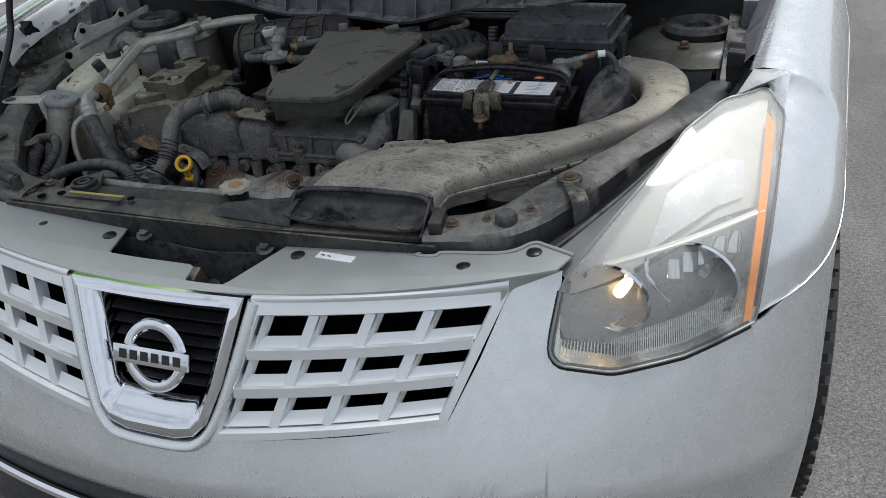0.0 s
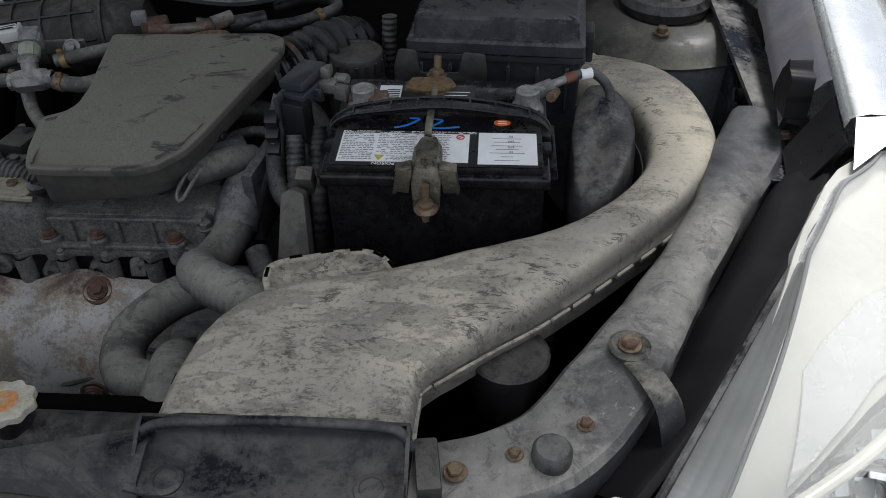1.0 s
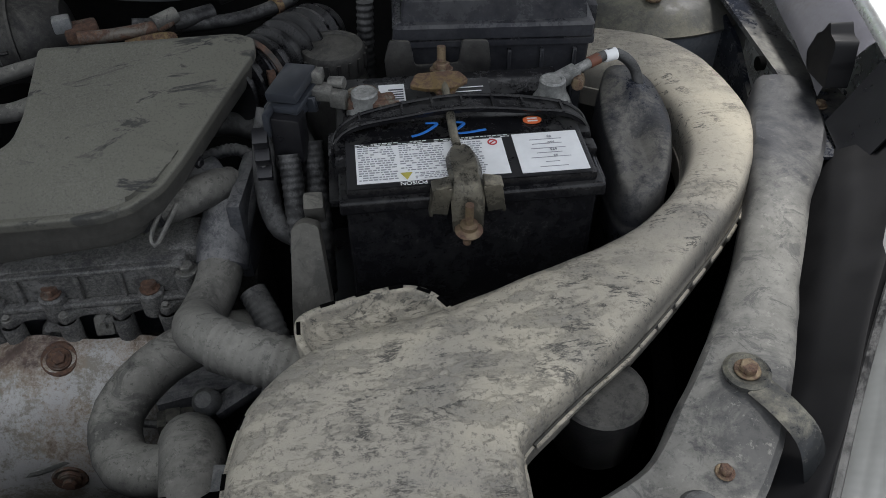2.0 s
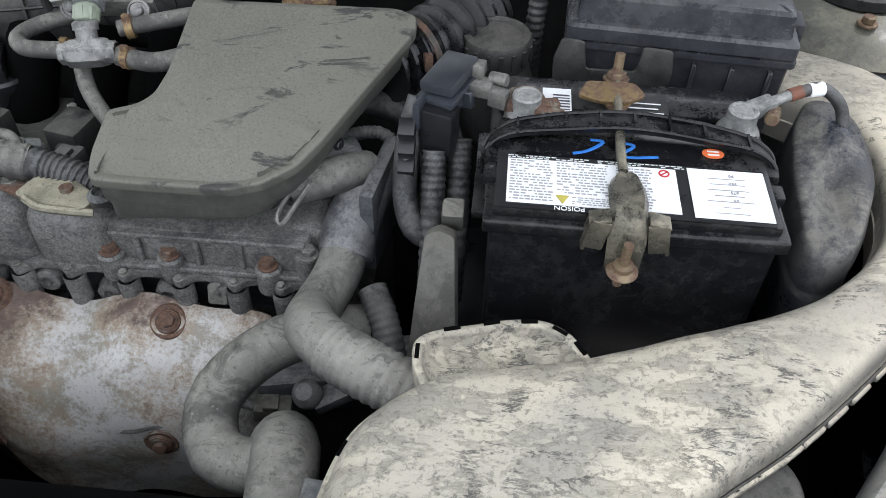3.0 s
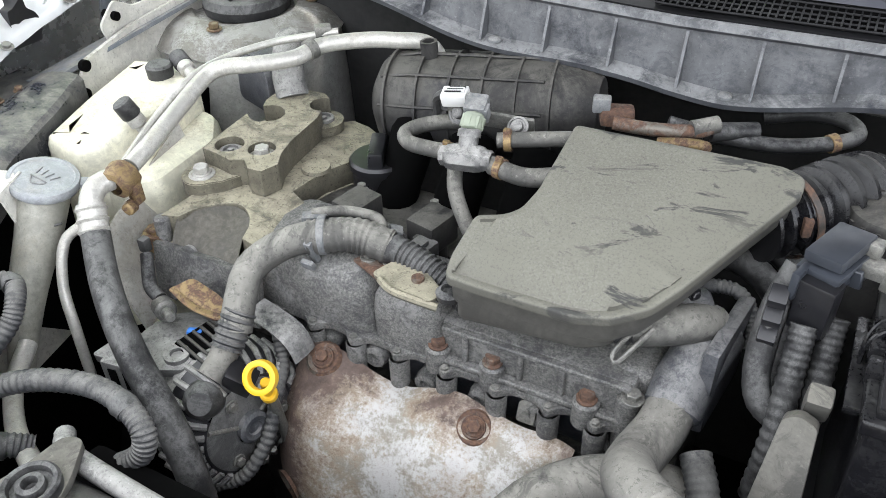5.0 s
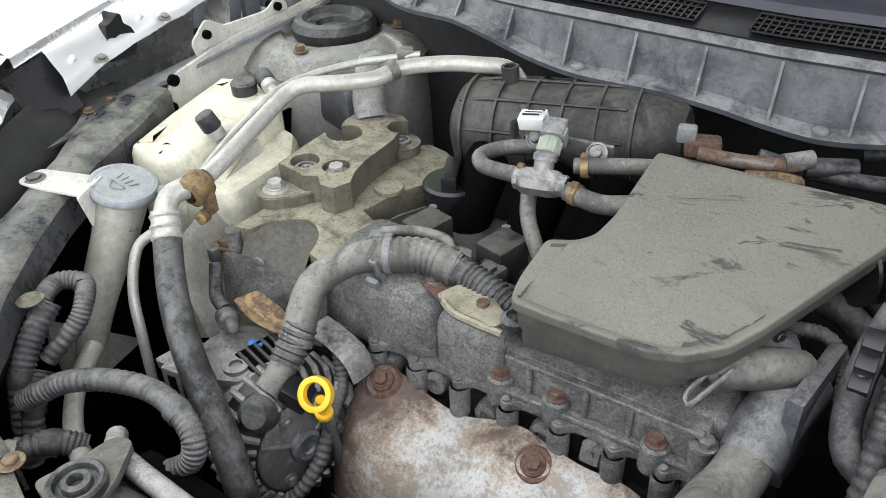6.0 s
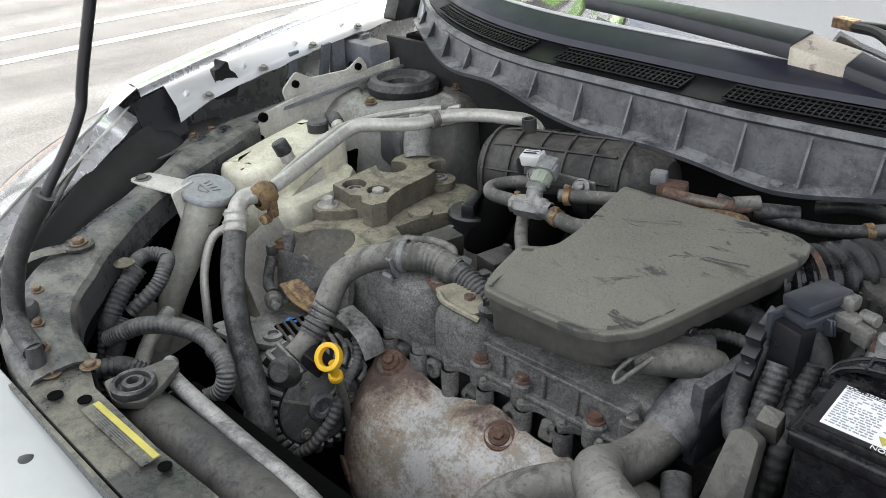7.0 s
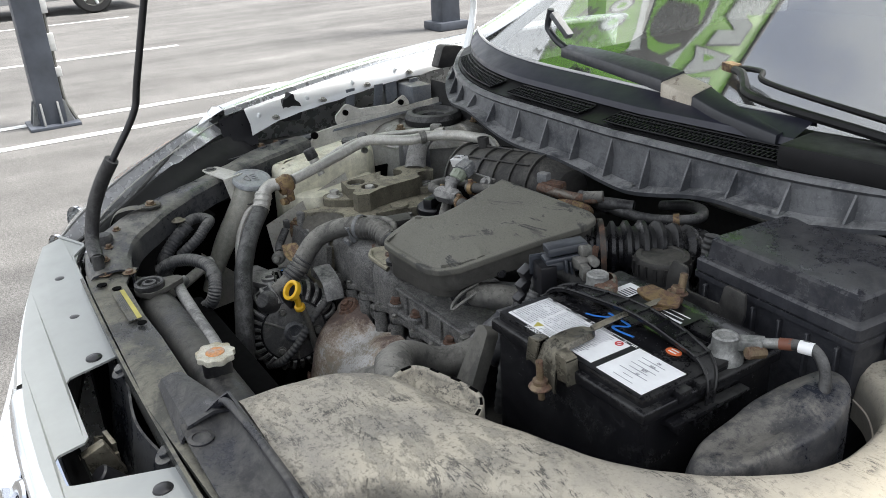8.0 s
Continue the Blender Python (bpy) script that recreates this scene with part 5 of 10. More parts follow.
def rail(s):
    """Upper rail that runs from the radiator support to the apron."""
    line = [(0.335, 0.222, 0.950), (0.40, 0.232, 0.955), (0.452, 0.258, 0.962), (0.506, 0.329, 0.976), (0.560, 0.420, 0.984), (0.612, 0.515, 0.990), (0.655, 0.60, 0.994), (0.685, 0.68, 0.996)]
    w = [0.030, 0.036, 0.037, 0.030, 0.0245, 0.0255, 0.036, 0.028]
    sp = spline([V(s * x, y, z) for x, y, z in line], 0.012)
    rows = []
    for i, p in enumerate(sp):
        d = (sp[min(i + 1, len(sp) - 1)] - sp[max(0, i - 1)]).normalized()
        n_ = d.cross(V(0, 0, 1)).normalized()
        k = i / (len(sp) - 1) * (len(w) - 1)
        ww = lerp(w[int(k)], w[min(int(k) + 1, len(w) - 1)], k % 1)
        rows.append([p - n_ * (ww + 0.002) + V(0, 0, -0.034), p - n_ * ww + V(0, 0, -0.006), p - n_ * (ww - 0.005), p - n_ * ww * 0.4 + V(0, 0, 0.003), p + n_ * ww * 0.4 + V(0, 0, 0.003), p + n_ * (ww - 0.005), p + n_ * ww + V(0, 0, -0.006), p + n_ * ww + V(0, 0, -0.04)])
    b = bmesh.new()
    loft(b, rows, closed=False)
    bmesh.ops.recalc_face_normals(b, faces=list(b.faces))
    bmesh.ops.solidify(b, geom=list(b.faces), thickness=0.003)
    r = part("upper_rail", wobble(b, 0.0012, 0.03), M_RAIL if s > 0 else M_RAILLEFT, car, "dusty grey painted upper rail with a bare dark end")
    for x, y, z, k in ((0.372, 0.222, 0.958, 0.0080), (0.415, 0.238, 0.960, 0.006), (0.468, 0.262, 0.967, 0.006), (0.699, 0.600, 0.9915, 0.0065), (0.701, 0.632, 0.9915, 0.0065), (0.699, 0.528 if s < 0 else 0.57, 0.9905, 0.006)):
        b = bmesh.new()
        hexbolt(b, (s * x, y, z), r=k * 0.75, h=0.006, washer=1.5)
        part("rail_bolt", b, M_RUSTY_BOLT, r, "rusty flange bolt")
    b = bmesh.new()
    lathe(b, [(0.015, -0.002), (0.015, 0.010), (0.012, 0.014), (0.0, 0.015)], (s * 0.442, 0.236, 0.960), n=20)
    part("rubber_plug", b, M_RUBBER, r)
    # strap bracket with its bolt
    b = bmesh.new()
    c = V(s * 0.506, 0.329, 0.981)
    lathe(b, [(0.0, 0.003), (0.010, 0.003), (0.014, 0.005), (0.017, 0.003), (0.017, 0.0)], c, n=24)
    strap = [c + V(s * 0.004, -0.012, 0.001), c + V(s * 0.016, -0.035, 0.0), c + V(s * 0.026, -0.055, -0.010), c + V(s * 0.034, -0.072, -0.05)]
    tube(b, strap, 0.0115, 8, flat=0.16)
    st = part("strap_bracket", b, M_SUPPORT, r, "painted strap bracket")
    b = bmesh.new()
    hexbolt(b, c + V(0, 0, 0.003), r=0.0068, h=0.007, washer=1.4)
    part("strap_bolt", b, M_RUSTY_BOLT, st)


rail(1)
rail(-1)


def support():
    """Upper radiator support with a warning label, holes and its front drop."""
    pts = [(-0.36, 0.190), (-0.30, 0.186), (0.02, 0.180), (0.06, 0.178), (0.36, 0.196), (0.36, 0.245), (0.10, 0.242), (0.03, 0.232), (-0.10, 0.233), (-0.18, 0.231), (-0.29, 0.233), (-0.325, 0.245), (-0.345, 0.262), (-0.375, 0.245)]
    b = bmesh.new()
    plate(b, pts, lambda x, y: 0.945 + 0.004 * noise.noise((x * 12, y * 12, 0)), 0.006)
    patch(b, lambda u, v: V(lerp(-0.36, 0.36, u), 0.186 - 0.006 * math.sin(math.pi * u) + 0.004 * v, lerp(0.944, 0.895, v)), 30, 4, 0.004)
    sup = part("radiator_support", b, M_SUPPORT, car, "dark painted upper radiator support")
    for x, y, rx in ((-0.279, 0.218, 0.009), (-0.148, 0.2215, 0.0085), (-0.305, 0.203, 0.010), (0.022, 0.208, 0.010)):
        b = bmesh.new()
        cyl(b, (x, y, 0.9475), (x, y, 0.9488), rx * 0.7, n=18)
        part("support_hole", b, M_SHADE, sup)
    b = bmesh.new()
    plate(b, [(-0.267, 0.2255), (-0.160, 0.2255), (-0.160, 0.208), (-0.267, 0.208)], lambda x, y: 0.9492, 0.0006)
    lab = part("warning_label", b, M_SUPPORT, sup, "worn dark service label with a yellow stripe")
    b = bmesh.new()
    plate(b, [(-0.265, 0.2190), (-0.161, 0.2190), (-0.161, 0.2248), (-0.265, 0.2248)], lambda x, y: 0.9500, 0.0006)
    part("yellow_stripe", b, M_YLABEL, lab)
    for k in range(4):
        b = bmesh.new()
        box(b, (-0.225 + 0.006 * (k % 2), 0.2168 - 0.0020 * k, 0.9500), (0.070 - 0.008 * k, 0.0006, 0.0004))
        part("print_bar", b, M_CAPGREY, lab)
    for x, y in ((-0.341, 0.215), (-0.325, 0.246)):
        b = bmesh.new()
        hexbolt(b, (x, y, 0.948), r=0.006, h=0.005, washer=1.7)
        part("support_bolt", b, M_RUSTY_BOLT, sup)
    # dark latch panel and grille supports behind the cover's cut-out
    b = bmesh.new()
    patch(b, lambda u, v: V(lerp(-0.16, 0.17, u), 0.176 - 0.03 * v + 0.006 * math.sin(9 * u), lerp(0.905, 0.70, v)), 24, 8, 0.003)
    part("latch_panel", b, M_RAILDARK, sup)
    for x in (-0.10, 0.105):
        b = bmesh.new()
        hexbolt(b, (x, 0.180, 0.915), (0, -0.5, 1), 0.008, 0.008, 1.8)
        part("latch_bolt", b, M_RAILDARK, sup)
    b = bmesh.new()
    box(b, (-0.006, 0.137, 0.84), (0.028, 0.006, 0.11), (0, 8, 10), bevel=0.002)
    box(b, (0.012, 0.133, 0.835), (0.006, 0.02, 0.09), (0, 4, 10), bevel=0.002)
    box(b, (0.02, 0.125, 0.875), (0.015, 0.03, 0.05), (20, 0, 0), bevel=0.003)
    tube(b, [V(-0.03, 0.13, 0.88), V(-0.02, 0.125, 0.85), V(0.0, 0.13, 0.80)], 0.005, 8)
    part("bonnet_latch", b, M_STAIN, sup, "stained steel bonnet latch")
    b = bmesh.new()
    cyl(b, (0.05, 0.115, 0.885), (0.05, 0.135, 0.86), 0.012, n=16, edge=0.002)
    part("latch_sensor", b, M_BLACK, sup)
    # air guides that close the front, near-black in colour for the shade there
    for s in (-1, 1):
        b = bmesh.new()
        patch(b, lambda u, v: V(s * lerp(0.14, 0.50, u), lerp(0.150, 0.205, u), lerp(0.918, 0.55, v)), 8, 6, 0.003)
        part("air_guide", b, M_SHADE, sup)


support()


def radiator():
    rad = thing("radiator", "dusty radiator with a plastic top tank and metal cap", "radiator")
    b = bmesh.new()
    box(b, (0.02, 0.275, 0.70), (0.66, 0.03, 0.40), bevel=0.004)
    part("core", b, M_SHADE, rad)
    b = bmesh.new()
    tube(b, [V(-0.29, 0.268, 0.902), V(-0.24, 0.267, 0.910), V(-0.05, 0.266, 0.915), V(0.10, 0.268, 0.912), V(0.20, 0.268, 0.91)], 0.0255, 16, step=0.02)
    part("top_tank", b, M_PLASTIC, rad, "dusty dark top tank")
    b = bmesh.new()
    cyl(b, (0.012, 0.268, 0.930), (0.012, 0.268, 0.957), 0.017, n=24, edge=0.002)
    neck = part("filler_neck", b, M_PLASTIC, rad)
    b = bmesh.new()
    out = []
    for k in range(90):
        a = 2 * math.pi * k / 90
        r = 0.0225 + 0.0014 * math.cos(9 * a) + 0.0012 * math.cos(2 * a)
        out.append((r * math.cos(a), r * math.sin(a)))
    prism(b, out, 0.007, pose(0.012, 0.268, 0.955), 0.0020, 3)
    part("radiator_cap", b, M_CREAM, neck, "worn pale metal radiator cap with an orange stain")
    b = bmesh.new()
    lathe(b, [(0.0, 0.0012), (0.0105, 0.001), (0.0115, 0.0)], (0.012, 0.268, 0.9618), n=24)
    part("cap_label", b, M_CAPSTAIN, rad)
    b = bmesh.new()
    tube(b, [V(-0.312, 0.318, 0.918), V(-0.284, 0.303, 0.924), V(-0.176, 0.295, 0.925), V(-0.062, 0.288, 0.930), V(-0.01, 0.276, 0.940)], 0.0085, 12)
    part("overflow_pipe", b, M_ALLOY, rad, "grey bypass pipe along the radiator")
    b = bmesh.new()
    prism(b, rounded([(-0.305, 0.246), (-0.268, 0.238), (-0.246, 0.254), (-0.256, 0.280), (-0.276, 0.312), (-0.292, 0.306), (-0.296, 0.275)], 0.008), 0.008, pose(0, 0, 0.932), 0.002)
    mt = part("radiator_mount", b, M_COVER, rad, "dusty rubber-bushed radiator mount")
    b = bmesh.new()
    lathe(b, [(0.021, 0.0), (0.021, 0.009), (0.019, 0.011), (0.016, 0.010), (0.015, 0.005), (0.011, 0.005), (0.010, 0.010), (0.006, 0.011), (0.005, 0.004), (0, 0.004)], (-0.272, 0.261, 0.938), n=32)
    part("mount_bush", b, M_RUBBER, mt, "ringed rubber bush")
    b = bmesh.new()
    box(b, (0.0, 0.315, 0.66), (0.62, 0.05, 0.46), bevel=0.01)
    part("fan_shroud", b, M_SHADE, rad)


radiator()


# ---- cowl and windscreen ----
def cowl_y(x):
    return 0.884 + 1.05 * max(0.0, abs(x) - 0.25) ** 2


def lip_drop(x):
    return 0.036 + 0.026 * min(1.0, max(0.0, (0.36 - abs(x)) / 0.3)) + 0.006 * math.sin(23 * x)


def cowl():
    b = bmesh.new()
    rows = []
    for i in range(121):
        x = lerp(-0.74, 0.74, i / 120)
        y, zt = cowl_y(x), 1.104 + 0.02 * abs(x)
        d = lip_drop(x)
        rows.append([V(x, y - 0.024, zt - d - 0.006), V(x, y - 0.026, zt - d), V(x, y - 0.004, zt - d + 0.004), V(x, y + 0.002, zt - 0.008), V(x, y - 0.004, zt - 0.003), V(x, y - 0.001, zt + 0.003), V(x, y + 0.008, zt + 0.003), V(x, y + 0.011, zt - 0.006)])
    loft(b, rows, closed=False)
    bmesh.ops.recalc_face_normals(b, faces=list(b.faces))
    bmesh.ops.solidify(b, geom=list(b.faces), thickness=0.003)
    c = part("cowl", b, M_COWL, car, "ribbed weathered grey plastic cowl below the windscreen")
    for i in range(19):
        x = lerp(-0.66, 0.66, i / 18) + 0.01
        y, zt, d = cowl_y(x), 1.104 + 0.02 * abs(x), lip_drop(x)
        b = bmesh.new()
        prism(b, [(0.002, 0.0), (-0.022, 0.0), (-0.004, d - 0.010)], 0.003, pose(x, y, zt - d + 0.003, 90, 0, 90))
        part("cowl_rib", b, M_COWL, c)
    for x in (-0.446, -0.194, 0.06, 0.30, 0.52):
        y, zt, d = cowl_y(x), 1.104 + 0.02 * abs(x), lip_drop(x)
        b = bmesh.new()
        lathe(b, [(0.0, 0.004), (0.005, 0.003), (0.0075, 0.001), (0.0075, -0.002)], (x, y - 0.014, zt - d + 0.004), n=18)
        part("cowl_clip", b, M_CAPGREY, c)
    # black upper tray with three mesh vents
    b = bmesh.new()
    patch(b, lambda u, v: V(lerp(-0.74, 0.74, u), lerp(cowl_y(lerp(-0.74, 0.74, u)) + 0.010, cowl_y(lerp(-0.74, 0.74, u)) * 0.72 + 0.352, v), 1.108 + 0.02 * abs(lerp(-0.74, 0.74, u)) + 0.024 * v ** 1.5), 60, 6, 0.003)
    part("cowl_tray", b, M_SHROUD, c, "black wiper tray")

    def ledge(x, k, h):
        return V(x, lerp(cowl_y(x) + 0.010, cowl_y(x) * 0.72 + 0.352, k), 1.112 + 0.02 * abs(x) + 0.024 * k ** 1.5 + h)

    b = bmesh.new()
    loft(b, [[ledge(lerp(-0.70, 0.26, i / 60), k, h) for k, h in ((0.52, 0.0), (0.55, 0.008), (0.90, 0.011), (1.0, 0.010), (1.02, 0.0))] for i in range(61)], closed=False)
    part("cowl_ledge", b, M_LEDGE, c, "smooth dark blue-black ledge below the glass")
    # white tube painted in as the highlight along the ledge's rear edge
    b = bmesh.new()
    tube(b, [ledge(lerp(-0.70, 0.26, i / 30), 1.0, 0.0112) for i in range(31)], 0.0026, 6, step=0.02)
    part("ledge_glint", b, M_WHITE, c, "white line for the glint on the ledge's edge")
    for x0, x1 in ((-0.58, -0.325), (-0.27, -0.085), (-0.03, 0.27)):
        b = bmesh.new()

        def tray(x, k):
            return V(x, lerp(cowl_y(x) + 0.010, cowl_y(x) * 0.72 + 0.352, k), 1.1120 + 0.02 * abs(x) + 0.024 * k ** 1.5)

        n = int((x1 - x0) / 0.0072)
        for i in range(n + 1):
            x = lerp(x0, x1, i / n)
            p, q = tray(x, 0.08), tray(x, 0.46)
            box(b, (p + q) / 2, (0.0018, (q - p).length, 0.002), (8, 0, 0))
        for j in range(5):
            k = lerp(0.08, 0.46, j / 4)
            tube(b, [tray(lerp(x0, x1, i / 8), k) for i in range(9)], 0.0014, 5, step=0.03)
        v = part("vent_mesh", b, M_SHROUD, c, "fine black mesh vent")
        b = bmesh.new()
        patch(b, lambda u, w: tray(lerp(x0, x1, u), lerp(0.08, 0.46, w)) - V(0, 0, 0.0008), 12, 3)
        part("vent_void", b, M_SHADE, v)
    # end cap beside the wiper pivot
    b = bmesh.new()
    box(b, (0.40, 0.945, 1.128), (0.26, 0.08, 0.03), (0, 0, 6), bevel=0.008)
    part("cowl_cap", b, M_SHROUD, c, "black cowl end cap")
    # windscreen: glass, interior behind coloured near-black for its shade
    def screen(u, v, off=0.0):
        x = lerp(-0.66, 0.66, u) * (1 - 0.10 * v)
        y0 = 1.0422 + 0.16 * x * x
        return V(x, y0 + 0.80 * v, 1.108 + 0.02 * x * x + 0.46 * v - 0.06 * v * v - off)

    b = bmesh.new()
    patch(b, lambda u, v: screen(u, lerp(-0.09, 1.0, v)), 60, 24, 0.004)
    g = part("windscreen", b, M_GLASS, car, "reflective windscreen glass")
    g.visible_shadow = False
    b = bmesh.new()
    patch(b, lambda u, v: screen(u, lerp(-0.09, 0.04, v), 0.006), 30, 2, 0.002)
    patch(b, lambda u, v: screen(0.0 + 0.035 * u, v, 0.006), 2, 10, 0.002)
    part("frit_band", b, M_BLACK, g, "black border of the windscreen")
    b = bmesh.new()
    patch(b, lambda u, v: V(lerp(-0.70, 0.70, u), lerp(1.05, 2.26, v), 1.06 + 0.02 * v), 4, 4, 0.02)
    part("dashboard", b, plain("dash_mat", (0.006, 0.006, 0.007), 0.9, spec=0.05), car, "near-black dashboard, coloured for the shade inside")
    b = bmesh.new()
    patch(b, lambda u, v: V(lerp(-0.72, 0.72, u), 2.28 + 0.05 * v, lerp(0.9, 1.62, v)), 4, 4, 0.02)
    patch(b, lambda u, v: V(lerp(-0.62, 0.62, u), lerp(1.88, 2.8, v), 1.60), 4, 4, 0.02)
    part("cabin", b, plain("cabin_mat", (0.02, 0.02, 0.021), 0.9), car, "cabin wall and roof, coloured near-black for dim light")
    b = bmesh.new()
    rows = []
    for y, k in ((1.76, 0.0), (1.90, 0.8), (2.1, 1.0), (2.8, 1.03), (3.5, 0.98), (4.05, 0.80), (4.25, 0.45), (4.30, 0.30)):
        zr = lerp(1.12, 1.64, k) if y > 1.8 else 1.46
        half = [(0.84, 0.32), (0.885, 0.55), (0.895, 0.80), (0.875, 1.02), (0.80, min(1.06, zr)), (0.66, lerp(1.04, zr, 0.86)), (0.56, lerp(1.04, zr, 0.97)), (0.30, zr)]
        rows.append([V(x, y, z) for x, z in half] + [V(-x, y, z) for x, z in half[::-1]])
    loft(b, rows, closed=False)
    part("body_shell", b, M_SILVER, car, "silver body sides and roof")
    for s in (-1, 1):
        b = bmesh.new()
        patch(b, lambda u, v: V(s * (lerp(0.812, 0.69, v)), lerp(1.85 + 0.2 * v, 3.6 - 0.2 * v, u), lerp(1.08, 1.50, v)), 10, 4, 0.006)
        part("side_window", b, M_BLACK, car, "dark side window")
    b = bmesh.new()
    patch(b, lambda u, v: V(lerp(-0.87, 0.87, u), 4.30, lerp(0.32, 1.24, v)), 4, 4, 0.01)
    part("tailgate", b, M_SILVER, car)
    # pillar and screen edge
    for s in (-1, 1):
        b = bmesh.new()
        tube(b, [V(s * 0.735, 1.13, 1.118), V(s * 0.70, 1.30, 1.20), V(s * 0.64, 1.75, 1.43), V(s * 0.60, 2.0, 1.56)], 0.028, 12, flat=0.7)
        part("pillar", b, M_SILVER, car, "silver windscreen pillar")
        b = bmesh.new()
        prism(b, rounded([(0, 0), (0.10, 0.0), (0.08, 0.04), (0.02, 0.05)], 0.01), 0.03, pose(s * 0.735 - 0.015, 1.04, 1.08, 90, 0, 90), 0.006)
        part("pillar_foot", b, M_PLASTIC, car)
    return screen, g


SCREEN, glass = cowl()


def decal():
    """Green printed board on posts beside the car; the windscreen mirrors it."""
    # print laid out to fit the camera's view at 8 s, via the glass
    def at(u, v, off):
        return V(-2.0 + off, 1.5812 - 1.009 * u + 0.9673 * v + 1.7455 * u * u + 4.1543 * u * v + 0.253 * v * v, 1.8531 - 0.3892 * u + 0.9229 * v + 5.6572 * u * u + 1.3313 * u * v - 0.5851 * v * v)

    d = thing("printed_sign", "bright green printed board with white and black shapes on two posts", "sign")
    b = bmesh.new()
    box(b, (-2.017, 2.5, 2.935), (0.03, 3.0, 1.47), bevel=0.003)
    part("board", b, M_GREEN, d)
    b = bmesh.new()
    box(b, (-2.015, 2.5, 3.685), (0.05, 3.04, 0.03), bevel=0.004)
    part("top_rail", b, M_SIGNBLACK, d)
    for y in (2.75, 3.85):
        b = bmesh.new()
        box(b, (-2.065, y, 1.8), (0.06, 0.06, 3.6), bevel=0.004)
        part("post", b, M_STEEL, d, "grey steel post")

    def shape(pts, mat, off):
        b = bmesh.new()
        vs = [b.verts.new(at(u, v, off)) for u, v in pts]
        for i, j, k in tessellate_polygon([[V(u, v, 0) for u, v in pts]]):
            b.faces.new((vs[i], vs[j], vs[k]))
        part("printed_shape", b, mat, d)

    def disc(cu, cv, ru, rv, mat, off):
        shape([(cu + ru * math.cos(2 * math.pi * k / 28), cv + rv * math.sin(2 * math.pi * k / 28)) for k in range(28)], mat, off)

    def zig(cu, cv, w, h, mat, off):
        shape([(cu - w, cv - h), (cu - w * 0.45, cv - h), (cu - w * 0.45, cv + h * 0.2), (cu, cv - h * 0.5), (cu + w * 0.45, cv + h * 0.2), (cu + w * 0.45, cv - h), (cu + w, cv - h), (cu + w, cv + h), (cu + w * 0.5, cv + h), (cu, cv + h * 0.2), (cu - w * 0.5, cv + h), (cu - w, cv + h)], mat, off)

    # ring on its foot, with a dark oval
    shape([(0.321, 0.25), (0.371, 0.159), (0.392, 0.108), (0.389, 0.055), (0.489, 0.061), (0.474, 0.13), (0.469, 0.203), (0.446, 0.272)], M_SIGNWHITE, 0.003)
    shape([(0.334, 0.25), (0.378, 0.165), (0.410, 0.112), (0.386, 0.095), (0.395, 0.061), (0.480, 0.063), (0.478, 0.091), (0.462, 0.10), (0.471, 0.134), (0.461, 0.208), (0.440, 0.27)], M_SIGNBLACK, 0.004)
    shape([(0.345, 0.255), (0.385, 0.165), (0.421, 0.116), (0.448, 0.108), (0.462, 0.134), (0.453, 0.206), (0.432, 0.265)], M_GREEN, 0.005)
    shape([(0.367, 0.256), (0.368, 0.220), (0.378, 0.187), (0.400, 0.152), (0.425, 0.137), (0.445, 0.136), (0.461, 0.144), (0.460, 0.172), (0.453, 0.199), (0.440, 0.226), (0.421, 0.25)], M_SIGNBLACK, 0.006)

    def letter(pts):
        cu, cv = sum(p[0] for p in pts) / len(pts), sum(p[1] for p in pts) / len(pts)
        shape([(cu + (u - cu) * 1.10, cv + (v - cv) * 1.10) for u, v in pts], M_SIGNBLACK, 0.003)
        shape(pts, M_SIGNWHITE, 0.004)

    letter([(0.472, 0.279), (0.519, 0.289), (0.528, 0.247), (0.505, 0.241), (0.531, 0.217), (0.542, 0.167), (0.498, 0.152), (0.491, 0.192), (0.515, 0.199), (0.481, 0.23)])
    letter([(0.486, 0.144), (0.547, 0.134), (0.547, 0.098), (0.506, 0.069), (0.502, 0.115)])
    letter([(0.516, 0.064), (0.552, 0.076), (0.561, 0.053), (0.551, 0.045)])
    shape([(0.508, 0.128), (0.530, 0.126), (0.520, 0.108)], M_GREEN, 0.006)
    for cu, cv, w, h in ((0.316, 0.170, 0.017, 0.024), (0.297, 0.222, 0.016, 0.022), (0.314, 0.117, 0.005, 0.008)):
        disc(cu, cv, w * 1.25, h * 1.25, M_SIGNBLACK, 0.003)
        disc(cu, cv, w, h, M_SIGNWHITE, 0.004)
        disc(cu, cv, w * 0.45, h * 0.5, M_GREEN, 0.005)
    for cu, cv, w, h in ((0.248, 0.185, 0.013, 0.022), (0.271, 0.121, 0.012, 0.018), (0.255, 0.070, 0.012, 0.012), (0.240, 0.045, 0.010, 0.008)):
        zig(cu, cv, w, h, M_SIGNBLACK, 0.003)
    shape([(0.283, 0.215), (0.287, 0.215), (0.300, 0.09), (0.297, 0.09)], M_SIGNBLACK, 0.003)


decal()


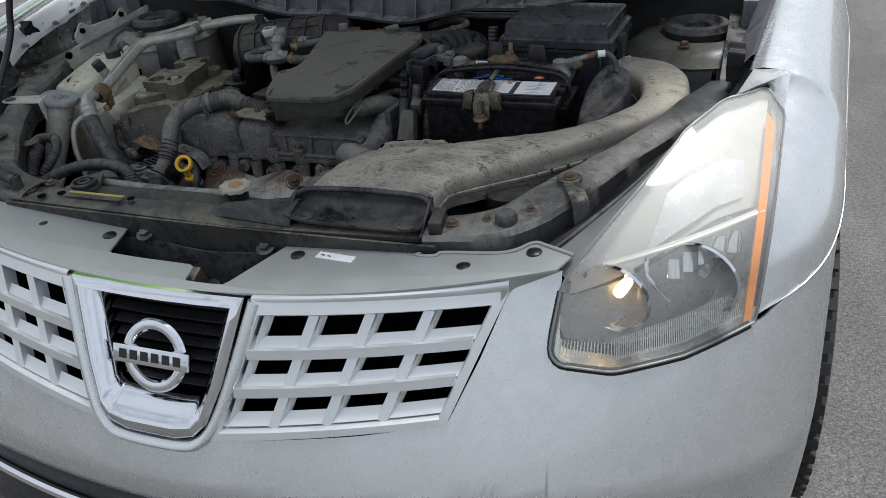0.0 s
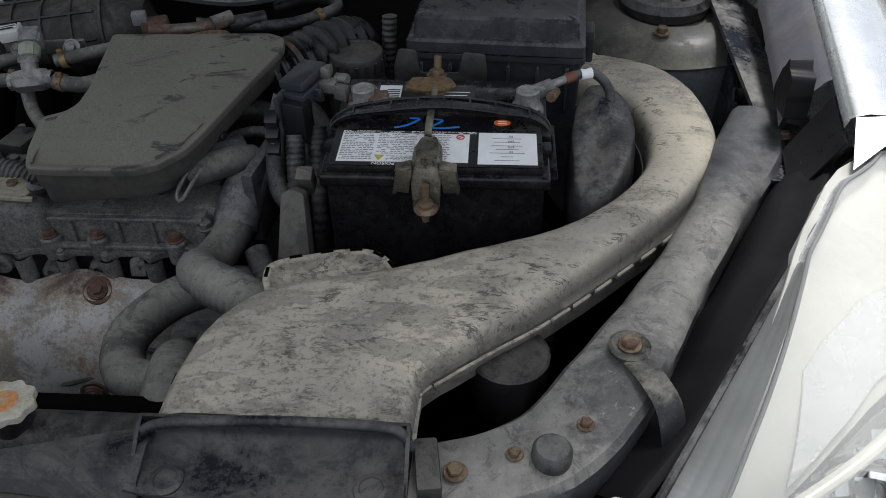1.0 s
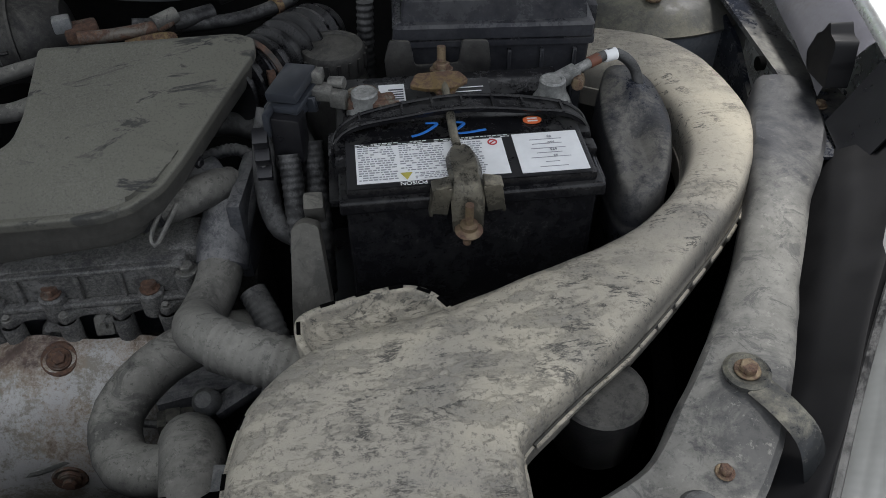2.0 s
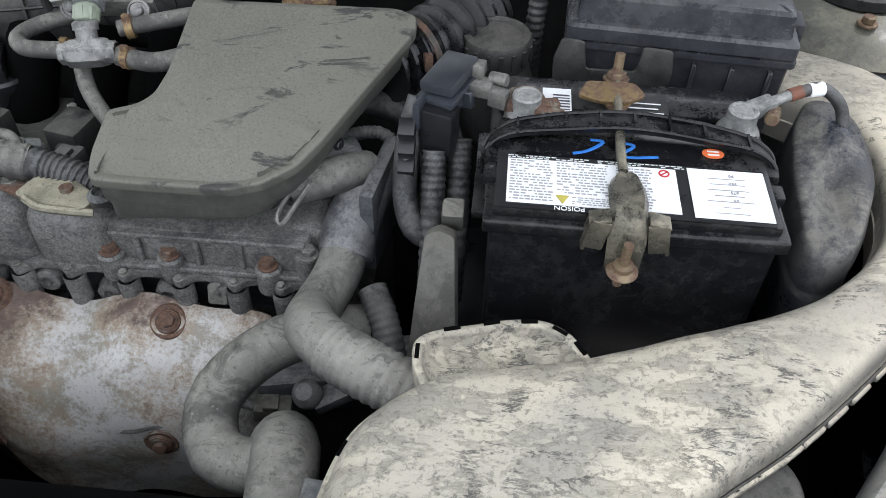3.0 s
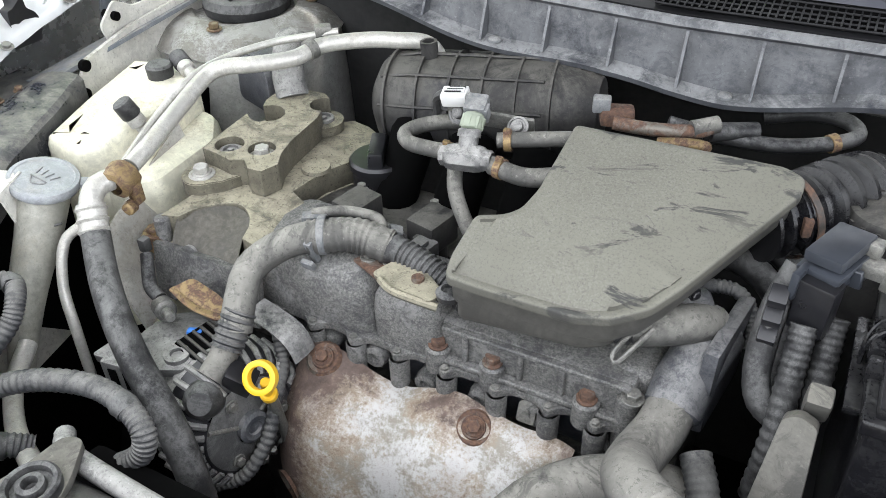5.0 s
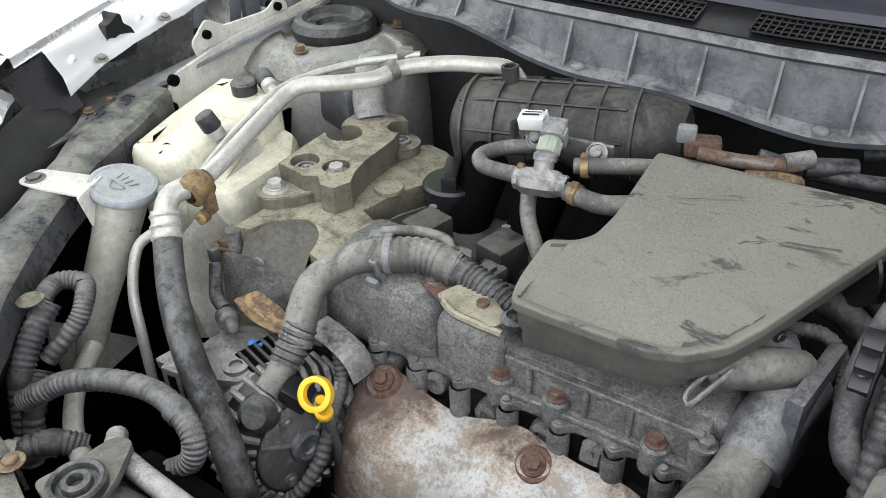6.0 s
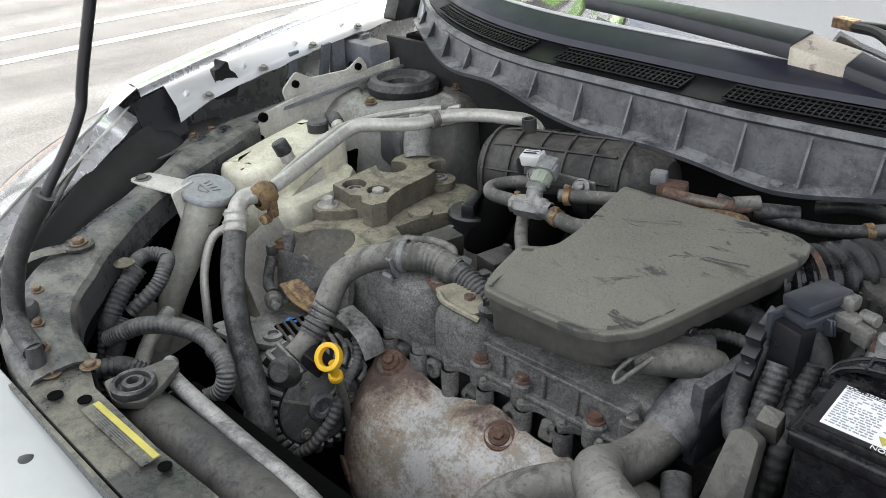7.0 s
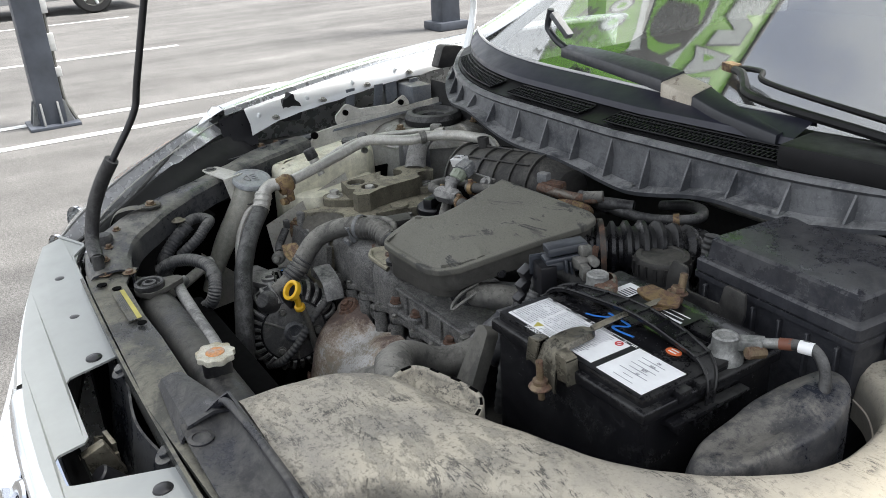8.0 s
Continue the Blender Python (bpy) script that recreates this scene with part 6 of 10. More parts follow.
def wipers():
    w = thing("wiper", "black wiper arm with a worn pale sleeve, on the screen", "wiper", "wipers")
    def channel(pts, widths, h):
        b = bmesh.new()
        sp = spline(pts, 0.02)
        rows = []
        for i, p in enumerate(sp):
            t = i / (len(sp) - 1) * (len(widths) - 1)
            k = min(int(t), len(widths) - 2)
            w_ = lerp(widths[k], widths[k + 1], t - k)
            d = (sp[min(i + 1, len(sp) - 1)] - sp[max(0, i - 1)]).normalized()
            n_ = d.cross(V(0, 0, 1)).normalized()
            n_ = (n_ * 0.97 + V(0, 0, -0.25 * (1 if n_.y < 0 else -1))).normalized()
            up = V(0, 0, 1)
            rows.append([p - n_ * w_ - up * h, p - n_ * w_ - up * 0.002, p - n_ * (w_ - 0.002), p + n_ * (w_ - 0.002), p + n_ * w_ - up * 0.002, p + n_ * w_ - up * h])
        loft(b, rows)
        return b

    part("arm_root", channel([V(0.240, 0.945, 1.138), V(0.15, 0.962, 1.150), V(0.075, 0.988, 1.160)], [0.006, 0.014, 0.018], 0.018), M_WIPER, w)
    part("worn_sleeve", wobble(channel([V(0.078, 0.987, 1.161), V(0.012, 0.997, 1.169)], [0.0185, 0.0205], 0.022), 0.001, 0.01), rust("bare_sleeve", (0.62, 0.56, 0.46), 0.12, 0.1, 40), w, "bare weathered arm sleeve")
    part("arm_channel", channel([V(0.014, 0.997, 1.172), V(-0.10, 1.025, 1.173), V(-0.223, 1.055, 1.172), V(-0.345, 1.096, 1.164)], [0.020, 0.0185, 0.015, 0.009], 0.018), M_WIPER, w)
    b = bmesh.new()
    tube(b, [V(-0.343, 1.095, 1.160), V(-0.372, 1.098, 1.170), V(-0.394, 1.100, 1.184), V(-0.402, 1.100, 1.196), V(-0.393, 1.100, 1.227)], 0.0065, 8)
    part("hook", b, M_WIPER, w)
    b = bmesh.new()
    box(b, (-0.363, 1.101, 1.200), (0.012, 0.016, 0.062), (0, -52, 0), bevel=0.003)
    part("blade_holder", b, M_COWL, w, "grey blade holder")
    w2 = thing("wiper", "thin black wiper rod, a rod for its reflection, rusty hook end", "wiper", "wipers")
    # this rod is solid geometry for the spring rod's dark mirror image
    b = bmesh.new()
    tube(b, [V(0.03, 1.112, 1.166), V(0.07, 1.080, 1.170), V(0.10, 1.050, 1.165), V(0.130, 1.018, 1.160), V(0.19, 0.995, 1.158), V(0.36, 0.972, 1.150), V(0.50, 0.96, 1.14)], 0.0065, 8)
    part("arm", b, M_SHROUD, w2)
    b = bmesh.new()
    tube(b, [V(0.03, 1.118, 1.168), V(0.09, 1.10, 1.172), V(0.13, 1.06, 1.168), V(0.30, 1.02, 1.160), V(0.50, 0.99, 1.15)], 0.0042, 8)
    part("spring_rod", b, M_SHROUD, w2)
    b = bmesh.new()
    box(b, (0.022, 1.116, 1.168), (0.030, 0.018, 0.014), (0, 0, -20), bevel=0.003)
    part("hook", b, M_CLAMP, w2, "rusty hook end")


wipers()

# ---- battery ----
BX0, BX1, BY0, BY1 = 0.227, 0.449, 0.507, 0.690


def battery():
    bat = thing("battery", "black car battery with white labels and a rusty hold-down clamp", "battery")
    bat.location = (0, 0, 0.007)
    cx, cy = (BX0 + BX1) / 2, (BY0 + BY1) / 2
    w, d = BX1 - BX0, BY1 - BY0
    b = bmesh.new()
    box(b, (cx, cy, 0.908), (w - 0.010, d - 0.010, 0.19), bevel=0.006, seg=3)
    part("case", b, M_BATTERY, bat, "plain black battery case")
    b = bmesh.new()
    box(b, (cx, cy, 1.0035), (w, d, 0.013), bevel=0.003, seg=3)
    box(b, (cx, cy - 0.030, 1.0135), (w - 0.014, d - 0.072, 0.010), bevel=0.003)
    box(b, (cx, BY1 - 0.024, 1.0125), (w - 0.012, 0.044, 0.008), bevel=0.003)
    for x in (BX0 + 0.004, BX1 - 0.004):
        for y in (BY0 + 0.05, BY0 + 0.075):
            box(b, (x, y, 1.010), (0.012, 0.016, 0.012), bevel=0.002)
    part("lid", b, M_BATTERY, bat, "black battery lid")
    # ribbed side ledges below the lid, where the handle hooks on
    for sx, x in ((-1, BX0), (1, BX1)):
        b = bmesh.new()
        box(b, (x + sx * 0.003, BY0 + 0.078, 0.990), (0.012, 0.100, 0.005), bevel=0.0015)
        for k in range(5):
            box(b, (x + sx * 0.003, BY0 + 0.036 + 0.021 * k, 0.984), (0.011, 0.003, 0.010), bevel=0.0008, seg=1)
        part("side_ledge", b, M_BATTERY, bat)
    zt = 1.0190
    # carrying handle: an arched strap, turned up on edge, with cross ribs
    b = bmesh.new()
    arc = [V(BX0 - 0.004, 0.584, 0.978), V(BX0 - 0.003, 0.588, 1.006), V(BX0 + 0.008, 0.595, 1.0195), V(BX0 + 0.035, 0.604, 1.0235), V(cx, 0.613, 1.0265), V(BX1 - 0.035, 0.604, 1.0235), V(BX1 - 0.008, 0.595, 1.0195), V(BX1 + 0.003, 0.588, 1.006), V(BX1 + 0.004, 0.584, 0.978)]
    sp = spline(arc, 0.006)
    rows = []
    for i_, p in enumerate(sp):
        e_ = min(i_, len(sp) - 1 - i_) / len(sp) * 2
        w_ = lerp(0.004, 0.011, min(1.0, e_ * 1.6))
        rows.append([p + V(0, -w_, 0), p + V(0, -w_, 0.0035), p + V(0, w_, 0.0035), p + V(0, w_, 0)])
    loft(b, rows)
    part("handle", b, M_BATTERY, bat, "black strap handle")
    for k_ in (-1, 1):
        b = bmesh.new()
        tube(b, [p + V(0, k_ * lerp(0.003, 0.0105, min(1.0, min(i_, len(sp) - 1 - i_) / len(sp) * 3.2)), 0.0045) for i_, p in enumerate(sp)], 0.0016, 6)
        part("handle_edge", b, M_BATTERY, bat)
    for k in range(7):
        p = sp[int(len(sp) * (0.23 + 0.09 * k))]
        b = bmesh.new()
        box(b, p + V(0, 0, 0.0045), (0.0022, 0.020, 0.003))
        part("handle_rib", b, M_BATTERY, bat)

    def label(name, x0, x1, y0, y1, mat, text, z=zt):
        b = bmesh.new()
        box(b, ((x0 + x1) / 2, (y0 + y1) / 2, z), (x1 - x0, y1 - y0, 0.0006))
        return part(name, b, mat, bat, text)

    def lines(par, x0, x1, y0, y1, rows_, mat, fill, seed, z=zt):
        rng = random.Random(seed)
        b = bmesh.new()
        for r in range(rows_):
            y = lerp(y0, y1, (r + 0.5) / rows_)
            x = x0
            while x < x1 - 0.002:
                l = rng.uniform(0.0016, 0.006) * fill
                l = min(l, x1 - x)
                if rng.random() < 0.85:
                    box(b, (x + l / 2, y, z + 0.0006), (l, (y1 - y0) / rows_ * 0.36, 0.0003))
                x += l + 0.0010
        part("small_print", b, mat, par)

    y0, y1 = BY0 + 0.012, BY0 + 0.062
    black = label("warning_label", BX0 + 0.008, BX1 - 0.012, BY0 + 0.0065, BY0 + 0.068, M_BLACK, "black warning label with small print")
    lines(black, BX0 + 0.016, BX0 + 0.150, y1 + 0.0005, y1 + 0.0048, 2, M_LABEL, 0.8, 3, zt + 0.0004)
    lab = label("white_label", BX0 + 0.016, BX0 + 0.143, y0, y1, M_LABEL, "white printed warning label", zt + 0.0008)
    lines(lab, BX0 + 0.018, BX0 + 0.050, y0 + 0.002, y1 - 0.001, 15, M_GREYINK, 0.8, 1, zt + 0.0008)
    lines(lab, BX0 + 0.053, BX0 + 0.092, y0 + 0.012, y1 - 0.001, 12, M_GREYINK, 0.8, 2, zt + 0.0008)
    lines(lab, BX0 + 0.098, BX0 + 0.125, y0 + 0.002, y1 - 0.002, 15, M_GREYINK, 0.7, 4, zt + 0.0008)
    lines(lab, BX0 + 0.064, BX0 + 0.092, y0 + 0.001, y0 + 0.010, 4, M_GREYINK, 0.8, 14, zt + 0.0008)
    b = bmesh.new()
    prism(b, [(-0.005, 0.004), (0.005, 0.004), (0.0, -0.005)], 0.0005, pose(BX0 + 0.057, y0 + 0.006, zt + 0.0013))
    part("hazard_triangle", b, M_YLABEL, lab, "yellow hazard triangle")
    b = bmesh.new()
    lathe(b, [(0.0042, 0), (0.0042, 0.0005), (0.0030, 0.0005), (0.0030, 0)], (BX0 + 0.134, y1 - 0.006, zt + 0.0012), n=20)
    box(b, (BX0 + 0.134, y1 - 0.006, zt + 0.0015), (0.008, 0.001, 0.0004), (0, 0, 40))
    part("prohibition_mark", b, M_RED, lab)
    wl = label("white_data_label", BX0 + 0.152, BX0 + 0.209, y0 - 0.002, y1 + 0.003, M_LABEL, "white data label", zt + 0.0010)
    for r, wdt in enumerate((0.024, 0.012, 0.034, 0.022, 0.030, 0.026, 0.028)):
        b = bmesh.new()
        box(b, (BX0 + 0.180, y0 + 0.004 + 0.0064 * r, zt + 0.0016), (wdt, 0.0005, 0.0003))
        part("print_bar", b, M_GREYINK, wl)
    for txt, y_ in (("90", y1 - 0.004), ("550", y1 - 0.013), ("675", y1 - 0.023), ("35", y1 - 0.032)):
        t = text_mesh(txt, 0.0042)
        t.transform(pose(BX0 + 0.184, y_, zt + 0.0020, 0, 0, 180))
        part("rating_text", t, M_GREYINK, wl)
    t = text_mesh("POISON", 0.0062)
    t.transform(pose(BX0 + 0.062, BY0 + 0.0092, zt + 0.0008, 0, 0, 180))
    part("poison_text", t, M_LABEL, black, "white word POISON")
    bl = label("barcode_label", BX0 + 0.042, BX0 + 0.066, BY1 - 0.060, BY1 - 0.022, M_LABEL, "white barcode sticker")
    for k in range(7):
        b = bmesh.new()
        box(b, (BX0 + 0.0575, BY1 - 0.056 + 0.004 * k, zt + 0.0006), (0.014, 0.0012 if k % 2 else 0.0018, 0.0003))
        part("code_bar", b, M_INK, bl)
    br = label("rear_label", BX0 + 0.100, BX0 + 0.146, BY1 - 0.056, BY1 - 0.020, M_BLACK, "black rear label with white print")
    for r, wdt in enumerate((0.030, 0.024, 0.028)):
        b = bmesh.new()
        box(b, (BX0 + 0.122, BY1 - 0.050 + 0.007 * r, zt + 0.0007), (wdt * 1.3, 0.003 if r == 0 else 0.0014, 0.0003))
        part("print_bar", b, M_LABEL, br)
    b = bmesh.new()
    out = [(0.0085 * math.cos(2 * math.pi * k / 24), 0.006 * math.sin(2 * math.pi * k / 24)) for k in range(24)]
    prism(b, out, 0.0006, pose(BX0 + 0.175, BY0 + 0.086, zt + 0.0002))
    o = part("date_sticker", b, M_ORANGE, bat, "orange oval date sticker")
    for k in range(2):
        b = bmesh.new()
        box(b, (BX0 + 0.175, BY0 + 0.084 + 0.004 * k, zt + 0.001), (0.009, 0.0016, 0.0003))
        part("print_bar", b, M_LABEL, o)
    # hand-drawn blue marks
    for stroke in ([(0.066, 0.074), (0.078, 0.079), (0.090, 0.091), (0.080, 0.093)], [(0.100, 0.092), (0.114, 0.089), (0.104, 0.077), (0.112, 0.074), (0.132, 0.077)]):
        b = bmesh.new()
        tube(b, [V(BX0 + x, BY0 + y, zt + 0.0003) for x, y in stroke], 0.0017, 8, step=0.002, flat=0.2)
        part("marker_stroke", b, M_BLUE, bat, "blue marker stroke")
    # terminals
    for x, name in ((BX1 - 0.021, "negative_terminal"), (BX0 + 0.028, "positive_terminal")):
        b = bmesh.new()
        lathe(b, [(0.0180, -0.006), (0.0175, 0.003), (0.0150, 0.007), (0.0128, 0.010), (0.0122, 0.019), (0.010, 0.021), (0.0, 0.021)], (x, BY1 - 0.058, 1.013), n=24)
        t = part(name, b, M_LEAD, bat, "corroded lead battery post")
        b = bmesh.new()
        lathe(b, [(0.0122, 0), (0.0122, 0.004), (0.0105, 0.0055), (0.0085, 0.0052), (0.0080, 0.0044), (0, 0.0044)], (x, BY1 - 0.058, 1.031), n=24)
        part("post_top", b, M_LEAD, t)
    # hold-down clamp
    hx = BX0 + 0.103
    b = bmesh.new()
    tube(b, [V(hx, 0.672, 1.029), V(hx, 0.655, 1.027), V(hx - 0.001, BY0 + 0.085, 1.026), V(hx - 0.001, BY0 + 0.05, 1.025)], 0.0038, 8, flat=0.7)
    rows = []
    for y, wd, z in ((0.052, 0.007, 1.0265), (0.045, 0.013, 1.028), (0.034, 0.017, 1.029), (0.018, 0.018, 1.029), (0.006, 0.0165, 1.028), (-0.004, 0.018, 1.024), (-0.010, 0.017, 1.012), (-0.012, 0.016, 0.985)):
        rows.append([V(hx + 0.001 + k * wd * 0.8, BY0 + y * 0.92, z - (0.005 if abs(k) > 0.9 else 0.0015 if abs(k) < 0.1 else 0)) for k in (-1, -0.75, -0.5, 0, 0.5, 0.75, 1)])
    patch_rows = bmesh.new()
    loft(patch_rows, rows, closed=False)
    bmesh.ops.solidify(patch_rows, geom=list(patch_rows.faces), thickness=0.003)
    merge(b, patch_rows)
    ear_meshes = []
    for q in (-1, 1):
        ears = bmesh.new()
        ear_meshes.append(ears)
        box(ears, (hx + 0.001 + q * 0.0215, BY0 - 0.008, 1.012), (0.014, 0.003, 0.026), (0, -q * 9, 0), bevel=0.001)
        box(ears, (hx + 0.001 + q * 0.0285, BY0 - 0.002, 1.010), (0.003, 0.015, 0.026), (0, -q * 9, 0), bevel=0.001)
        box(ears, (hx + 0.001 + q * 0.0210, BY0 - 0.002, 1.024), (0.016, 0.014, 0.003), (0, q * 14, 0), bevel=0.001)
    wobble(b, 0.0008, 0.012)
    hd = part("hold_down", b, M_STAIN, bat, "stained steel hold-down clamp")
    for ears in ear_meshes:
        part("clamp_ear", ears, M_STAIN, hd)
    b = bmesh.new()
    lathe(b, [(0.011, 0), (0.012, 0.002), (0.010, 0.004), (0.0075, 0.005), (0.0075, 0.009), (0.0036, 0.010), (0.0036, 0.030), (0, 0.030)], (hx + 0.001, BY0 - 0.016, 0.984), (hx + 0.001, BY0 - 0.020, 1.05), 16)
    cyl(b, (hx, BY0 - 0.014, 0.970), (hx, BY0 - 0.016, 0.987), 0.0036, n=10)
    part("front_rod", b, M_RUSTY_BOLT, hd, "orange rusty J-bolt with nut")
    b = bmesh.new()
    prism(b, rounded([(-0.021, -0.005), (-0.008, -0.009), (0.009, -0.009), (0.021, -0.003), (0.015, 0.006), (-0.015, 0.006)], 0.003), 0.004, pose(hx - 0.005, 0.656, 1.0265, 12, 0, 0) @ Matrix.Diagonal((1.35, 1.5, 1, 1)), 0.001)
    prism(b, [(-0.010, 0), (0.010, 0), (0.0, -0.018)], 0.003, pose(hx, 0.652, 1.0225, 8, 0, 0) @ Matrix.Diagonal((1.4, 1.4, 1, 1)))
    part("rear_saddle", b, M_CLAMP, hd, "rust-stained rear saddle")
    b = bmesh.new()
    cyl(b, (hx, 0.672, 0.99), (hx + 0.001, 0.683, 1.048), 0.0042, n=10)
    hexbolt(b, (hx, 0.675, 1.027), (0, 0.15, 1), 0.0080, 0.008, 1.4)
    part("rear_rod", b, M_RUSTY_BOLT, hd, "orange rusty threaded rod")


battery()


def tray_bracket():
    t = thing("battery_bracket", "dusty black upright battery bracket", "bracket")
    b = bmesh.new()
    prism(b, rounded([(-0.016, -0.10), (0.034, -0.10), (0.022, -0.02), (0.013, 0.062), (0.0, 0.066), (-0.010, 0.060), (-0.013, 0.0)], 0.004), 0.016, pose(0.193, 0.507, 0.925, 66, 0, -6), 0.0015)
    part("upright", b, M_COVER, t)
    b = bmesh.new()
    box(b, (0.204, 0.545, 0.985), (0.018, 0.018, 0.026), (20, 0, 0), bevel=0.004)
    part("clip", b, M_COVER, t)
    b = bmesh.new()
    box(b, (0.336, 0.60, 0.807), (0.26, 0.22, 0.02), bevel=0.006)
    part("tray", b, M_BLACK, t, "black battery tray")
    b = bmesh.new()
    prism(b, rounded([(-0.05, 0), (0.05, 0), (0.055, 0.02), (0.052, 0.044), (0.026, 0.046), (0.022, 0.022), (-0.022, 0.022), (-0.026, 0.048), (-0.046, 0.050), (-0.052, 0.03)], 0.004), 0.004, pose(0.330, 0.716, 0.995, 84, 0, 0), 0.0012)
    part("rear_bracket", b, M_PLASTIC, t, "dusty black forked bracket")


tray_bracket()


# ---- cables at the posts ----
def cables():
    c = thing("positive_cable", "corroded positive clamp with a black fuse holder and looms", "cable")
    b = bmesh.new()
    box(b, (0.191, 0.640, 1.052), (0.030, 0.047, 0.010), (6, -6, -25), bevel=0.0025)
    box(b, (0.191, 0.638, 1.042), (0.034, 0.051, 0.006), (6, -6, -25), bevel=0.002)
    box(b, (0.190, 0.634, 1.034), (0.030, 0.040, 0.010), (6, -6, -25), bevel=0.002)
    fh = part("fuse_holder", b, M_FUSEBOX, c, "black hinged fuse holder")
    for k in range(4):
        b = bmesh.new()
        box(b, (0.206 + 0.001 * k, 0.628 + 0.006 * k, 1.036 - 0.003 * (k % 2)), (0.010, 0.003, 0.016), (6, -6, -18), bevel=0.0008, seg=1)
        part("holder_rib", b, M_FUSEBOX, fh)
    b = bmesh.new()
    box(b, (0.170, 0.616, 1.030), (0.006, 0.020, 0.024), (0, 0, -18), bevel=0.0015)
    part("holder_latch", b, M_FUSEBOX, fh)
    b = bmesh.new()
    box(b, (0.186, 0.614, 1.014), (0.028, 0.020, 0.046), (0, 0, -18), bevel=0.003)
    part("holder_body", b, M_BLACK, c)
    b = bmesh.new()
    box(b, (0.216, 0.642, 1.040), (0.022, 0.016, 0.012), (0, 0, -10), bevel=0.002)
    box(b, (0.232, 0.634, 1.036), (0.016, 0.010, 0.016), (0, 0, -24), bevel=0.002)
    cyl(b, (0.224, 0.650, 1.044), (0.238, 0.644, 1.046), 0.006, n=10, edge=0.001)
    box(b, (0.214, 0.650, 1.052), (0.012, 0.014, 0.012), (0, 0, -10), bevel=0.003)
    part("clamp_plate", b, M_STEEL, c)
    b = bmesh.new()
    lathe(b, [(0.017, 0), (0.018, 0.006), (0.016, 0.012), (0.012, 0.013)], (0.254, 0.639, 1.024), n=18)
    box(b, (0.272, 0.632, 1.030), (0.020, 0.010, 0.014), (0, 0, 10), bevel=0.002)
    cyl(b, (0.262, 0.625, 1.032), (0.285, 0.622, 1.032), 0.005, n=8)
    wobble(b, 0.0012, 0.006)
    part("post_clamp", b, rust("corroded_clamp", (0.30, 0.31, 0.25), 0.55, 0.3, 60), c, "green-white corroded clamp")
    for x, dy in ((0.183, 0.0), (0.203, 0.018)):
        b = bmesh.new()
        tube(b, [V(x, 0.605 + dy, 1.00), V(x + 0.001, 0.585 + dy, 0.97), V(x + 0.002, 0.560 + dy, 0.925), V(x, 0.55 + dy, 0.86)], 0.0105, 14, rib=0.0009, pitch=0.0028)
        part("loom", b, M_RUBBER, c, "ribbed black loom")
    b = bmesh.new()
    tube(b, [V(0.168, 0.635, 1.03), V(0.160, 0.615, 1.0), V(0.160, 0.590, 0.96), V(0.168, 0.575, 0.94), V(0.182, 0.572, 0.93)], 0.011, 12)
    part("cable", b, M_RUBBER, c)
    for k in range(3):
        b = bmesh.new()
        box(b, (0.160, 0.607 - 0.004 * k, 1.018 - 0.016 * k), (0.014, 0.016, 0.013), (30, 0, 0), bevel=0.002)
        part("connector", b, M_BLACK, c)
    n = thing("negative_cable", "black negative cable with a white tag and metal lug", "cable")
    b = bmesh.new()
    x, y = BX1 - 0.021, BY1 - 0.052
    box(b, (x + 0.016, y + 0.008, 1.036), (0.026, 0.015, 0.011), (0, -10, 25), bevel=0.002)
    tube(b, [V(x + 0.02, y + 0.010, 1.038), V(x + 0.036, y + 0.016, 1.042), V(x + 0.044, y + 0.020, 1.044)], 0.0048, 10)
    part("lug", b, M_LEAD, n, "tinned cable lug")
    b = bmesh.new()
    cyl(b, (x + 0.024, y - 0.006, 1.034), (x + 0.030, y + 0.012, 1.032), 0.006, n=8, edge=0.001)
    part("lug_nut", b, M_RUSTY_BOLT, n)
    b = bmesh.new()
    cyl(b, (x + 0.040, y + 0.018, 1.043), (x + 0.050, y + 0.022, 1.045), 0.0056, n=14)
    part("brown_sleeve", b, plain("brown_sleeve", (0.16, 0.06, 0.035), 0.6), n)
    b = bmesh.new()
    tube(b, [V(x + 0.048, y + 0.021, 1.045), V(x + 0.068, y + 0.027, 1.046), V(x + 0.085, y + 0.020, 1.034), V(x + 0.09, y + 0.012, 1.01), V(x + 0.085, y + 0.0, 0.96)], 0.0052, 12)
    part("cable", b, M_RUBBER, n)
    b = bmesh.new()
    tube(b, [V(x + 0.056, y + 0.0235, 1.0455), V(x + 0.068, y + 0.027, 1.046)], 0.0060, 14)
    part("white_tag", b, M_LABEL, n, "white wrap tag")


cables()


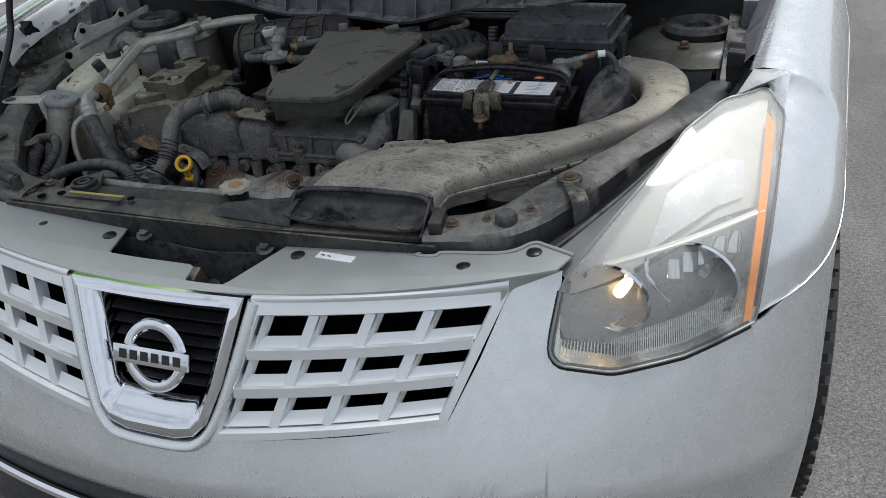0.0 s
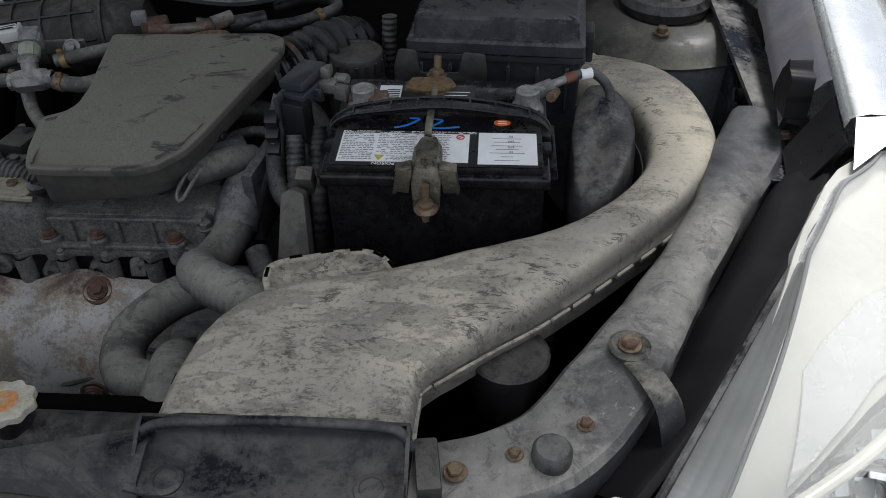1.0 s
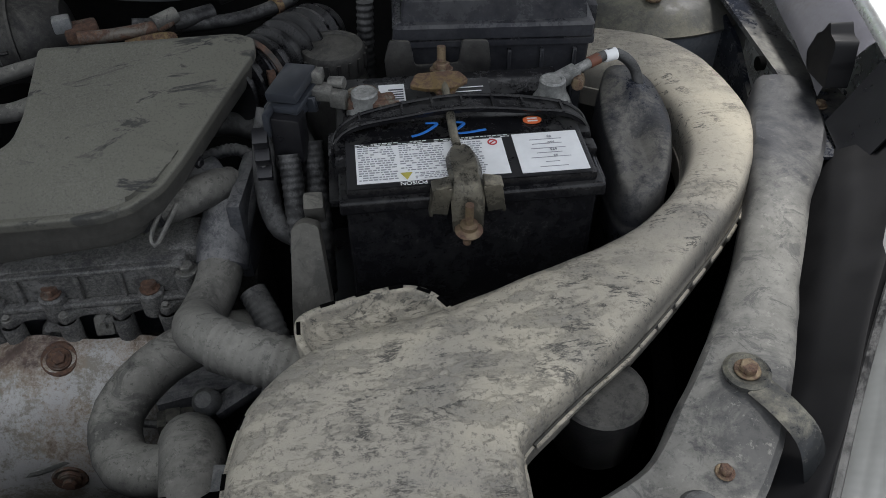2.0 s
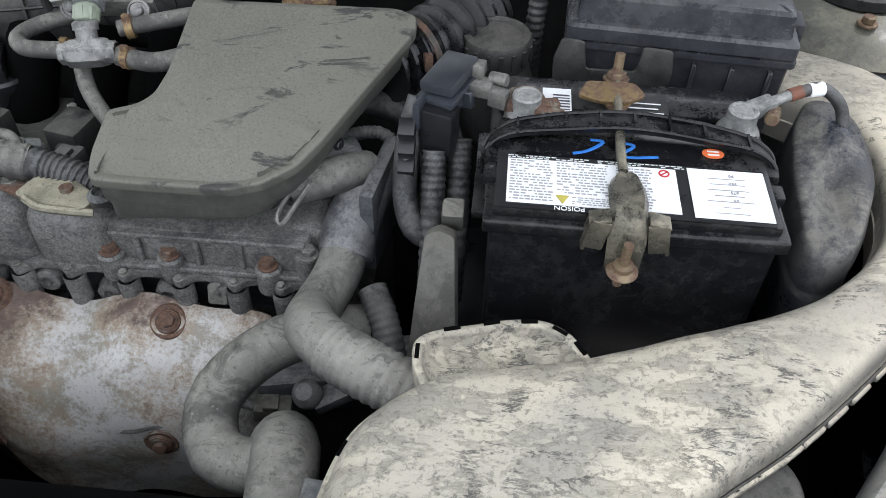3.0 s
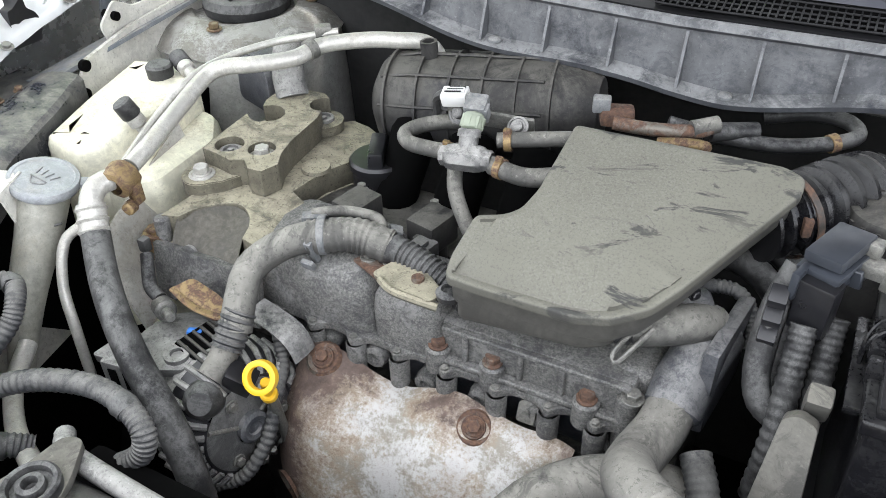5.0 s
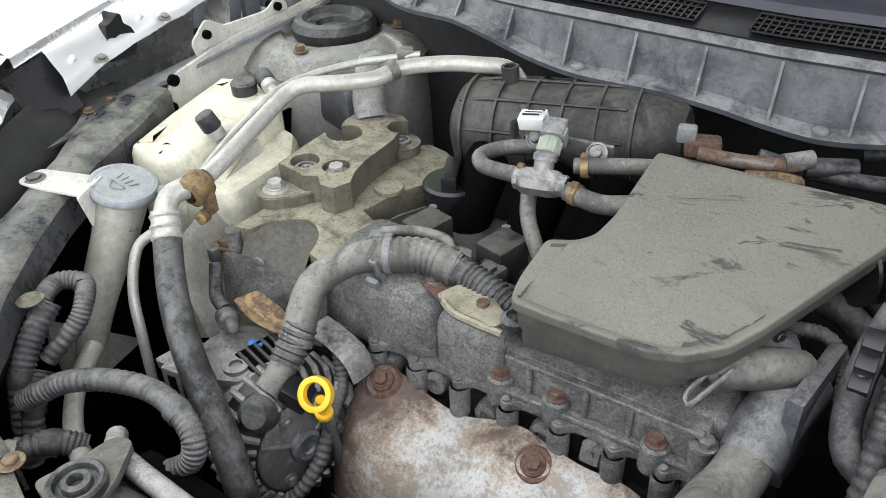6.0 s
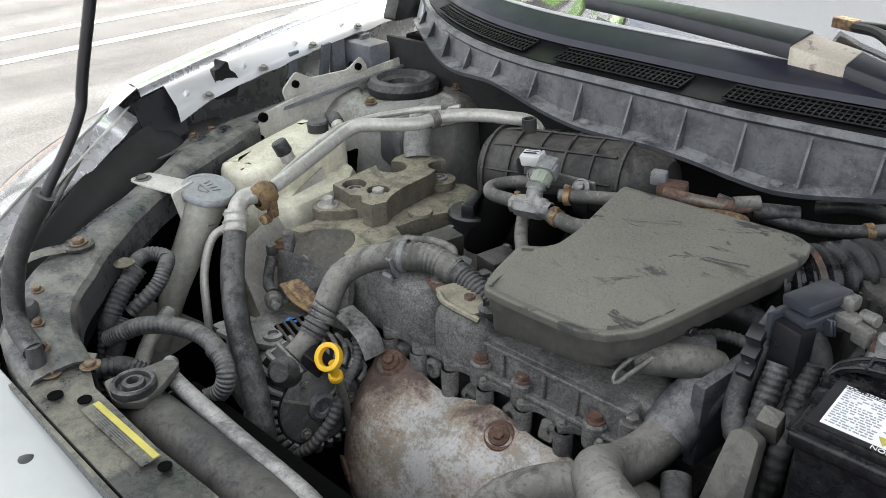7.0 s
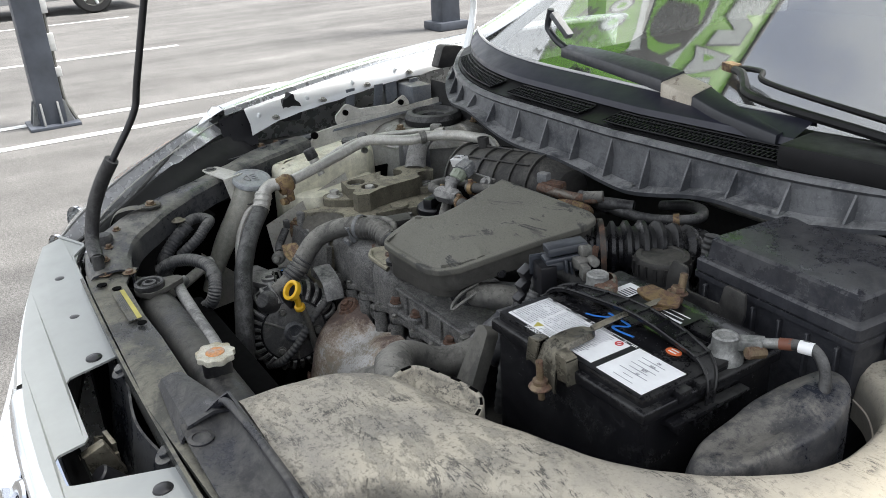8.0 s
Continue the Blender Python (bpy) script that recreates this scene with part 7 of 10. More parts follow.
# ---- fresh air duct ----
def duct():
    d = thing("air_duct", "black plastic intake duct crusted with pale dried mud", "air duct")
    z0 = 0.955
    # stations across: left/front edge to inner edge for the box, then inner/outer along the arm
    inner = [(0.140, 0.250), (0.143, 0.31), (0.158, 0.360), (0.198, 0.398), (0.25, 0.412), (0.305, 0.425), (0.371, 0.448), (0.442, 0.474), (0.485, 0.498), (0.522, 0.535), (0.546, 0.575), (0.556, 0.62), (0.553, 0.665), (0.540, 0.705), (0.515, 0.735), (0.487, 0.752)]
    outer = [(0.338, 0.243), (0.3385, 0.255), (0.339, 0.268), (0.340, 0.281), (0.341, 0.290), (0.346, 0.300), (0.391, 0.338), (0.441, 0.377), (0.504, 0.437), (0.577, 0.515), (0.622, 0.59), (0.636, 0.655), (0.627, 0.735), (0.600, 0.785), (0.560, 0.815), (0.520, 0.832)]
    h = [0.026, 0.027, 0.028, 0.029, 0.030, 0.032, 0.034, 0.036, 0.038, 0.040, 0.040, 0.040, 0.040, 0.040, 0.038, 0.035]
    n = len(inner)

    def knot(pts, t):
        k = t * (n - 1)
        i = min(int(k), n - 2)
        a, c = pts[max(i - 1, 0)], pts[i]
        e, f = pts[i + 1], pts[min(i + 2, n - 1)]
        u = k - i
        r = []
        for q in range(2):
            r.append(0.5 * (2 * c[q] + (e[q] - a[q]) * u + (2 * a[q] - 5 * c[q] + 4 * e[q] - f[q]) * u * u + (3 * c[q] - a[q] - 3 * e[q] + f[q]) * u ** 3))
        return r

    rows = []
    prof = [(0.0, -0.5), (0.0, 0.0), (-0.015, 0.0), (-0.015, 0.10), (0.0, 0.12), (0.012, 0.45), (0.05, 0.80), (0.13, 0.97), (0.28, 1.04), (0.5, 1.06), (0.72, 1.04), (0.87, 0.97), (0.95, 0.80), (0.988, 0.45), (1.0, 0.12), (1.015, 0.10), (1.015, 0.0), (1.0, 0.0), (1.0, -0.5)]
    steps = 110
    for i in range(steps + 1):
        t = i / steps
        a, c = knot(inner, t), knot(outer, t)
        k = t * (n - 1)
        hh = lerp(h[min(int(k), n - 2)], h[min(int(k) + 1, n - 1)], k % 1)
        rows.append([V(lerp(a[0], c[0], s), lerp(a[1], c[1], s), z0 + hh * w + 0.0012 * noise.noise((lerp(a[0], c[0], s) * 40, lerp(a[1], c[1], s) * 40, 1.0))) for s, w in prof])
    b = bmesh.new()
    loft(b, rows)
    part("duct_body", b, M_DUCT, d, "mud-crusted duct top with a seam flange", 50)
    # mouth: hood lip, floor and side flare
    b = bmesh.new()
    lip = [V(0.132, 0.236, 0.962), V(0.141, 0.236, 0.976), V(0.165, 0.238, 0.983), V(0.24, 0.2395, 0.9865), V(0.315, 0.2395, 0.985), V(0.332, 0.238, 0.980), V(0.339, 0.236, 0.966)]
    tube(b, lip, 0.0042, 10)
    part("mouth_lip", b, M_SCOOP, d)
    b = bmesh.new()
    patch(b, lambda u, v: V(lerp(0.136, 0.338, u), lerp(0.192, 0.246, math.sin(math.pi / 2 * v)), 0.9535 + 0.029 * (1 - math.sqrt(max(0.0, 1 - v ** 2.6))) + 0.008 * (2 * abs(u - 0.5)) ** 6 * (1 - v)), 24, 14, 0.003)
    part("mouth_floor", b, M_SCOOP, d, "dusty scoop floor curving up to the lip")
    for s_ in ((0.137, 1), (0.3375, -1)):
        b = bmesh.new()
        prism(b, [(0.190, 0.952), (0.245, 0.952), (0.245, 0.983), (0.232, 0.978)], 0.003, Matrix(((0, 0, 1, s_[0] - 0.0015), (1, 0, 0, 0), (0, 1, 0, 0), (0, 0, 0, 1))))
        part("mouth_cheek", b, M_SCOOP, d)
    for x in (0.163, 0.313):
        b = bmesh.new()
        lathe(b, [(0.013, 0), (0.013, 0.003), (0.009, 0.0042), (0.0085, 0.003), (0, 0.003)], (x, 0.205, 0.956), n=24)
        part("mouth_button", b, M_SCOOP, d)
    # open half-shell at the back: a rim round a hollow that slopes into the duct
    rim = spline([V(0.196, 0.394, 0.966), V(0.188, 0.412, 0.967), V(0.188, 0.430, 0.968), V(0.200, 0.440, 0.968), V(0.226, 0.448, 0.968), V(0.254, 0.456, 0.968), V(0.278, 0.457, 0.968), V(0.296, 0.447, 0.968), V(0.309, 0.429, 0.967), V(0.311, 0.422, 0.966)], 0.004)
    hub = V(0.250, 0.405, 0.962)
    b = bmesh.new()
    rows = []
    for p in rim:
        d_ = (hub - p)
        d_.z = 0
        d_ = d_.normalized()
        rows.append([p - d_ * 0.001 + V(0, 0, -0.030), p - d_ * 0.001, p + d_ * 0.0005 + V(0, 0, 0.0012), p + d_ * 0.0050 + V(0, 0, 0.0008), p + d_ * 0.0065 + V(0, 0, -0.002), p + d_ * 0.011 + V(0, 0, -0.010), p + d_ * 0.020 + V(0, 0, -0.014), p.lerp(hub, 0.62) + V(0, 0, -0.013), p.lerp(hub, 0.95) + V(0, 0, -0.002)])
    loft(b, rows, closed=False)
    bmesh.ops.recalc_face_normals(b, faces=list(b.faces))
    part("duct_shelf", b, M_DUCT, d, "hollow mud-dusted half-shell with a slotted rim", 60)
    b = bmesh.new()
    tube(b, [V(knot(outer, 0.34 + 0.012 * k)[0] + 0.0012, knot(outer, 0.34 + 0.012 * k)[1] - 0.0012, z0 + 0.0052) for k in range(28)], 0.0016, 6, step=0.01)
    part("seam_groove", b, M_PLASTIC, d, "dark seam line")
    for k in range(15):
        t = 0.355 + 0.021 * k
        c, e = knot(outer, t), knot(outer, t + 0.01)
        a = math.degrees(math.atan2(e[1] - c[1], e[0] - c[0]))
        b = bmesh.new()
        box(b, (c[0] + 0.0022, c[1] - 0.0018, z0 + 0.0035), (0.0235, 0.0042, 0.006), (0, 0, a), bevel=0.0012, seg=1)
        part("seam_tab", b, M_DUCT, d)
    for (x, y, a) in ((0.140, 0.30, 88), (0.150, 0.346, 68), (0.1895, 0.421, 92), (0.212, 0.4432, 17), (0.240, 0.4514, 17), (0.267, 0.4555, 6), (0.289, 0.4495, -32), (0.303, 0.4355, -55)):
        b = bmesh.new()
        box(b, (x, y, 0.9690 if y > 0.4 else 0.958), (0.012, 0.003, 0.002), (0, 0, a))
        part("seam_slot", b, M_SHADE, d)
    # drain cup below the arm
    b = bmesh.new()
    lathe(b, [(0.0, -0.064), (0.026, -0.063), (0.032, -0.056), (0.035, 0.0), (0.033, 0.002), (0.0, 0.003)], (0.412, 0.352, 0.945), n=28)
    part("drain_cup", b, M_PLASTIC, d, "dark drain cup")
    # flare and side foot at the support
    b = bmesh.new()
    box(b, (0.352, 0.222, 0.958), (0.018, 0.045, 0.022), (0, 0, 8), bevel=0.003)
    part("foot", b, M_PLASTIC, d)
    b = bmesh.new()
    rows = []
    for k in range(9):
        t = k / 8
        x = lerp(0.145, 0.02, t)
        hh = lerp(0.022, 0.008, t)
        yc = lerp(0.222, 0.214, t)
        w_ = lerp(0.034, 0.016, t)
        rows.append([V(x, yc - w_, 0.948), V(x, yc - w_ * 0.7, 0.949 + hh * 0.7), V(x, yc + w_ * 0.1, 0.95 + hh), V(x, yc + w_ * 0.8, 0.949 + hh * 0.7), V(x, yc + w_, 0.948)])
    loft(b, rows, closed=False)
    bmesh.ops.solidify(b, geom=list(b.faces), thickness=0.003)
    part("side_wing", b, M_SCOOP, d, "dusty black mounting wing")
    # resonator bulb inside the bend
    b = bmesh.new()
    foot = [(0.470, 0.528), (0.492, 0.516), (0.516, 0.532), (0.540, 0.580), (0.550, 0.625), (0.541, 0.668), (0.516, 0.694), (0.492, 0.693), (0.476, 0.655), (0.468, 0.60)]
    foot = rounded(foot, 0.026, 5)
    cx, cy = 0.510, 0.616
    rows = []
    for w_, hz_ in ((0.84, -0.12), (0.92, -0.07), (0.96, -0.04), (0.975, -0.024), (0.955, -0.021), (0.962, -0.017), (0.958, -0.002), (0.950, 0.009), (0.925, 0.0155), (0.88, 0.0185), (0.74, 0.0205), (0.5, 0.0222), (0.22, 0.0228)):
        rows.append([V(cx + (x - cx) * w_ * (0.92 if hz_ > 0 else 0.97), cy + (y - cy) * w_ + 0.006 * max(0, hz_) / 0.024, 0.988 + hz_ + (0.20 * min(0.06, max(-0.10, y - 0.625)) if hz_ > -0.03 else 0.10 * min(0.06, y - 0.625) if hz_ > -0.05 else 0)) for x, y in foot])
    loft(b, rows)
    wobble(b, 0.0015, 0.03)
    part("resonator", b, M_RESON, d, "mud-dusted dark resonator bulb", 60)


duct()


# ---- air cleaner cover on the engine ----
def air_cleaner():
    a = thing("air_cleaner", "large dusty grey plastic air cleaner cover on the engine", "engine cover")
    top = [(-0.046, 0.724), (0.136, 0.730), (0.155, 0.722), (0.156, 0.704), (0.128, 0.650), (0.094, 0.588), (0.077, 0.566), (0.052, 0.552), (0.020, 0.547), (-0.06, 0.547), (-0.092, 0.548), (-0.0935, 0.565), (-0.090, 0.604), (-0.066, 0.612), (-0.055, 0.622), (-0.049, 0.645)]
    pts = rounded(top, 0.006, 4)

    def zt(x, y):
        t = min(1.0, max(0.0, (y - 0.548) / 0.18))
        return 0.990 + 0.068 * t ** 0.75 + 0.05 * max(0.0, x) * (1 - t) - 0.02 * max(0.0, x - 0.09)

    rows = []
    for d, dz in ((0.004, -0.0085), (0.0002, -0.0082), (0.0, -0.002), (0.0007, -0.0005), (0.002, 0.0003), (0.005, 0.0005), (0.008, 0.0004)):
        rows.append([V(p[0], p[1], zt(q[0], q[1]) + dz) for p, q in zip(inset(pts, d), pts)])
    b = bmesh.new()
    loft(b, rows, cap=False)
    fill = bmesh.new()
    vs = [fill.verts.new(p) for p in rows[-1]]
    fill.faces.new(vs)
    bmesh.ops.triangulate(fill, faces=list(fill.faces))
    bmesh.ops.subdivide_edges(fill, edges=list(fill.edges), cuts=3, use_grid_fill=True)
    for v in fill.verts:
        if not v.is_boundary:
            v.co.z = zt(v.co.x, v.co.y) + 0.0004 + 0.0012 * noise.noise((v.co.x * 14, v.co.y * 14, 2.0))
    merge(b, fill)
    bmesh.ops.remove_doubles(b, verts=list(b.verts), dist=0.0003)
    bmesh.ops.recalc_face_normals(b, faces=list(b.faces))
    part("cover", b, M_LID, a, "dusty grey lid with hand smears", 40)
    # shallow skirt under the lid and the deeper front chamber
    b = bmesh.new()
    rows = [[V(p[0], p[1], zt(q[0], q[1]) - dz) for p, q in zip(inset(pts, d), pts)] for d, dz in ((0.0045, 0.007), (0.006, 0.026), (0.010, 0.034), (0.03, 0.036))]
    loft(b, rows)
    part("skirt", b, M_COVER, a, "lower half of the housing")
    b = bmesh.new()
    base = rounded([(-0.086, 0.553), (0.028, 0.553), (0.052, 0.566), (0.060, 0.60), (0.02, 0.64), (-0.078, 0.62)], 0.008, 4)
    rows = [[V(p[0], p[1], z + 0.10 * (p[0] + 0.05)) for p in inset(base, d)] for d, z in ((0.012, 0.9405), (0.004, 0.9425), (0.001, 0.948), (0.0, 0.985))]
    loft(b, rows)
    part("front_chamber", b, M_COVER, a)
    b = bmesh.new()
    hexbolt(b, (0.100, 0.614, 0.992), (0.8, -0.6, 0.1), 0.004, 0.004)
    part("housing_screw", b, M_BLACK, a)
    # bellows to the rear right
    b = bmesh.new()
    tube(b, [V(0.125, 0.715, 1.006), V(0.155, 0.745, 1.008), V(0.185, 0.79, 1.006), V(0.205, 0.84, 0.99), V(0.20, 0.90, 0.95)], 0.036, 28, rib=0.0075, pitch=0.0135)
    part("bellows", b, M_BATTERY, a, "black ribbed intake bellows")
    b = bmesh.new()
    lathe(b, [(0.0385, -0.003), (0.040, -0.003), (0.040, 0.004), (0.0385, 0.004)], (0.147, 0.736, 1.007), (0.165, 0.76, 1.008), 28)
    box(b, (0.166, 0.712, 1.016), (0.008, 0.010, 0.018), (0, 0, 20), bevel=0.002)
    part("bellows_clamp", b, rust("dark_clamp_steel", (0.07, 0.062, 0.055), 0.35, scale=40), a, "dark rusty hose clamp")


air_cleaner()


# ---- engine ----
def engine():
    e = thing("engine", "grimy cast aluminium four-cylinder engine", "engine")
    # block below, coloured dark for the shade under the head
    b = bmesh.new()
    box(b, (-0.14, 0.69, 0.60), (0.52, 0.20, 0.36), bevel=0.02)
    part("block", b, M_PLASTIC, e, "engine block, toned dark for the shade below")
    # cylinder head: flange with lobes round its studs, set-back wall, stud bosses
    lobes = [-0.345, -0.298, -0.250, -0.202, -0.152, -0.100, -0.048, 0.004, 0.048]
    b = bmesh.new()
    edge = []
    for i in range(141):
        x = lerp(-0.395, 0.085, i / 140)
        edge.append((x, 0.567 - 0.011 * sum(math.exp(-((x - c) / 0.009) ** 2) for c in lobes)))
    prism(b, edge + [(0.085, 0.76), (-0.395, 0.76)], 0.009, pose(0, 0, 0.8545), 0.0012)
    wobble(b, 0.0008, 0.02)
    part("head_flange", b, M_CAST, e, "speckled lobed flange of the cylinder head")
    b = bmesh.new()
    box(b, (-0.155, 0.690, 0.82), (0.47, 0.18, 0.075), bevel=0.006)
    wobble(b, 0.0012, 0.02)
    part("cylinder_head", b, M_HEAD, e, "oily dark cylinder head")
    for k, x in enumerate(lobes):
        b = bmesh.new()
        lathe(b, [(0.010, -0.034 - 0.008 * (k % 2)), (0.0105, -0.004), (0.0095, 0.0)], (x, 0.564, 0.8545), n=14)
        part("stud_boss", b, M_CAST, e)
        b = bmesh.new()
        hexbolt(b, (x, 0.5605, 0.8635), r=0.0040, h=0.003 + 0.001 * (k % 3), washer=1.2)
        part("flange_nut", b, M_STEEL, e)
    # lower bosses and ports in front of the wall
    for k in range(7):
        x = lerp(-0.30, 0.05, k / 6)
        b = bmesh.new()
        lathe(b, [(0.012, 0.0), (0.0135, 0.018), (0.012, 0.026), (0.006, 0.027), (0.005, 0.022), (0, 0.022)], (x, 0.592, 0.826 + 0.005 * (k % 3)), (x, 0.556, 0.826 + 0.006 * (k % 3)), n=16)
        part("port_boss", b, M_CAST, e)
    # valve cover: two rounded lobes, a lower saddle, and the flat end under the air cleaner
    def lobe(x0, x1, y0, y1, z0, z1, r):
        b = bmesh.new()
        rows = []
        for i in range(15):
            t = i / 14
            x = lerp(x0, x1, t)
            k = 1 - abs(2 * t - 1) ** 7
            f = y0 + 0.010 * (1 - k)
            zz = lerp(z0 + 0.02, z1, 0.55 + 0.45 * k)
            rows.append([V(x, f, z0), V(x, f, zz - r), V(x, f + r * 0.3, zz - r * 0.3), V(x, f + r, zz), V(x, lerp(f, y1, 0.6), zz + 0.004), V(x, y1, zz), V(x, y1, z0)])
        loft(b, rows)
        wobble(b, 0.0014, 0.022)
        return b

    part("valve_cover", lobe(-0.335, -0.185, 0.566, 0.66, 0.8635, 0.936, 0.022), M_CAST, e, "speckled cast valve cover", 50)
    part("cover_lobe", lobe(-0.186, -0.108, 0.568, 0.64, 0.8635, 0.928, 0.014), M_CAST, e, "", 50)
    b = bmesh.new()
    box(b, (-0.018, 0.638, 0.887), (0.185, 0.125, 0.047), bevel=0.004, seg=2)
    end = part("cover_end", wobble(b, 0.0012, 0.018), M_CAST, e, "grimy flat end of the valve cover")
    for c, size in (((-0.085, 0.574, 0.886), (0.006, 0.006, 0.040)), ((-0.030, 0.574, 0.886), (0.006, 0.006, 0.040)), ((0.010, 0.574, 0.886), (0.006, 0.006, 0.040)), ((-0.018, 0.573, 0.906), (0.180, 0.008, 0.006)), ((-0.018, 0.571, 0.868), (0.188, 0.010, 0.006))):
        b = bmesh.new()
        box(b, c, size, bevel=0.0015, seg=1)
        part("cast_rib", wobble(b, 0.001, 0.018), M_CAST, end)
    # cover rear toned black for the shade in the gap between the coils
    b = bmesh.new()
    box(b, (-0.20, 0.72, 0.880), (0.30, 0.10, 0.05), bevel=0.006)
    part("cover_rear", b, M_PLASTIC, e)
    b = bmesh.new()
    box(b, (0.070, 0.612, 0.884), (0.036, 0.05, 0.06), bevel=0.010, seg=3)
    part("end_boss", b, M_CAST, e)
    b = bmesh.new()
    cyl(b, (0.070, 0.578, 0.83), (0.071, 0.575, 0.895), 0.011, n=12, edge=0.002)
    part("end_pillar", b, M_CAST, e)
    for p in ((-0.113, 0.573, 0.878), (-0.057, 0.574, 0.878), (0.035, 0.572, 0.876)):
        b = bmesh.new()
        lathe(b, [(0.0125, -0.026), (0.0125, 0.0), (0.010, 0.002), (0, 0.002)], p, n=18)
        part("bolt_boss", b, M_CAST, e)
        b = bmesh.new()
        hexbolt(b, Vector(p) + V(0, 0, 0.002), r=0.0075, h=0.009, washer=1.3)
        part("cover_bolt", b, M_RUST, e, "rust-brown cover bolt")
    for p, r in (((0.074, 0.572, 0.897), 0.007), ((-0.245, 0.600, 0.939), 0.008), ((-0.20, 0.598, 0.936), 0.006), ((-0.178, 0.602, 0.936), 0.006)):
        b = bmesh.new()
        hexbolt(b, p, r=r, h=0.009)
        part("head_bolt", b, M_STEEL, e)
    # lifting lug, tab bracket, small plate
    b = bmesh.new()
    prism(b, rounded([(-0.009, -0.012), (0.009, -0.012), (0.009, 0.006), (0.0, 0.014), (-0.009, 0.008)], 0.003), 0.006, pose(-0.018, 0.572, 0.838, 70, 0, 0), 0.001)
    cyl(b, (-0.018, 0.573, 0.838), (-0.018, 0.562, 0.841), 0.0035, n=10)
    part("lug", b, M_STEEL, e)
    b = bmesh.new()
    prism(b, rounded([(-0.038, -0.014), (-0.010, -0.020), (0.030, -0.018), (0.036, 0.0), (0.010, 0.012), (-0.016, 0.022), (-0.030, 0.012)], 0.006), 0.004, pose(-0.140, 0.578, 0.944, 4, 0, -8), 0.001)
    tube(b, [V(-0.168, 0.566, 0.945), V(-0.15, 0.556, 0.946), V(-0.125, 0.556, 0.944), V(-0.105, 0.56, 0.94)], 0.004, 8)
    tb = part("tab_bracket", b, M_ALLOY_TAN, e, "tan stained bracket tab")
    b = bmesh.new()
    cyl(b, (-0.135, 0.578, 0.9475), (-0.135, 0.578, 0.951), 0.006, n=14)
    part("tab_hole", b, M_RUST, tb)
    b = bmesh.new()
    lathe(b, [(0.011, 0), (0.012, 0.006), (0.007, 0.010), (0.006, 0.006), (0, 0.006)], (-0.097, 0.566, 0.951), n=18)
    part("rubber_stud", b, M_RUBBER, e)
    b = bmesh.new()
    prism(b, [(-0.024, -0.012), (0.022, -0.014), (0.026, 0.010), (-0.020, 0.013)], 0.004, pose(-0.186, 0.592, 0.934, 0, 0, -20), 0.001)
    part("sensor_plate", b, M_RUST, e)
    # timing cover bracket under the mount
    low = rounded([(-0.438, 0.560), (-0.36, 0.552), (-0.318, 0.560), (-0.282, 0.608), (-0.312, 0.652), (-0.336, 0.664), (-0.328, 0.712), (-0.286, 0.796), (-0.335, 0.826), (-0.364, 0.832), (-0.40, 0.80), (-0.43, 0.70)], 0.005)
    b = bmesh.new()
    prism(b, low, 0.022, pose(0, 0, 0.884), 0.003)
    wobble(b, 0.0015, 0.03)
    tbk = part("timing_bracket", b, M_ALLOY_TAN, e, "stained cast timing bracket")
    b = bmesh.new()
    # raised top, cut back in an arc at the front
    arc = [(lerp(-0.418, -0.334, i / 14), 0.571 + 0.046 * math.sin(math.pi * i / 14) ** 0.6) for i in range(15)]
    topo = [(-0.437, 0.566)] + arc + [(-0.318, 0.567), (-0.284, 0.611), (-0.315, 0.653), (-0.338, 0.664), (-0.330, 0.712), (-0.289, 0.796), (-0.337, 0.823), (-0.364, 0.829), (-0.398, 0.798), (-0.428, 0.70), (-0.434, 0.606)]
    prism(b, topo, 0.030, pose(0, 0, 0.905), 0.002)
    wobble(b, 0.001, 0.03)
    part("raised_top", b, M_ALLOY_TAN, tbk)
    b = bmesh.new()
    patch(b, lambda u, v: V(lerp(-0.419, -0.333, u), lerp(0.556, 0.570 + 0.0455 * math.sin(math.pi * u) ** 0.6, v), lerp(0.9075, 0.9325, v ** 0.75)), 20, 6)
    part("front_pocket", b, M_POCKET, tbk, "dark smooth sloping pocket")
    b = bmesh.new()

    def wall(u, v):
        x = lerp(-0.438, -0.306, u)
        arch = 0.030 * max(0.0, 1 - ((u - 0.42) / 0.20) ** 2) ** 0.5
        return V(x, 0.557 - 0.010 * v + 0.012 * max(0.0, u - 0.75) * 4 * 0.4, lerp(0.910, 0.846 + arch, v))

    patch(b, wall, 40, 8, 0.010)
    cyl(b, (-0.436, 0.560, 0.846), (-0.436, 0.565, 0.934), 0.0085, n=16, edge=0.002)
    wobble(b, 0.0010, 0.02)
    part("front_wall", b, M_CAST, tbk, "speckled grey front wall")
    for x, z in ((-0.412, 0.893), (-0.352, 0.887)):
        b = bmesh.new()
        lathe(b, [(0.0105, 0.0), (0.0100, 0.007), (0.0075, 0.009), (0.0050, 0.0085), (0.0045, 0.003), (0, 0.003)], (x, 0.556, z), (x, 0.50, z + 0.006), n=18)
        part("wall_boss", wobble(b, 0.0006, 0.008), M_CAST, tbk)
    for x0, x1 in ((-0.432, -0.402), (-0.352, -0.318)):
        b = bmesh.new()
        box(b, ((x0 + x1) / 2, 0.580, 0.868), (x1 - x0, 0.052, 0.040), bevel=0.004)
        part("bracket_leg", b, M_ALLOY_TAN, tbk)
    b = bmesh.new()
    box(b, (-0.375, 0.62, 0.862), (0.10, 0.05, 0.05), bevel=0.004)
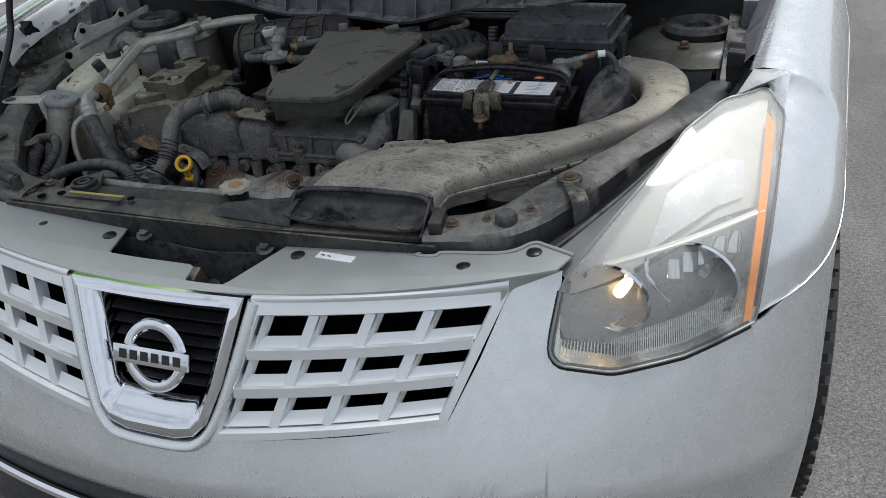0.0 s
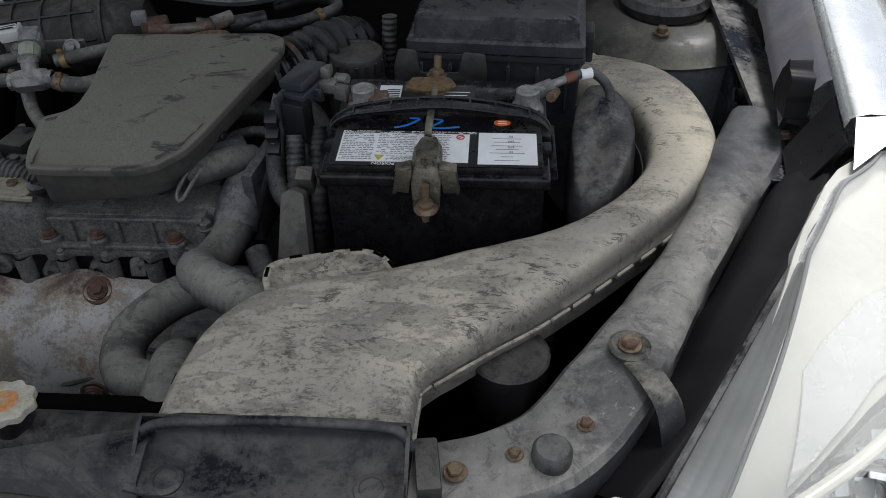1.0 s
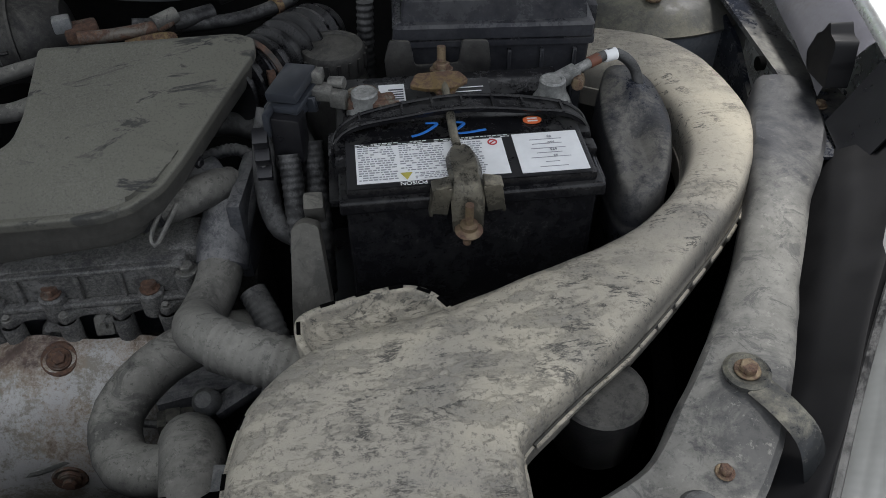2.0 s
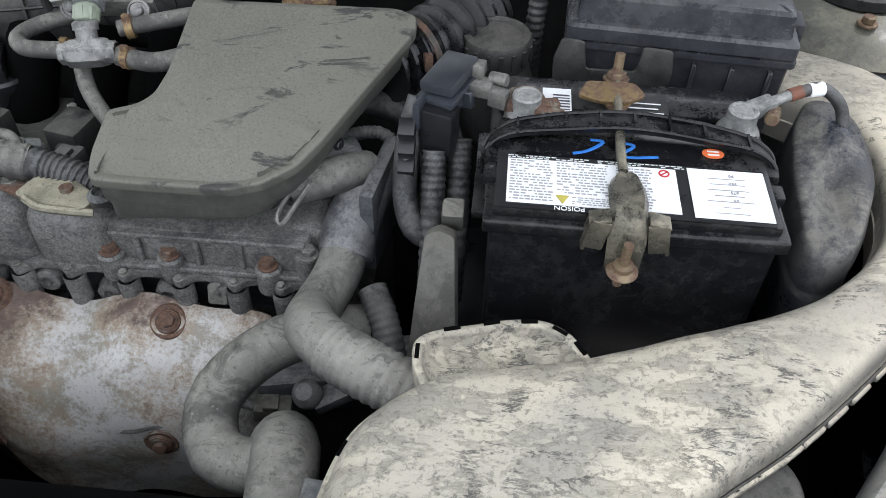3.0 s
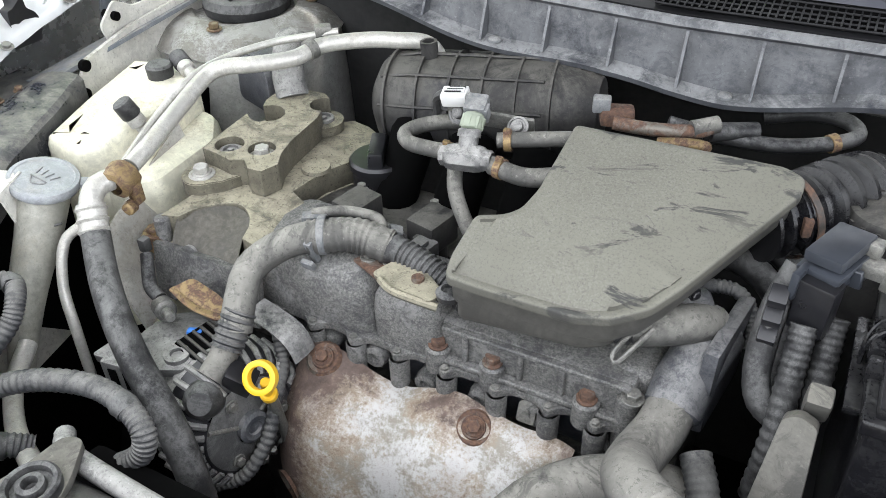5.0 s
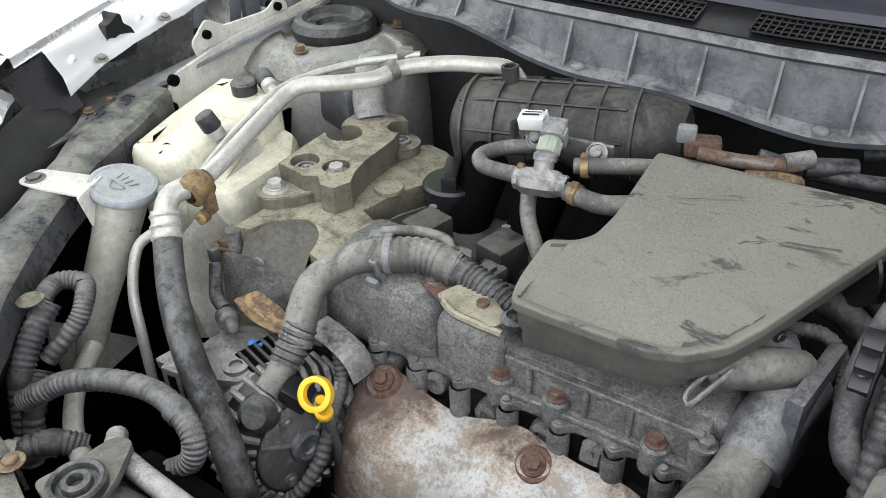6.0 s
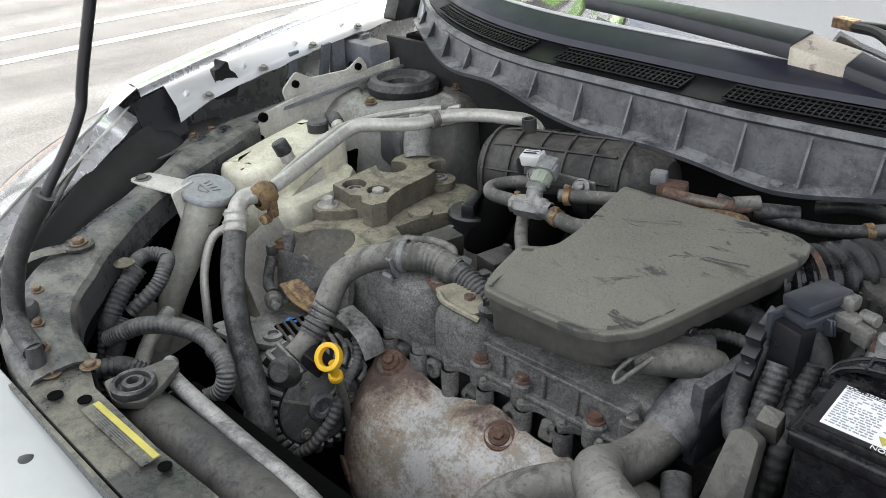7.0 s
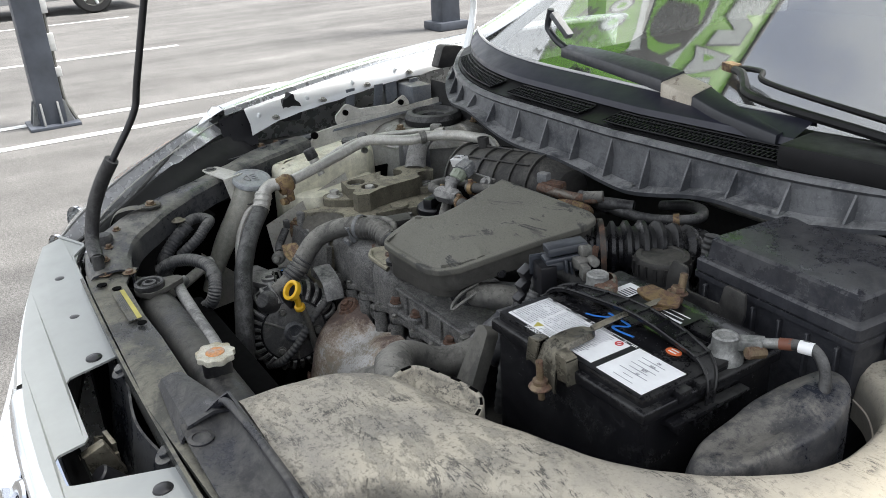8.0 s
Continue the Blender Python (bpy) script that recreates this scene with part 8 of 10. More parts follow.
    part("bracket_web", b, M_HEAD, tbk)
    for c, q in (((-0.394, 0.556, 0.906), (-0.392, 0.53, 0.912)), ((-0.326, 0.560, 0.912), (-0.318, 0.54, 0.918))):
        b = bmesh.new()
        lathe(b, [(0.0095, 0), (0.0095, 0.004), (0.0045, 0.004), (0.0045, -0.004), (0, -0.004)], c, q, 16)
        part("bracket_eye", b, M_ALLOY, tbk)
    b = bmesh.new()
    lathe(b, [(0.0, 0.004), (0.008, 0.004), (0.016, 0.004), (0.017, 0)], (-0.340, 0.712, 0.936), n=20)
    part("bracket_boss", b, M_ALLOY_TAN, tbk)
    # oil filler cap with its bar
    b = bmesh.new()
    lathe(b, [(0.030, -0.035), (0.030, -0.004), (0.033, 0.0), (0.033, 0.008), (0.030, 0.011), (0.0, 0.011)], (-0.282, 0.752, 0.935), n=28)
    box(b, (-0.282, 0.752, 0.953), (0.018, 0.052, 0.020), (0, 0, 25), bevel=0.004)
    part("oil_cap", b, M_BLACK, e, "black oil filler cap")
    # ignition coils
    for x, y in ((-0.253, 0.662), (-0.168, 0.668)):
        b = bmesh.new()
        box(b, (x, y, 0.936), (0.034, 0.042, 0.034), (0, 0, -12), bevel=0.003)
        box(b, (x + 0.003, y - 0.024, 0.930), (0.022, 0.012, 0.022), (0, 0, -12), bevel=0.002)
        lathe(b, [(0.016, -0.03), (0.016, 0)], (x, y, 0.93), n=16)
        coil = part("ignition_coil", b, M_PLASTIC, e, "dusty black ignition coil")
        b = bmesh.new()
        box(b, (x + 0.006, y - 0.032, 0.932), (0.024, 0.024, 0.020), (0, 0, -12), bevel=0.003)
        box(b, (x + 0.008, y - 0.038, 0.944), (0.008, 0.014, 0.006), (0, 0, -12), bevel=0.001)
        part("coil_plug", b, M_LOOM, coil)
        b = bmesh.new()
        hexbolt(b, (x - 0.012, y + 0.028, 0.940), r=0.005, h=0.010)
        part("coil_bolt", b, M_STEEL, coil)
    # dipstick
    b = bmesh.new()
    tube(b, [V(-0.240, 0.466, 0.865), V(-0.243, 0.478, 0.83), V(-0.250, 0.50, 0.70)], 0.0055, 10)
    part("dipstick_tube", b, M_STEEL, e)
    b = bmesh.new()
    rn = bmesh.new()
    m_ = Matrix.Translation((-0.231, 0.456, 0.890)) @ pose(0, 0, 0, 53, 0, 12)
    lathe(rn, [(0.0160, -0.004), (0.0163, 0.0), (0.0160, 0.004), (0.0140, 0.0048), (0.0108, 0.004), (0.0100, 0.0), (0.0108, -0.004), (0.0140, -0.0048), (0.0160, -0.004)], (0, 0, 0), n=32)
    rn.transform(m_)
    merge(b, rn)
    cyl(b, (-0.2315, 0.461, 0.880), (-0.2355, 0.466, 0.858), 0.005, n=12, edge=0.001)
    cyl(b, (-0.235, 0.4655, 0.860), (-0.2365, 0.468, 0.852), 0.0085, n=14, edge=0.0015)
    part("dipstick", b, M_YELLOW, e, "yellow ring-pull dipstick")
    # thermostat housing
    b = bmesh.new()
    box(b, (0.132, 0.632, 0.912), (0.014, 0.090, 0.092), (0, 0, -8), bevel=0.004, seg=2)
    box(b, (0.112, 0.640, 0.900), (0.036, 0.060, 0.080), (0, 0, -8), bevel=0.010, seg=3)
    tube(b, [V(0.122, 0.648, 0.930), V(0.116, 0.622, 0.926), V(0.108, 0.596, 0.910), V(0.106, 0.580, 0.897)], 0.0245, 20, step=0.008)
    wobble(b, 0.0012, 0.02)
    th = part("thermostat_housing", b, M_HEAD, e, "dark oily water outlet housing")
    b = bmesh.new()
    cyl(b, (0.112, 0.615, 0.918), (0.106, 0.575, 0.893), 0.025, n=20, edge=0.003)
    cyl(b, (0.112, 0.650, 0.952), (0.060, 0.622, 0.944), 0.019, n=18, edge=0.003)
    part("outlet_stub", b, M_HEAD, th)


engine()


def heat_shield():
    h = thing("heat_shield", "rust-edged aluminised exhaust heat shield", "heat shield")

    def fn(u, v):
        x = lerp(-0.256 - 0.012 * v, 0.034 - 0.004 * v, u)
        e = (2 * u - 1)
        edge = abs(e) ** 5
        zt = 0.842 - 0.020 * u + 0.006 * math.sin(14 * u) + 0.008 * math.cos(7 * u + 1)
        if v < 0.3:
            t = v / 0.3
            y, z = lerp(0.560, 0.512, t ** 0.8), zt - 0.022 * t ** 1.5
        else:
            t = (v - 0.3) / 0.7
            a = t * math.pi / 2
            y = 0.512 - 0.050 * math.sin(min(a * 1.7, math.pi / 2)) + 0.03 * max(0, t - 0.6)
            z = zt - 0.022 - 0.20 * (1 - math.cos(a)) ** 0.75
        y += 0.030 * edge * min(1.0, v * 3) - 0.004 * math.sin(6.5 * u) * min(1, v * 3)
        z += -0.006 * edge
        return V(x, y, z)

    b = bmesh.new()
    patch(b, fn, 50, 40, 0.0015)
    wobble(b, 0.0025, 0.035)
    part("shield", b, M_SHIELD, h)
    for u, v in ((0.10, 0.10), (0.685, 0.13), (0.10, 0.72), (0.68, 0.66)):
        p = fn(u, v)
        n_ = (fn(u + 0.01, v) - p).cross(fn(u, v + 0.02) - p).normalized()
        if n_.z < 0:
            n_ = -n_
        b = bmesh.new()
        lathe(b, [(0.019, -0.003), (0.016, 0.001), (0.012, 0.0), (0.011, 0.003), (0, 0.003)], p, p + n_, 20)
        hexbolt(b, p + n_ * 0.002, n_, 0.0068, 0.007, 1.4)
        part("shield_bolt", b, M_RUST, h, "dark rusted shield bolt")
    b = bmesh.new()
    box(b, (-0.10, 0.478, 0.732), (0.05, 0.014, 0.012), (0, 0, 10), bevel=0.003)
    tube(b, [V(-0.12, 0.474, 0.735), V(-0.09, 0.47, 0.745), V(-0.05, 0.478, 0.752), V(-0.02, 0.49, 0.75)], 0.005, 8)
    part("sensor_lead", b, M_STEEL, h)


heat_shield()


def alternator():
    a = thing("alternator", "dirty cast aluminium alternator with slotted end cover", "alternator")
    c0, ax = V(-0.30, 0.470, 0.800), V(1, -0.22, 0.10).normalized()
    b = bmesh.new()
    lathe(b, [(0.0, -0.115), (0.05, -0.11), (0.068, -0.095), (0.070, -0.05), (0.066, -0.045), (0.066, -0.02), (0.074, -0.012), (0.075, 0.0), (0.072, 0.016), (0.065, 0.028), (0.054, 0.034), (0.046, 0.036), (0.020, 0.038), (0.0, 0.038)], c0, c0 + ax, 40)
    part("body", b, M_ALLOY, a, "finned alloy body")
    b = bmesh.new()
    lathe(b, [(0.0756, 0.0), (0.0727, 0.0165), (0.0657, 0.0287), (0.0545, 0.0348), (0.050, 0.0360)], c0, c0 + ax, 40)
    part("slot_band", b, M_BLACK, a)
    u = ax.cross(V(0, 0, 1)).normalized()
    v = u.cross(ax).normalized()
    for k in range(30):
        t = 2 * math.pi * k / 30
        d = u * math.cos(t) + v * math.sin(t)
        b = bmesh.new()
        tube(b, [c0 - ax * 0.004 + d * 0.0755, c0 + ax * 0.017 + d * 0.0730, c0 + ax * 0.030 + d * 0.0655, c0 + ax * 0.0365 + d * 0.0520], 0.0036, 8, step=0.012)
        part("cooling_fin", b, M_ALLOY, a)
    for k in range(3):
        t = 2 * math.pi * (k / 3 + 0.08)
        d = u * math.cos(t) + v * math.sin(t)
        b = bmesh.new()
        tube(b, [c0 + ax * 0.0385 + d * 0.012, c0 + ax * 0.0385 + d * 0.032, c0 + ax * 0.0375 + d * 0.050], 0.0024, 8)
        part("face_rib", b, M_STEEL, a)
        d = u * math.cos(t + 0.7) + v * math.sin(t + 0.7)
        b = bmesh.new()
        hexbolt(b, c0 + ax * 0.0375 + d * 0.038, ax, 0.0052, 0.006, 1.4)
        part("face_bolt", b, M_STEEL, a)
    b = bmesh.new()
    lathe(b, [(0.017, 0.037), (0.017, 0.044), (0.013, 0.046), (0.008, 0.045), (0.007, 0.042), (0, 0.042)], c0, c0 + ax, 24)
    part("rear_bearing", b, M_HEAD, a)
    # pale top frame with a boss, a window of bars, and side slots
    b = bmesh.new()
    prism(b, rounded([(-0.412, 0.424), (-0.348, 0.432), (-0.316, 0.446), (-0.318, 0.466), (-0.345, 0.476), (-0.402, 0.462)], 0.006), 0.010, pose(0, 0, 0.830, 4, 0, 0), 0.002)
    fr = part("rear_cover", b, M_ALLOY, a, "pale alloy rear cover")
    b = bmesh.new()
    lathe(b, [(0.0125, -0.004), (0.0125, 0.003), (0.0065, 0.003), (0.0065, -0.003), (0, -0.003)], (-0.333, 0.456, 0.872), n=20)
    b.transform(Matrix.Translation((0, 0, 0.001)))
    part("cover_boss", b, M_ALLOY, fr)
    b = bmesh.new()
    box(b, (-0.372, 0.432, 0.845), (0.055, 0.020, 0.050), (0, 0, 8), bevel=0.003)
    part("side_housing", b, M_ALLOY, fr)
    for k in range(3):
        b = bmesh.new()
        box(b, (-0.385 + 0.017 * k, 0.4205 + 0.002 * k, 0.852), (0.009, 0.003, 0.022), (0, 0, 8))
        part("side_slot", b, M_SHADE, fr)
    b = bmesh.new()
    box(b, (-0.315, 0.480, 0.868), (0.052, 0.042, 0.012), (0, 8, -12), bevel=0.002)
    part("cover_void", b, M_SHADE, a)
    for k in range(5):
        b = bmesh.new()
        box(b, (-0.318 + 0.002 * k, 0.462 + 0.0085 * k, 0.8765), (0.046, 0.0032, 0.004), (0, 8, -12), bevel=0.001, seg=1)
        part("cover_bar", b, M_PLASTIC, a)
    b = bmesh.new()
    box(b, (-0.338, 0.488, 0.874), (0.016, 0.008, 0.006), (0, 0, 20), bevel=0.002)
    part("blue_tag", b, M_BLUE, a)
    b = bmesh.new()
    lathe(b, [(0.0, 0.024), (0.011, 0.022), (0.0175, 0.013), (0.0195, 0.0), (0.0185, -0.02), (0, -0.02)], (-0.289, 0.438, 0.852), (-0.268, 0.405, 0.878), 24)
    part("terminal_boot", b, M_RUBBER, a, "round black rubber terminal boot")
    b = bmesh.new()
    box(b, (-0.268, 0.466, 0.862), (0.030, 0.022, 0.022), (10, 30, 20), bevel=0.003)
    part("plug", b, M_BLACK, a)
    b = bmesh.new()
    cyl(b, (-0.392, 0.500, 0.880), (-0.372, 0.489, 0.886), 0.011, n=16, edge=0.003)
    cyl(b, (-0.373, 0.4895, 0.886), (-0.360, 0.482, 0.889), 0.0055, n=10, edge=0.001)
    part("adjuster_bolt", b, M_STEEL, a)
    # bracket plates above
    b = bmesh.new()
    prism(b, rounded([(-0.034, -0.010), (0.0, -0.016), (0.026, -0.014), (0.036, 0.0), (0.014, 0.010), (-0.022, 0.012)], 0.006), 0.003, pose(-0.340, 0.510, 0.900, 22, 14, 0), 0.0008)
    tube(b, [V(-0.372, 0.503, 0.906), V(-0.34, 0.496, 0.899), V(-0.308, 0.500, 0.894)], 0.004, 8, flat=0.6)
    part("adjuster_plate", b, M_CLAMP, a, "rust-stained adjuster plate")
    b = bmesh.new()
    tube(b, [V(-0.30, 0.536, 0.884), V(-0.27, 0.534, 0.876), V(-0.25, 0.531, 0.868), V(-0.240, 0.530, 0.848)], 0.015, 8, flat=0.14)
    part("stay", b, M_ALLOY, a, "flat steel stay")


alternator()

# ---- engine mount, washer tank, pipes ----
def engine_mount():
    m = thing("engine_mount", "stained cast engine mount bracket with bolts", "engine mount")

    def tilt(b):
        for v in b.verts:
            v.co.z += 0.10 * (v.co.y - 0.66)
        wobble(b, 0.0010, 0.02)
        return b

    def bite(cx, cy, r, a0, a1):
        return [(cx + r * math.cos(radians(lerp(a0, a1, k / 10))), cy + r * math.sin(radians(lerp(a0, a1, k / 10)))) for k in range(11)]

    def slab(outline, holes, z0, z1, depth):
        """Slab with round spot-faces sunk into its top."""
        b = bmesh.new()
        rings = [outline] + [[(cx + r * math.cos(2 * math.pi * k / 24), cy + r * math.sin(2 * math.pi * k / 24)) for k in range(24)] for cx, cy, r in holes]
        top = [[b.verts.new((x, y, z1)) for x, y in r] for r in rings]
        flat = [v for r in top for v in r]
        for i, j, k in tessellate_polygon([[V(x, y, 0) for x, y in r] for r in rings]):
            if len({i, j, k}) == 3:
                b.faces.new((flat[i], flat[j], flat[k]))
        for n_, ring in enumerate(top):
            low = [b.verts.new((v.co.x, v.co.y, z0 if n_ == 0 else z1 - depth)) for v in ring]
            for i in range(len(ring)):
                j = (i + 1) % len(ring)
                b.faces.new((ring[i], ring[j], low[j], low[i]))
            b.faces.new(low)
        bmesh.ops.recalc_face_normals(b, faces=list(b.faces))
        sharp = [e for e in b.edges if len(e.link_faces) == 2 and e.calc_face_angle(0) > 0.9]
        bmesh.ops.bevel(b, geom=sharp, offset=0.0012, segments=2, affect="EDGES", clamp_overlap=True)
        return wobble(b, 0.0006, 0.02)

    # lower step with the front bolt lobe, then the thick plate with its spot-faces and edge bites
    lobe = bite(-0.434, 0.632, 0.022, 150, 330)
    b = slab(lobe + [(-0.405, 0.630), (-0.395, 0.648), (-0.400, 0.700), (-0.442, 0.700), (-0.446, 0.660)], [], 0.930, 0.9485, 0.0)
    part("foot", b, M_ALLOY_TAN, m, "stained cast foot with a bolt lobe")
    b = slab([(-0.446, 0.652), (-0.4505, 0.700), (-0.4515, 0.738)] + bite(-0.430, 0.748, 0.0215, 205, 500)[1:] + [(-0.4525, 0.776), (-0.454, 0.819), (-0.397, 0.8205), (-0.384, 0.812)] + bite(-0.384, 0.796, 0.0155, 90, 300) + [(-0.371, 0.765), (-0.366, 0.705), (-0.360, 0.680), (-0.350, 0.661), (-0.3575, 0.641), (-0.374, 0.640), (-0.388, 0.652), (-0.404, 0.645), (-0.428, 0.650)], [(-0.424, 0.672, 0.0165), (-0.386, 0.680, 0.0155)], 0.936, 0.968, 0.010)
    part("bracket", b, M_ALLOY_TAN, m, "thick cast plate with sunk spot-faces")
    # floors of the two edge bites
    for x, y in ((-0.430, 0.748), (-0.384, 0.796)):
        b = bmesh.new()
        lathe(b, [(0.0235, -0.012), (0.0235, 0.0), (0.0, 0.0)], (x, y, 0.9475), n=26)
        part("bite_floor", b, M_ALLOY_TAN, m)
    for x, y, z, kind in ((-0.434, 0.632, 0.9475, 0), (-0.424, 0.672, 0.958, 1), (-0.386, 0.680, 0.958, 0), (-0.430, 0.748, 0.9475, 1), (-0.384, 0.796, 0.9475, 1)):
        b = bmesh.new()
        if kind == 0:
            lathe(b, [(0.0145, 0.0), (0.0145, 0.002), (0.011, 0.0035)], (x, y, z), n=22)
            hexbolt(b, (x, y, z + 0.002), r=0.0085, h=0.010, washer=1.25)
            part("mount_bolt", b, M_PIPE, m, "dull steel mount bolt")
        else:
            lathe(b, [(0.0125, 0.0), (0.012, 0.0035), (0.0085, 0.004), (0.0080, 0.001), (0.0035, 0.001), (0.003, 0.004), (0.0, 0.0045)], (x, y, z), n=22)
            part("stud_nut", b, M_ALLOY, m, "stained recessed nut")
    # arm that rises to the isolator
    b = bmesh.new()
    tube(b, [V(-0.43, 0.800, 0.965), V(-0.445, 0.815, 0.99), V(-0.455, 0.835, 1.010), V(-0.47, 0.86, 1.012)], 0.020, 12, flat=0.7)
    part("arm", b, M_ALLOY, m)
    b = bmesh.new()
    prism(b, rounded([(-0.04, 0), (0.04, 0), (0.034, 0.055), (0.018, 0.072), (-0.018, 0.072), (-0.034, 0.055)], 0.012), 0.05, pose(-0.485, 0.860, 0.93, 90, 0, -20), 0.004)
    part("isolator", b, M_HEAD, m, "grey rubber-filled mount isolator")
    # low bracket and pale panel beside the tank
    b = bmesh.new()
    patch(b, lambda u, v: V(lerp(-0.50, -0.455, v) - 0.03 * u, lerp(0.52, 0.70, u), lerp(0.90, 0.955, u) - 0.10 * v), 8, 6, 0.003)
    part("side_panel", b, M_BODY_IN, m)


engine_mount()


def washer_tank():
    t = thing("washer_tank", "cream translucent washer tank with a grey cap", "washer tank")
    b = bmesh.new()
    prof = rounded([(-0.612, 0.580), (-0.556, 0.574), (-0.537, 0.598), (-0.530, 0.700), (-0.538, 0.757), (-0.580, 0.792), (-0.655, 0.768), (-0.636, 0.670)], 0.010)
    rows = []
    for d, z in ((0.0, 0.72), (0.0, 0.958), (0.0012, 0.972), (0.0045, 0.980), (0.010, 0.9835), (0.03, 0.985)):
        rows.append([V(x, y, z + 0.05 * (y - 0.69) * (1 if z > 0.9 else 0)) for x, y in inset(prof, d)])
    loft(b, rows)
    part("tank", wobble(b, 0.0015, 0.05), M_TANK, t, "cream plastic tank body", 35)
    b = bmesh.new()
    prof = rounded([(-0.560, 0.592), (-0.520, 0.588), (-0.486, 0.618), (-0.482, 0.712), (-0.515, 0.758), (-0.560, 0.768)], 0.012)
    rows = []
    for d, z in ((0.0, 0.72), (0.0, 0.915), (0.0015, 0.928), (0.006, 0.936), (0.013, 0.939), (0.022, 0.940)):
        rows.append([V(x, y, z + 0.08 * (y - 0.69) * (1 if z > 0.9 else 0)) for x, y in inset(prof, d)])
    loft(b, rows)
    part("tank_step", wobble(b, 0.0015, 0.05), M_TANK, t, "lower shoulder of the tank", 35)
    b = bmesh.new()
    tube(b, [V(-0.537, 0.515, 0.968), V(-0.533, 0.488, 0.928), V(-0.527, 0.445, 0.872), V(-0.52, 0.40, 0.79)], 0.0265, 22, taper=0.012)
    part("filler_neck", b, M_NECK, t, "grey-cream filler neck")
    b = bmesh.new()
    m = pose(-0.537, 0.517, 0.974, -4, 14, 0)
    cap = bmesh.new()
    lathe(cap, [(0.026, -0.010), (0.027, -0.002), (0.0345, 0.0), (0.0355, 0.002), (0.0355, 0.007), (0.034, 0.0095), (0.030, 0.0100), (0.029, 0.0092), (0.0, 0.0092)], (0, 0, 0), n=36)
    box(cap, (0.030, 0.024, 0.005), (0.020, 0.014, 0.005), (0, 0, 40), bevel=0.002)
    box(cap, (-0.033, -0.020, 0.003), (0.014, 0.012, 0.006), (0, 0, 30), bevel=0.002)
    cap.transform(m)
    merge(b, cap)
    c = part("cap", b, M_CAPPALE, t, "grey flip cap with a moulded spray symbol")
    sym = bmesh.new()
    tube(sym, [V(-0.010, -0.006, 0.0095), V(0.010, -0.006, 0.0095), V(0.0, -0.015, 0.0095), V(-0.010, -0.006, 0.0095)], 0.0009, 6, step=0.002)
    for k in range(4):
        tube(sym, [V(-0.009 + 0.006 * k, 0.0, 0.0095), V(-0.012 + 0.008 * k, 0.010, 0.0095)], 0.0008, 6, step=0.004)
    sym.transform(m)
    part("moulded_symbol", sym, M_CAPGREY, c)
    b = bmesh.new()
    tube(b, [V(-0.572, 0.512, 0.955), V(-0.555, 0.488, 0.945), V(-0.53, 0.482, 0.94), V(-0.505, 0.50, 0.945)], 0.0012, 6)
    part("cap_tether", b, M_LOOM, t)
    b = bmesh.new()
    prism(b, rounded([(-0.026, -0.014), (0.0, -0.020), (0.050, -0.022), (0.052, 0.0), (0.045, 0.018), (-0.018, 0.016)], 0.008), 0.003, pose(-0.594, 0.472, 0.990, 0, 4, 22), 0.0008)
    prism(b, rounded([(-0.024, 0.0), (0.022, 0.0), (0.014, -0.055), (-0.010, -0.055)], 0.004), 0.003, pose(-0.548, 0.488, 0.990, 90, 0, 112), 0.0008)
    br = part("neck_bracket", b, M_BODY_IN, t, "pale painted neck bracket")
    b = bmesh.new()
    hexbolt(b, (-0.604, 0.464, 0.993), r=0.008, h=0.004, washer=1.5)
    part("bracket_bolt", b, M_LOOM, br)
    b = bmesh.new()
    lathe(b, [(0.015, -0.02), (0.016, 0.0), (0.0165, 0.009), (0.014, 0.012), (0, 0.012)], (-0.583, 0.742, 0.992), n=24)
    part("level_cap", b, M_RUBBER, t, "small black tank cap")


washer_tank()


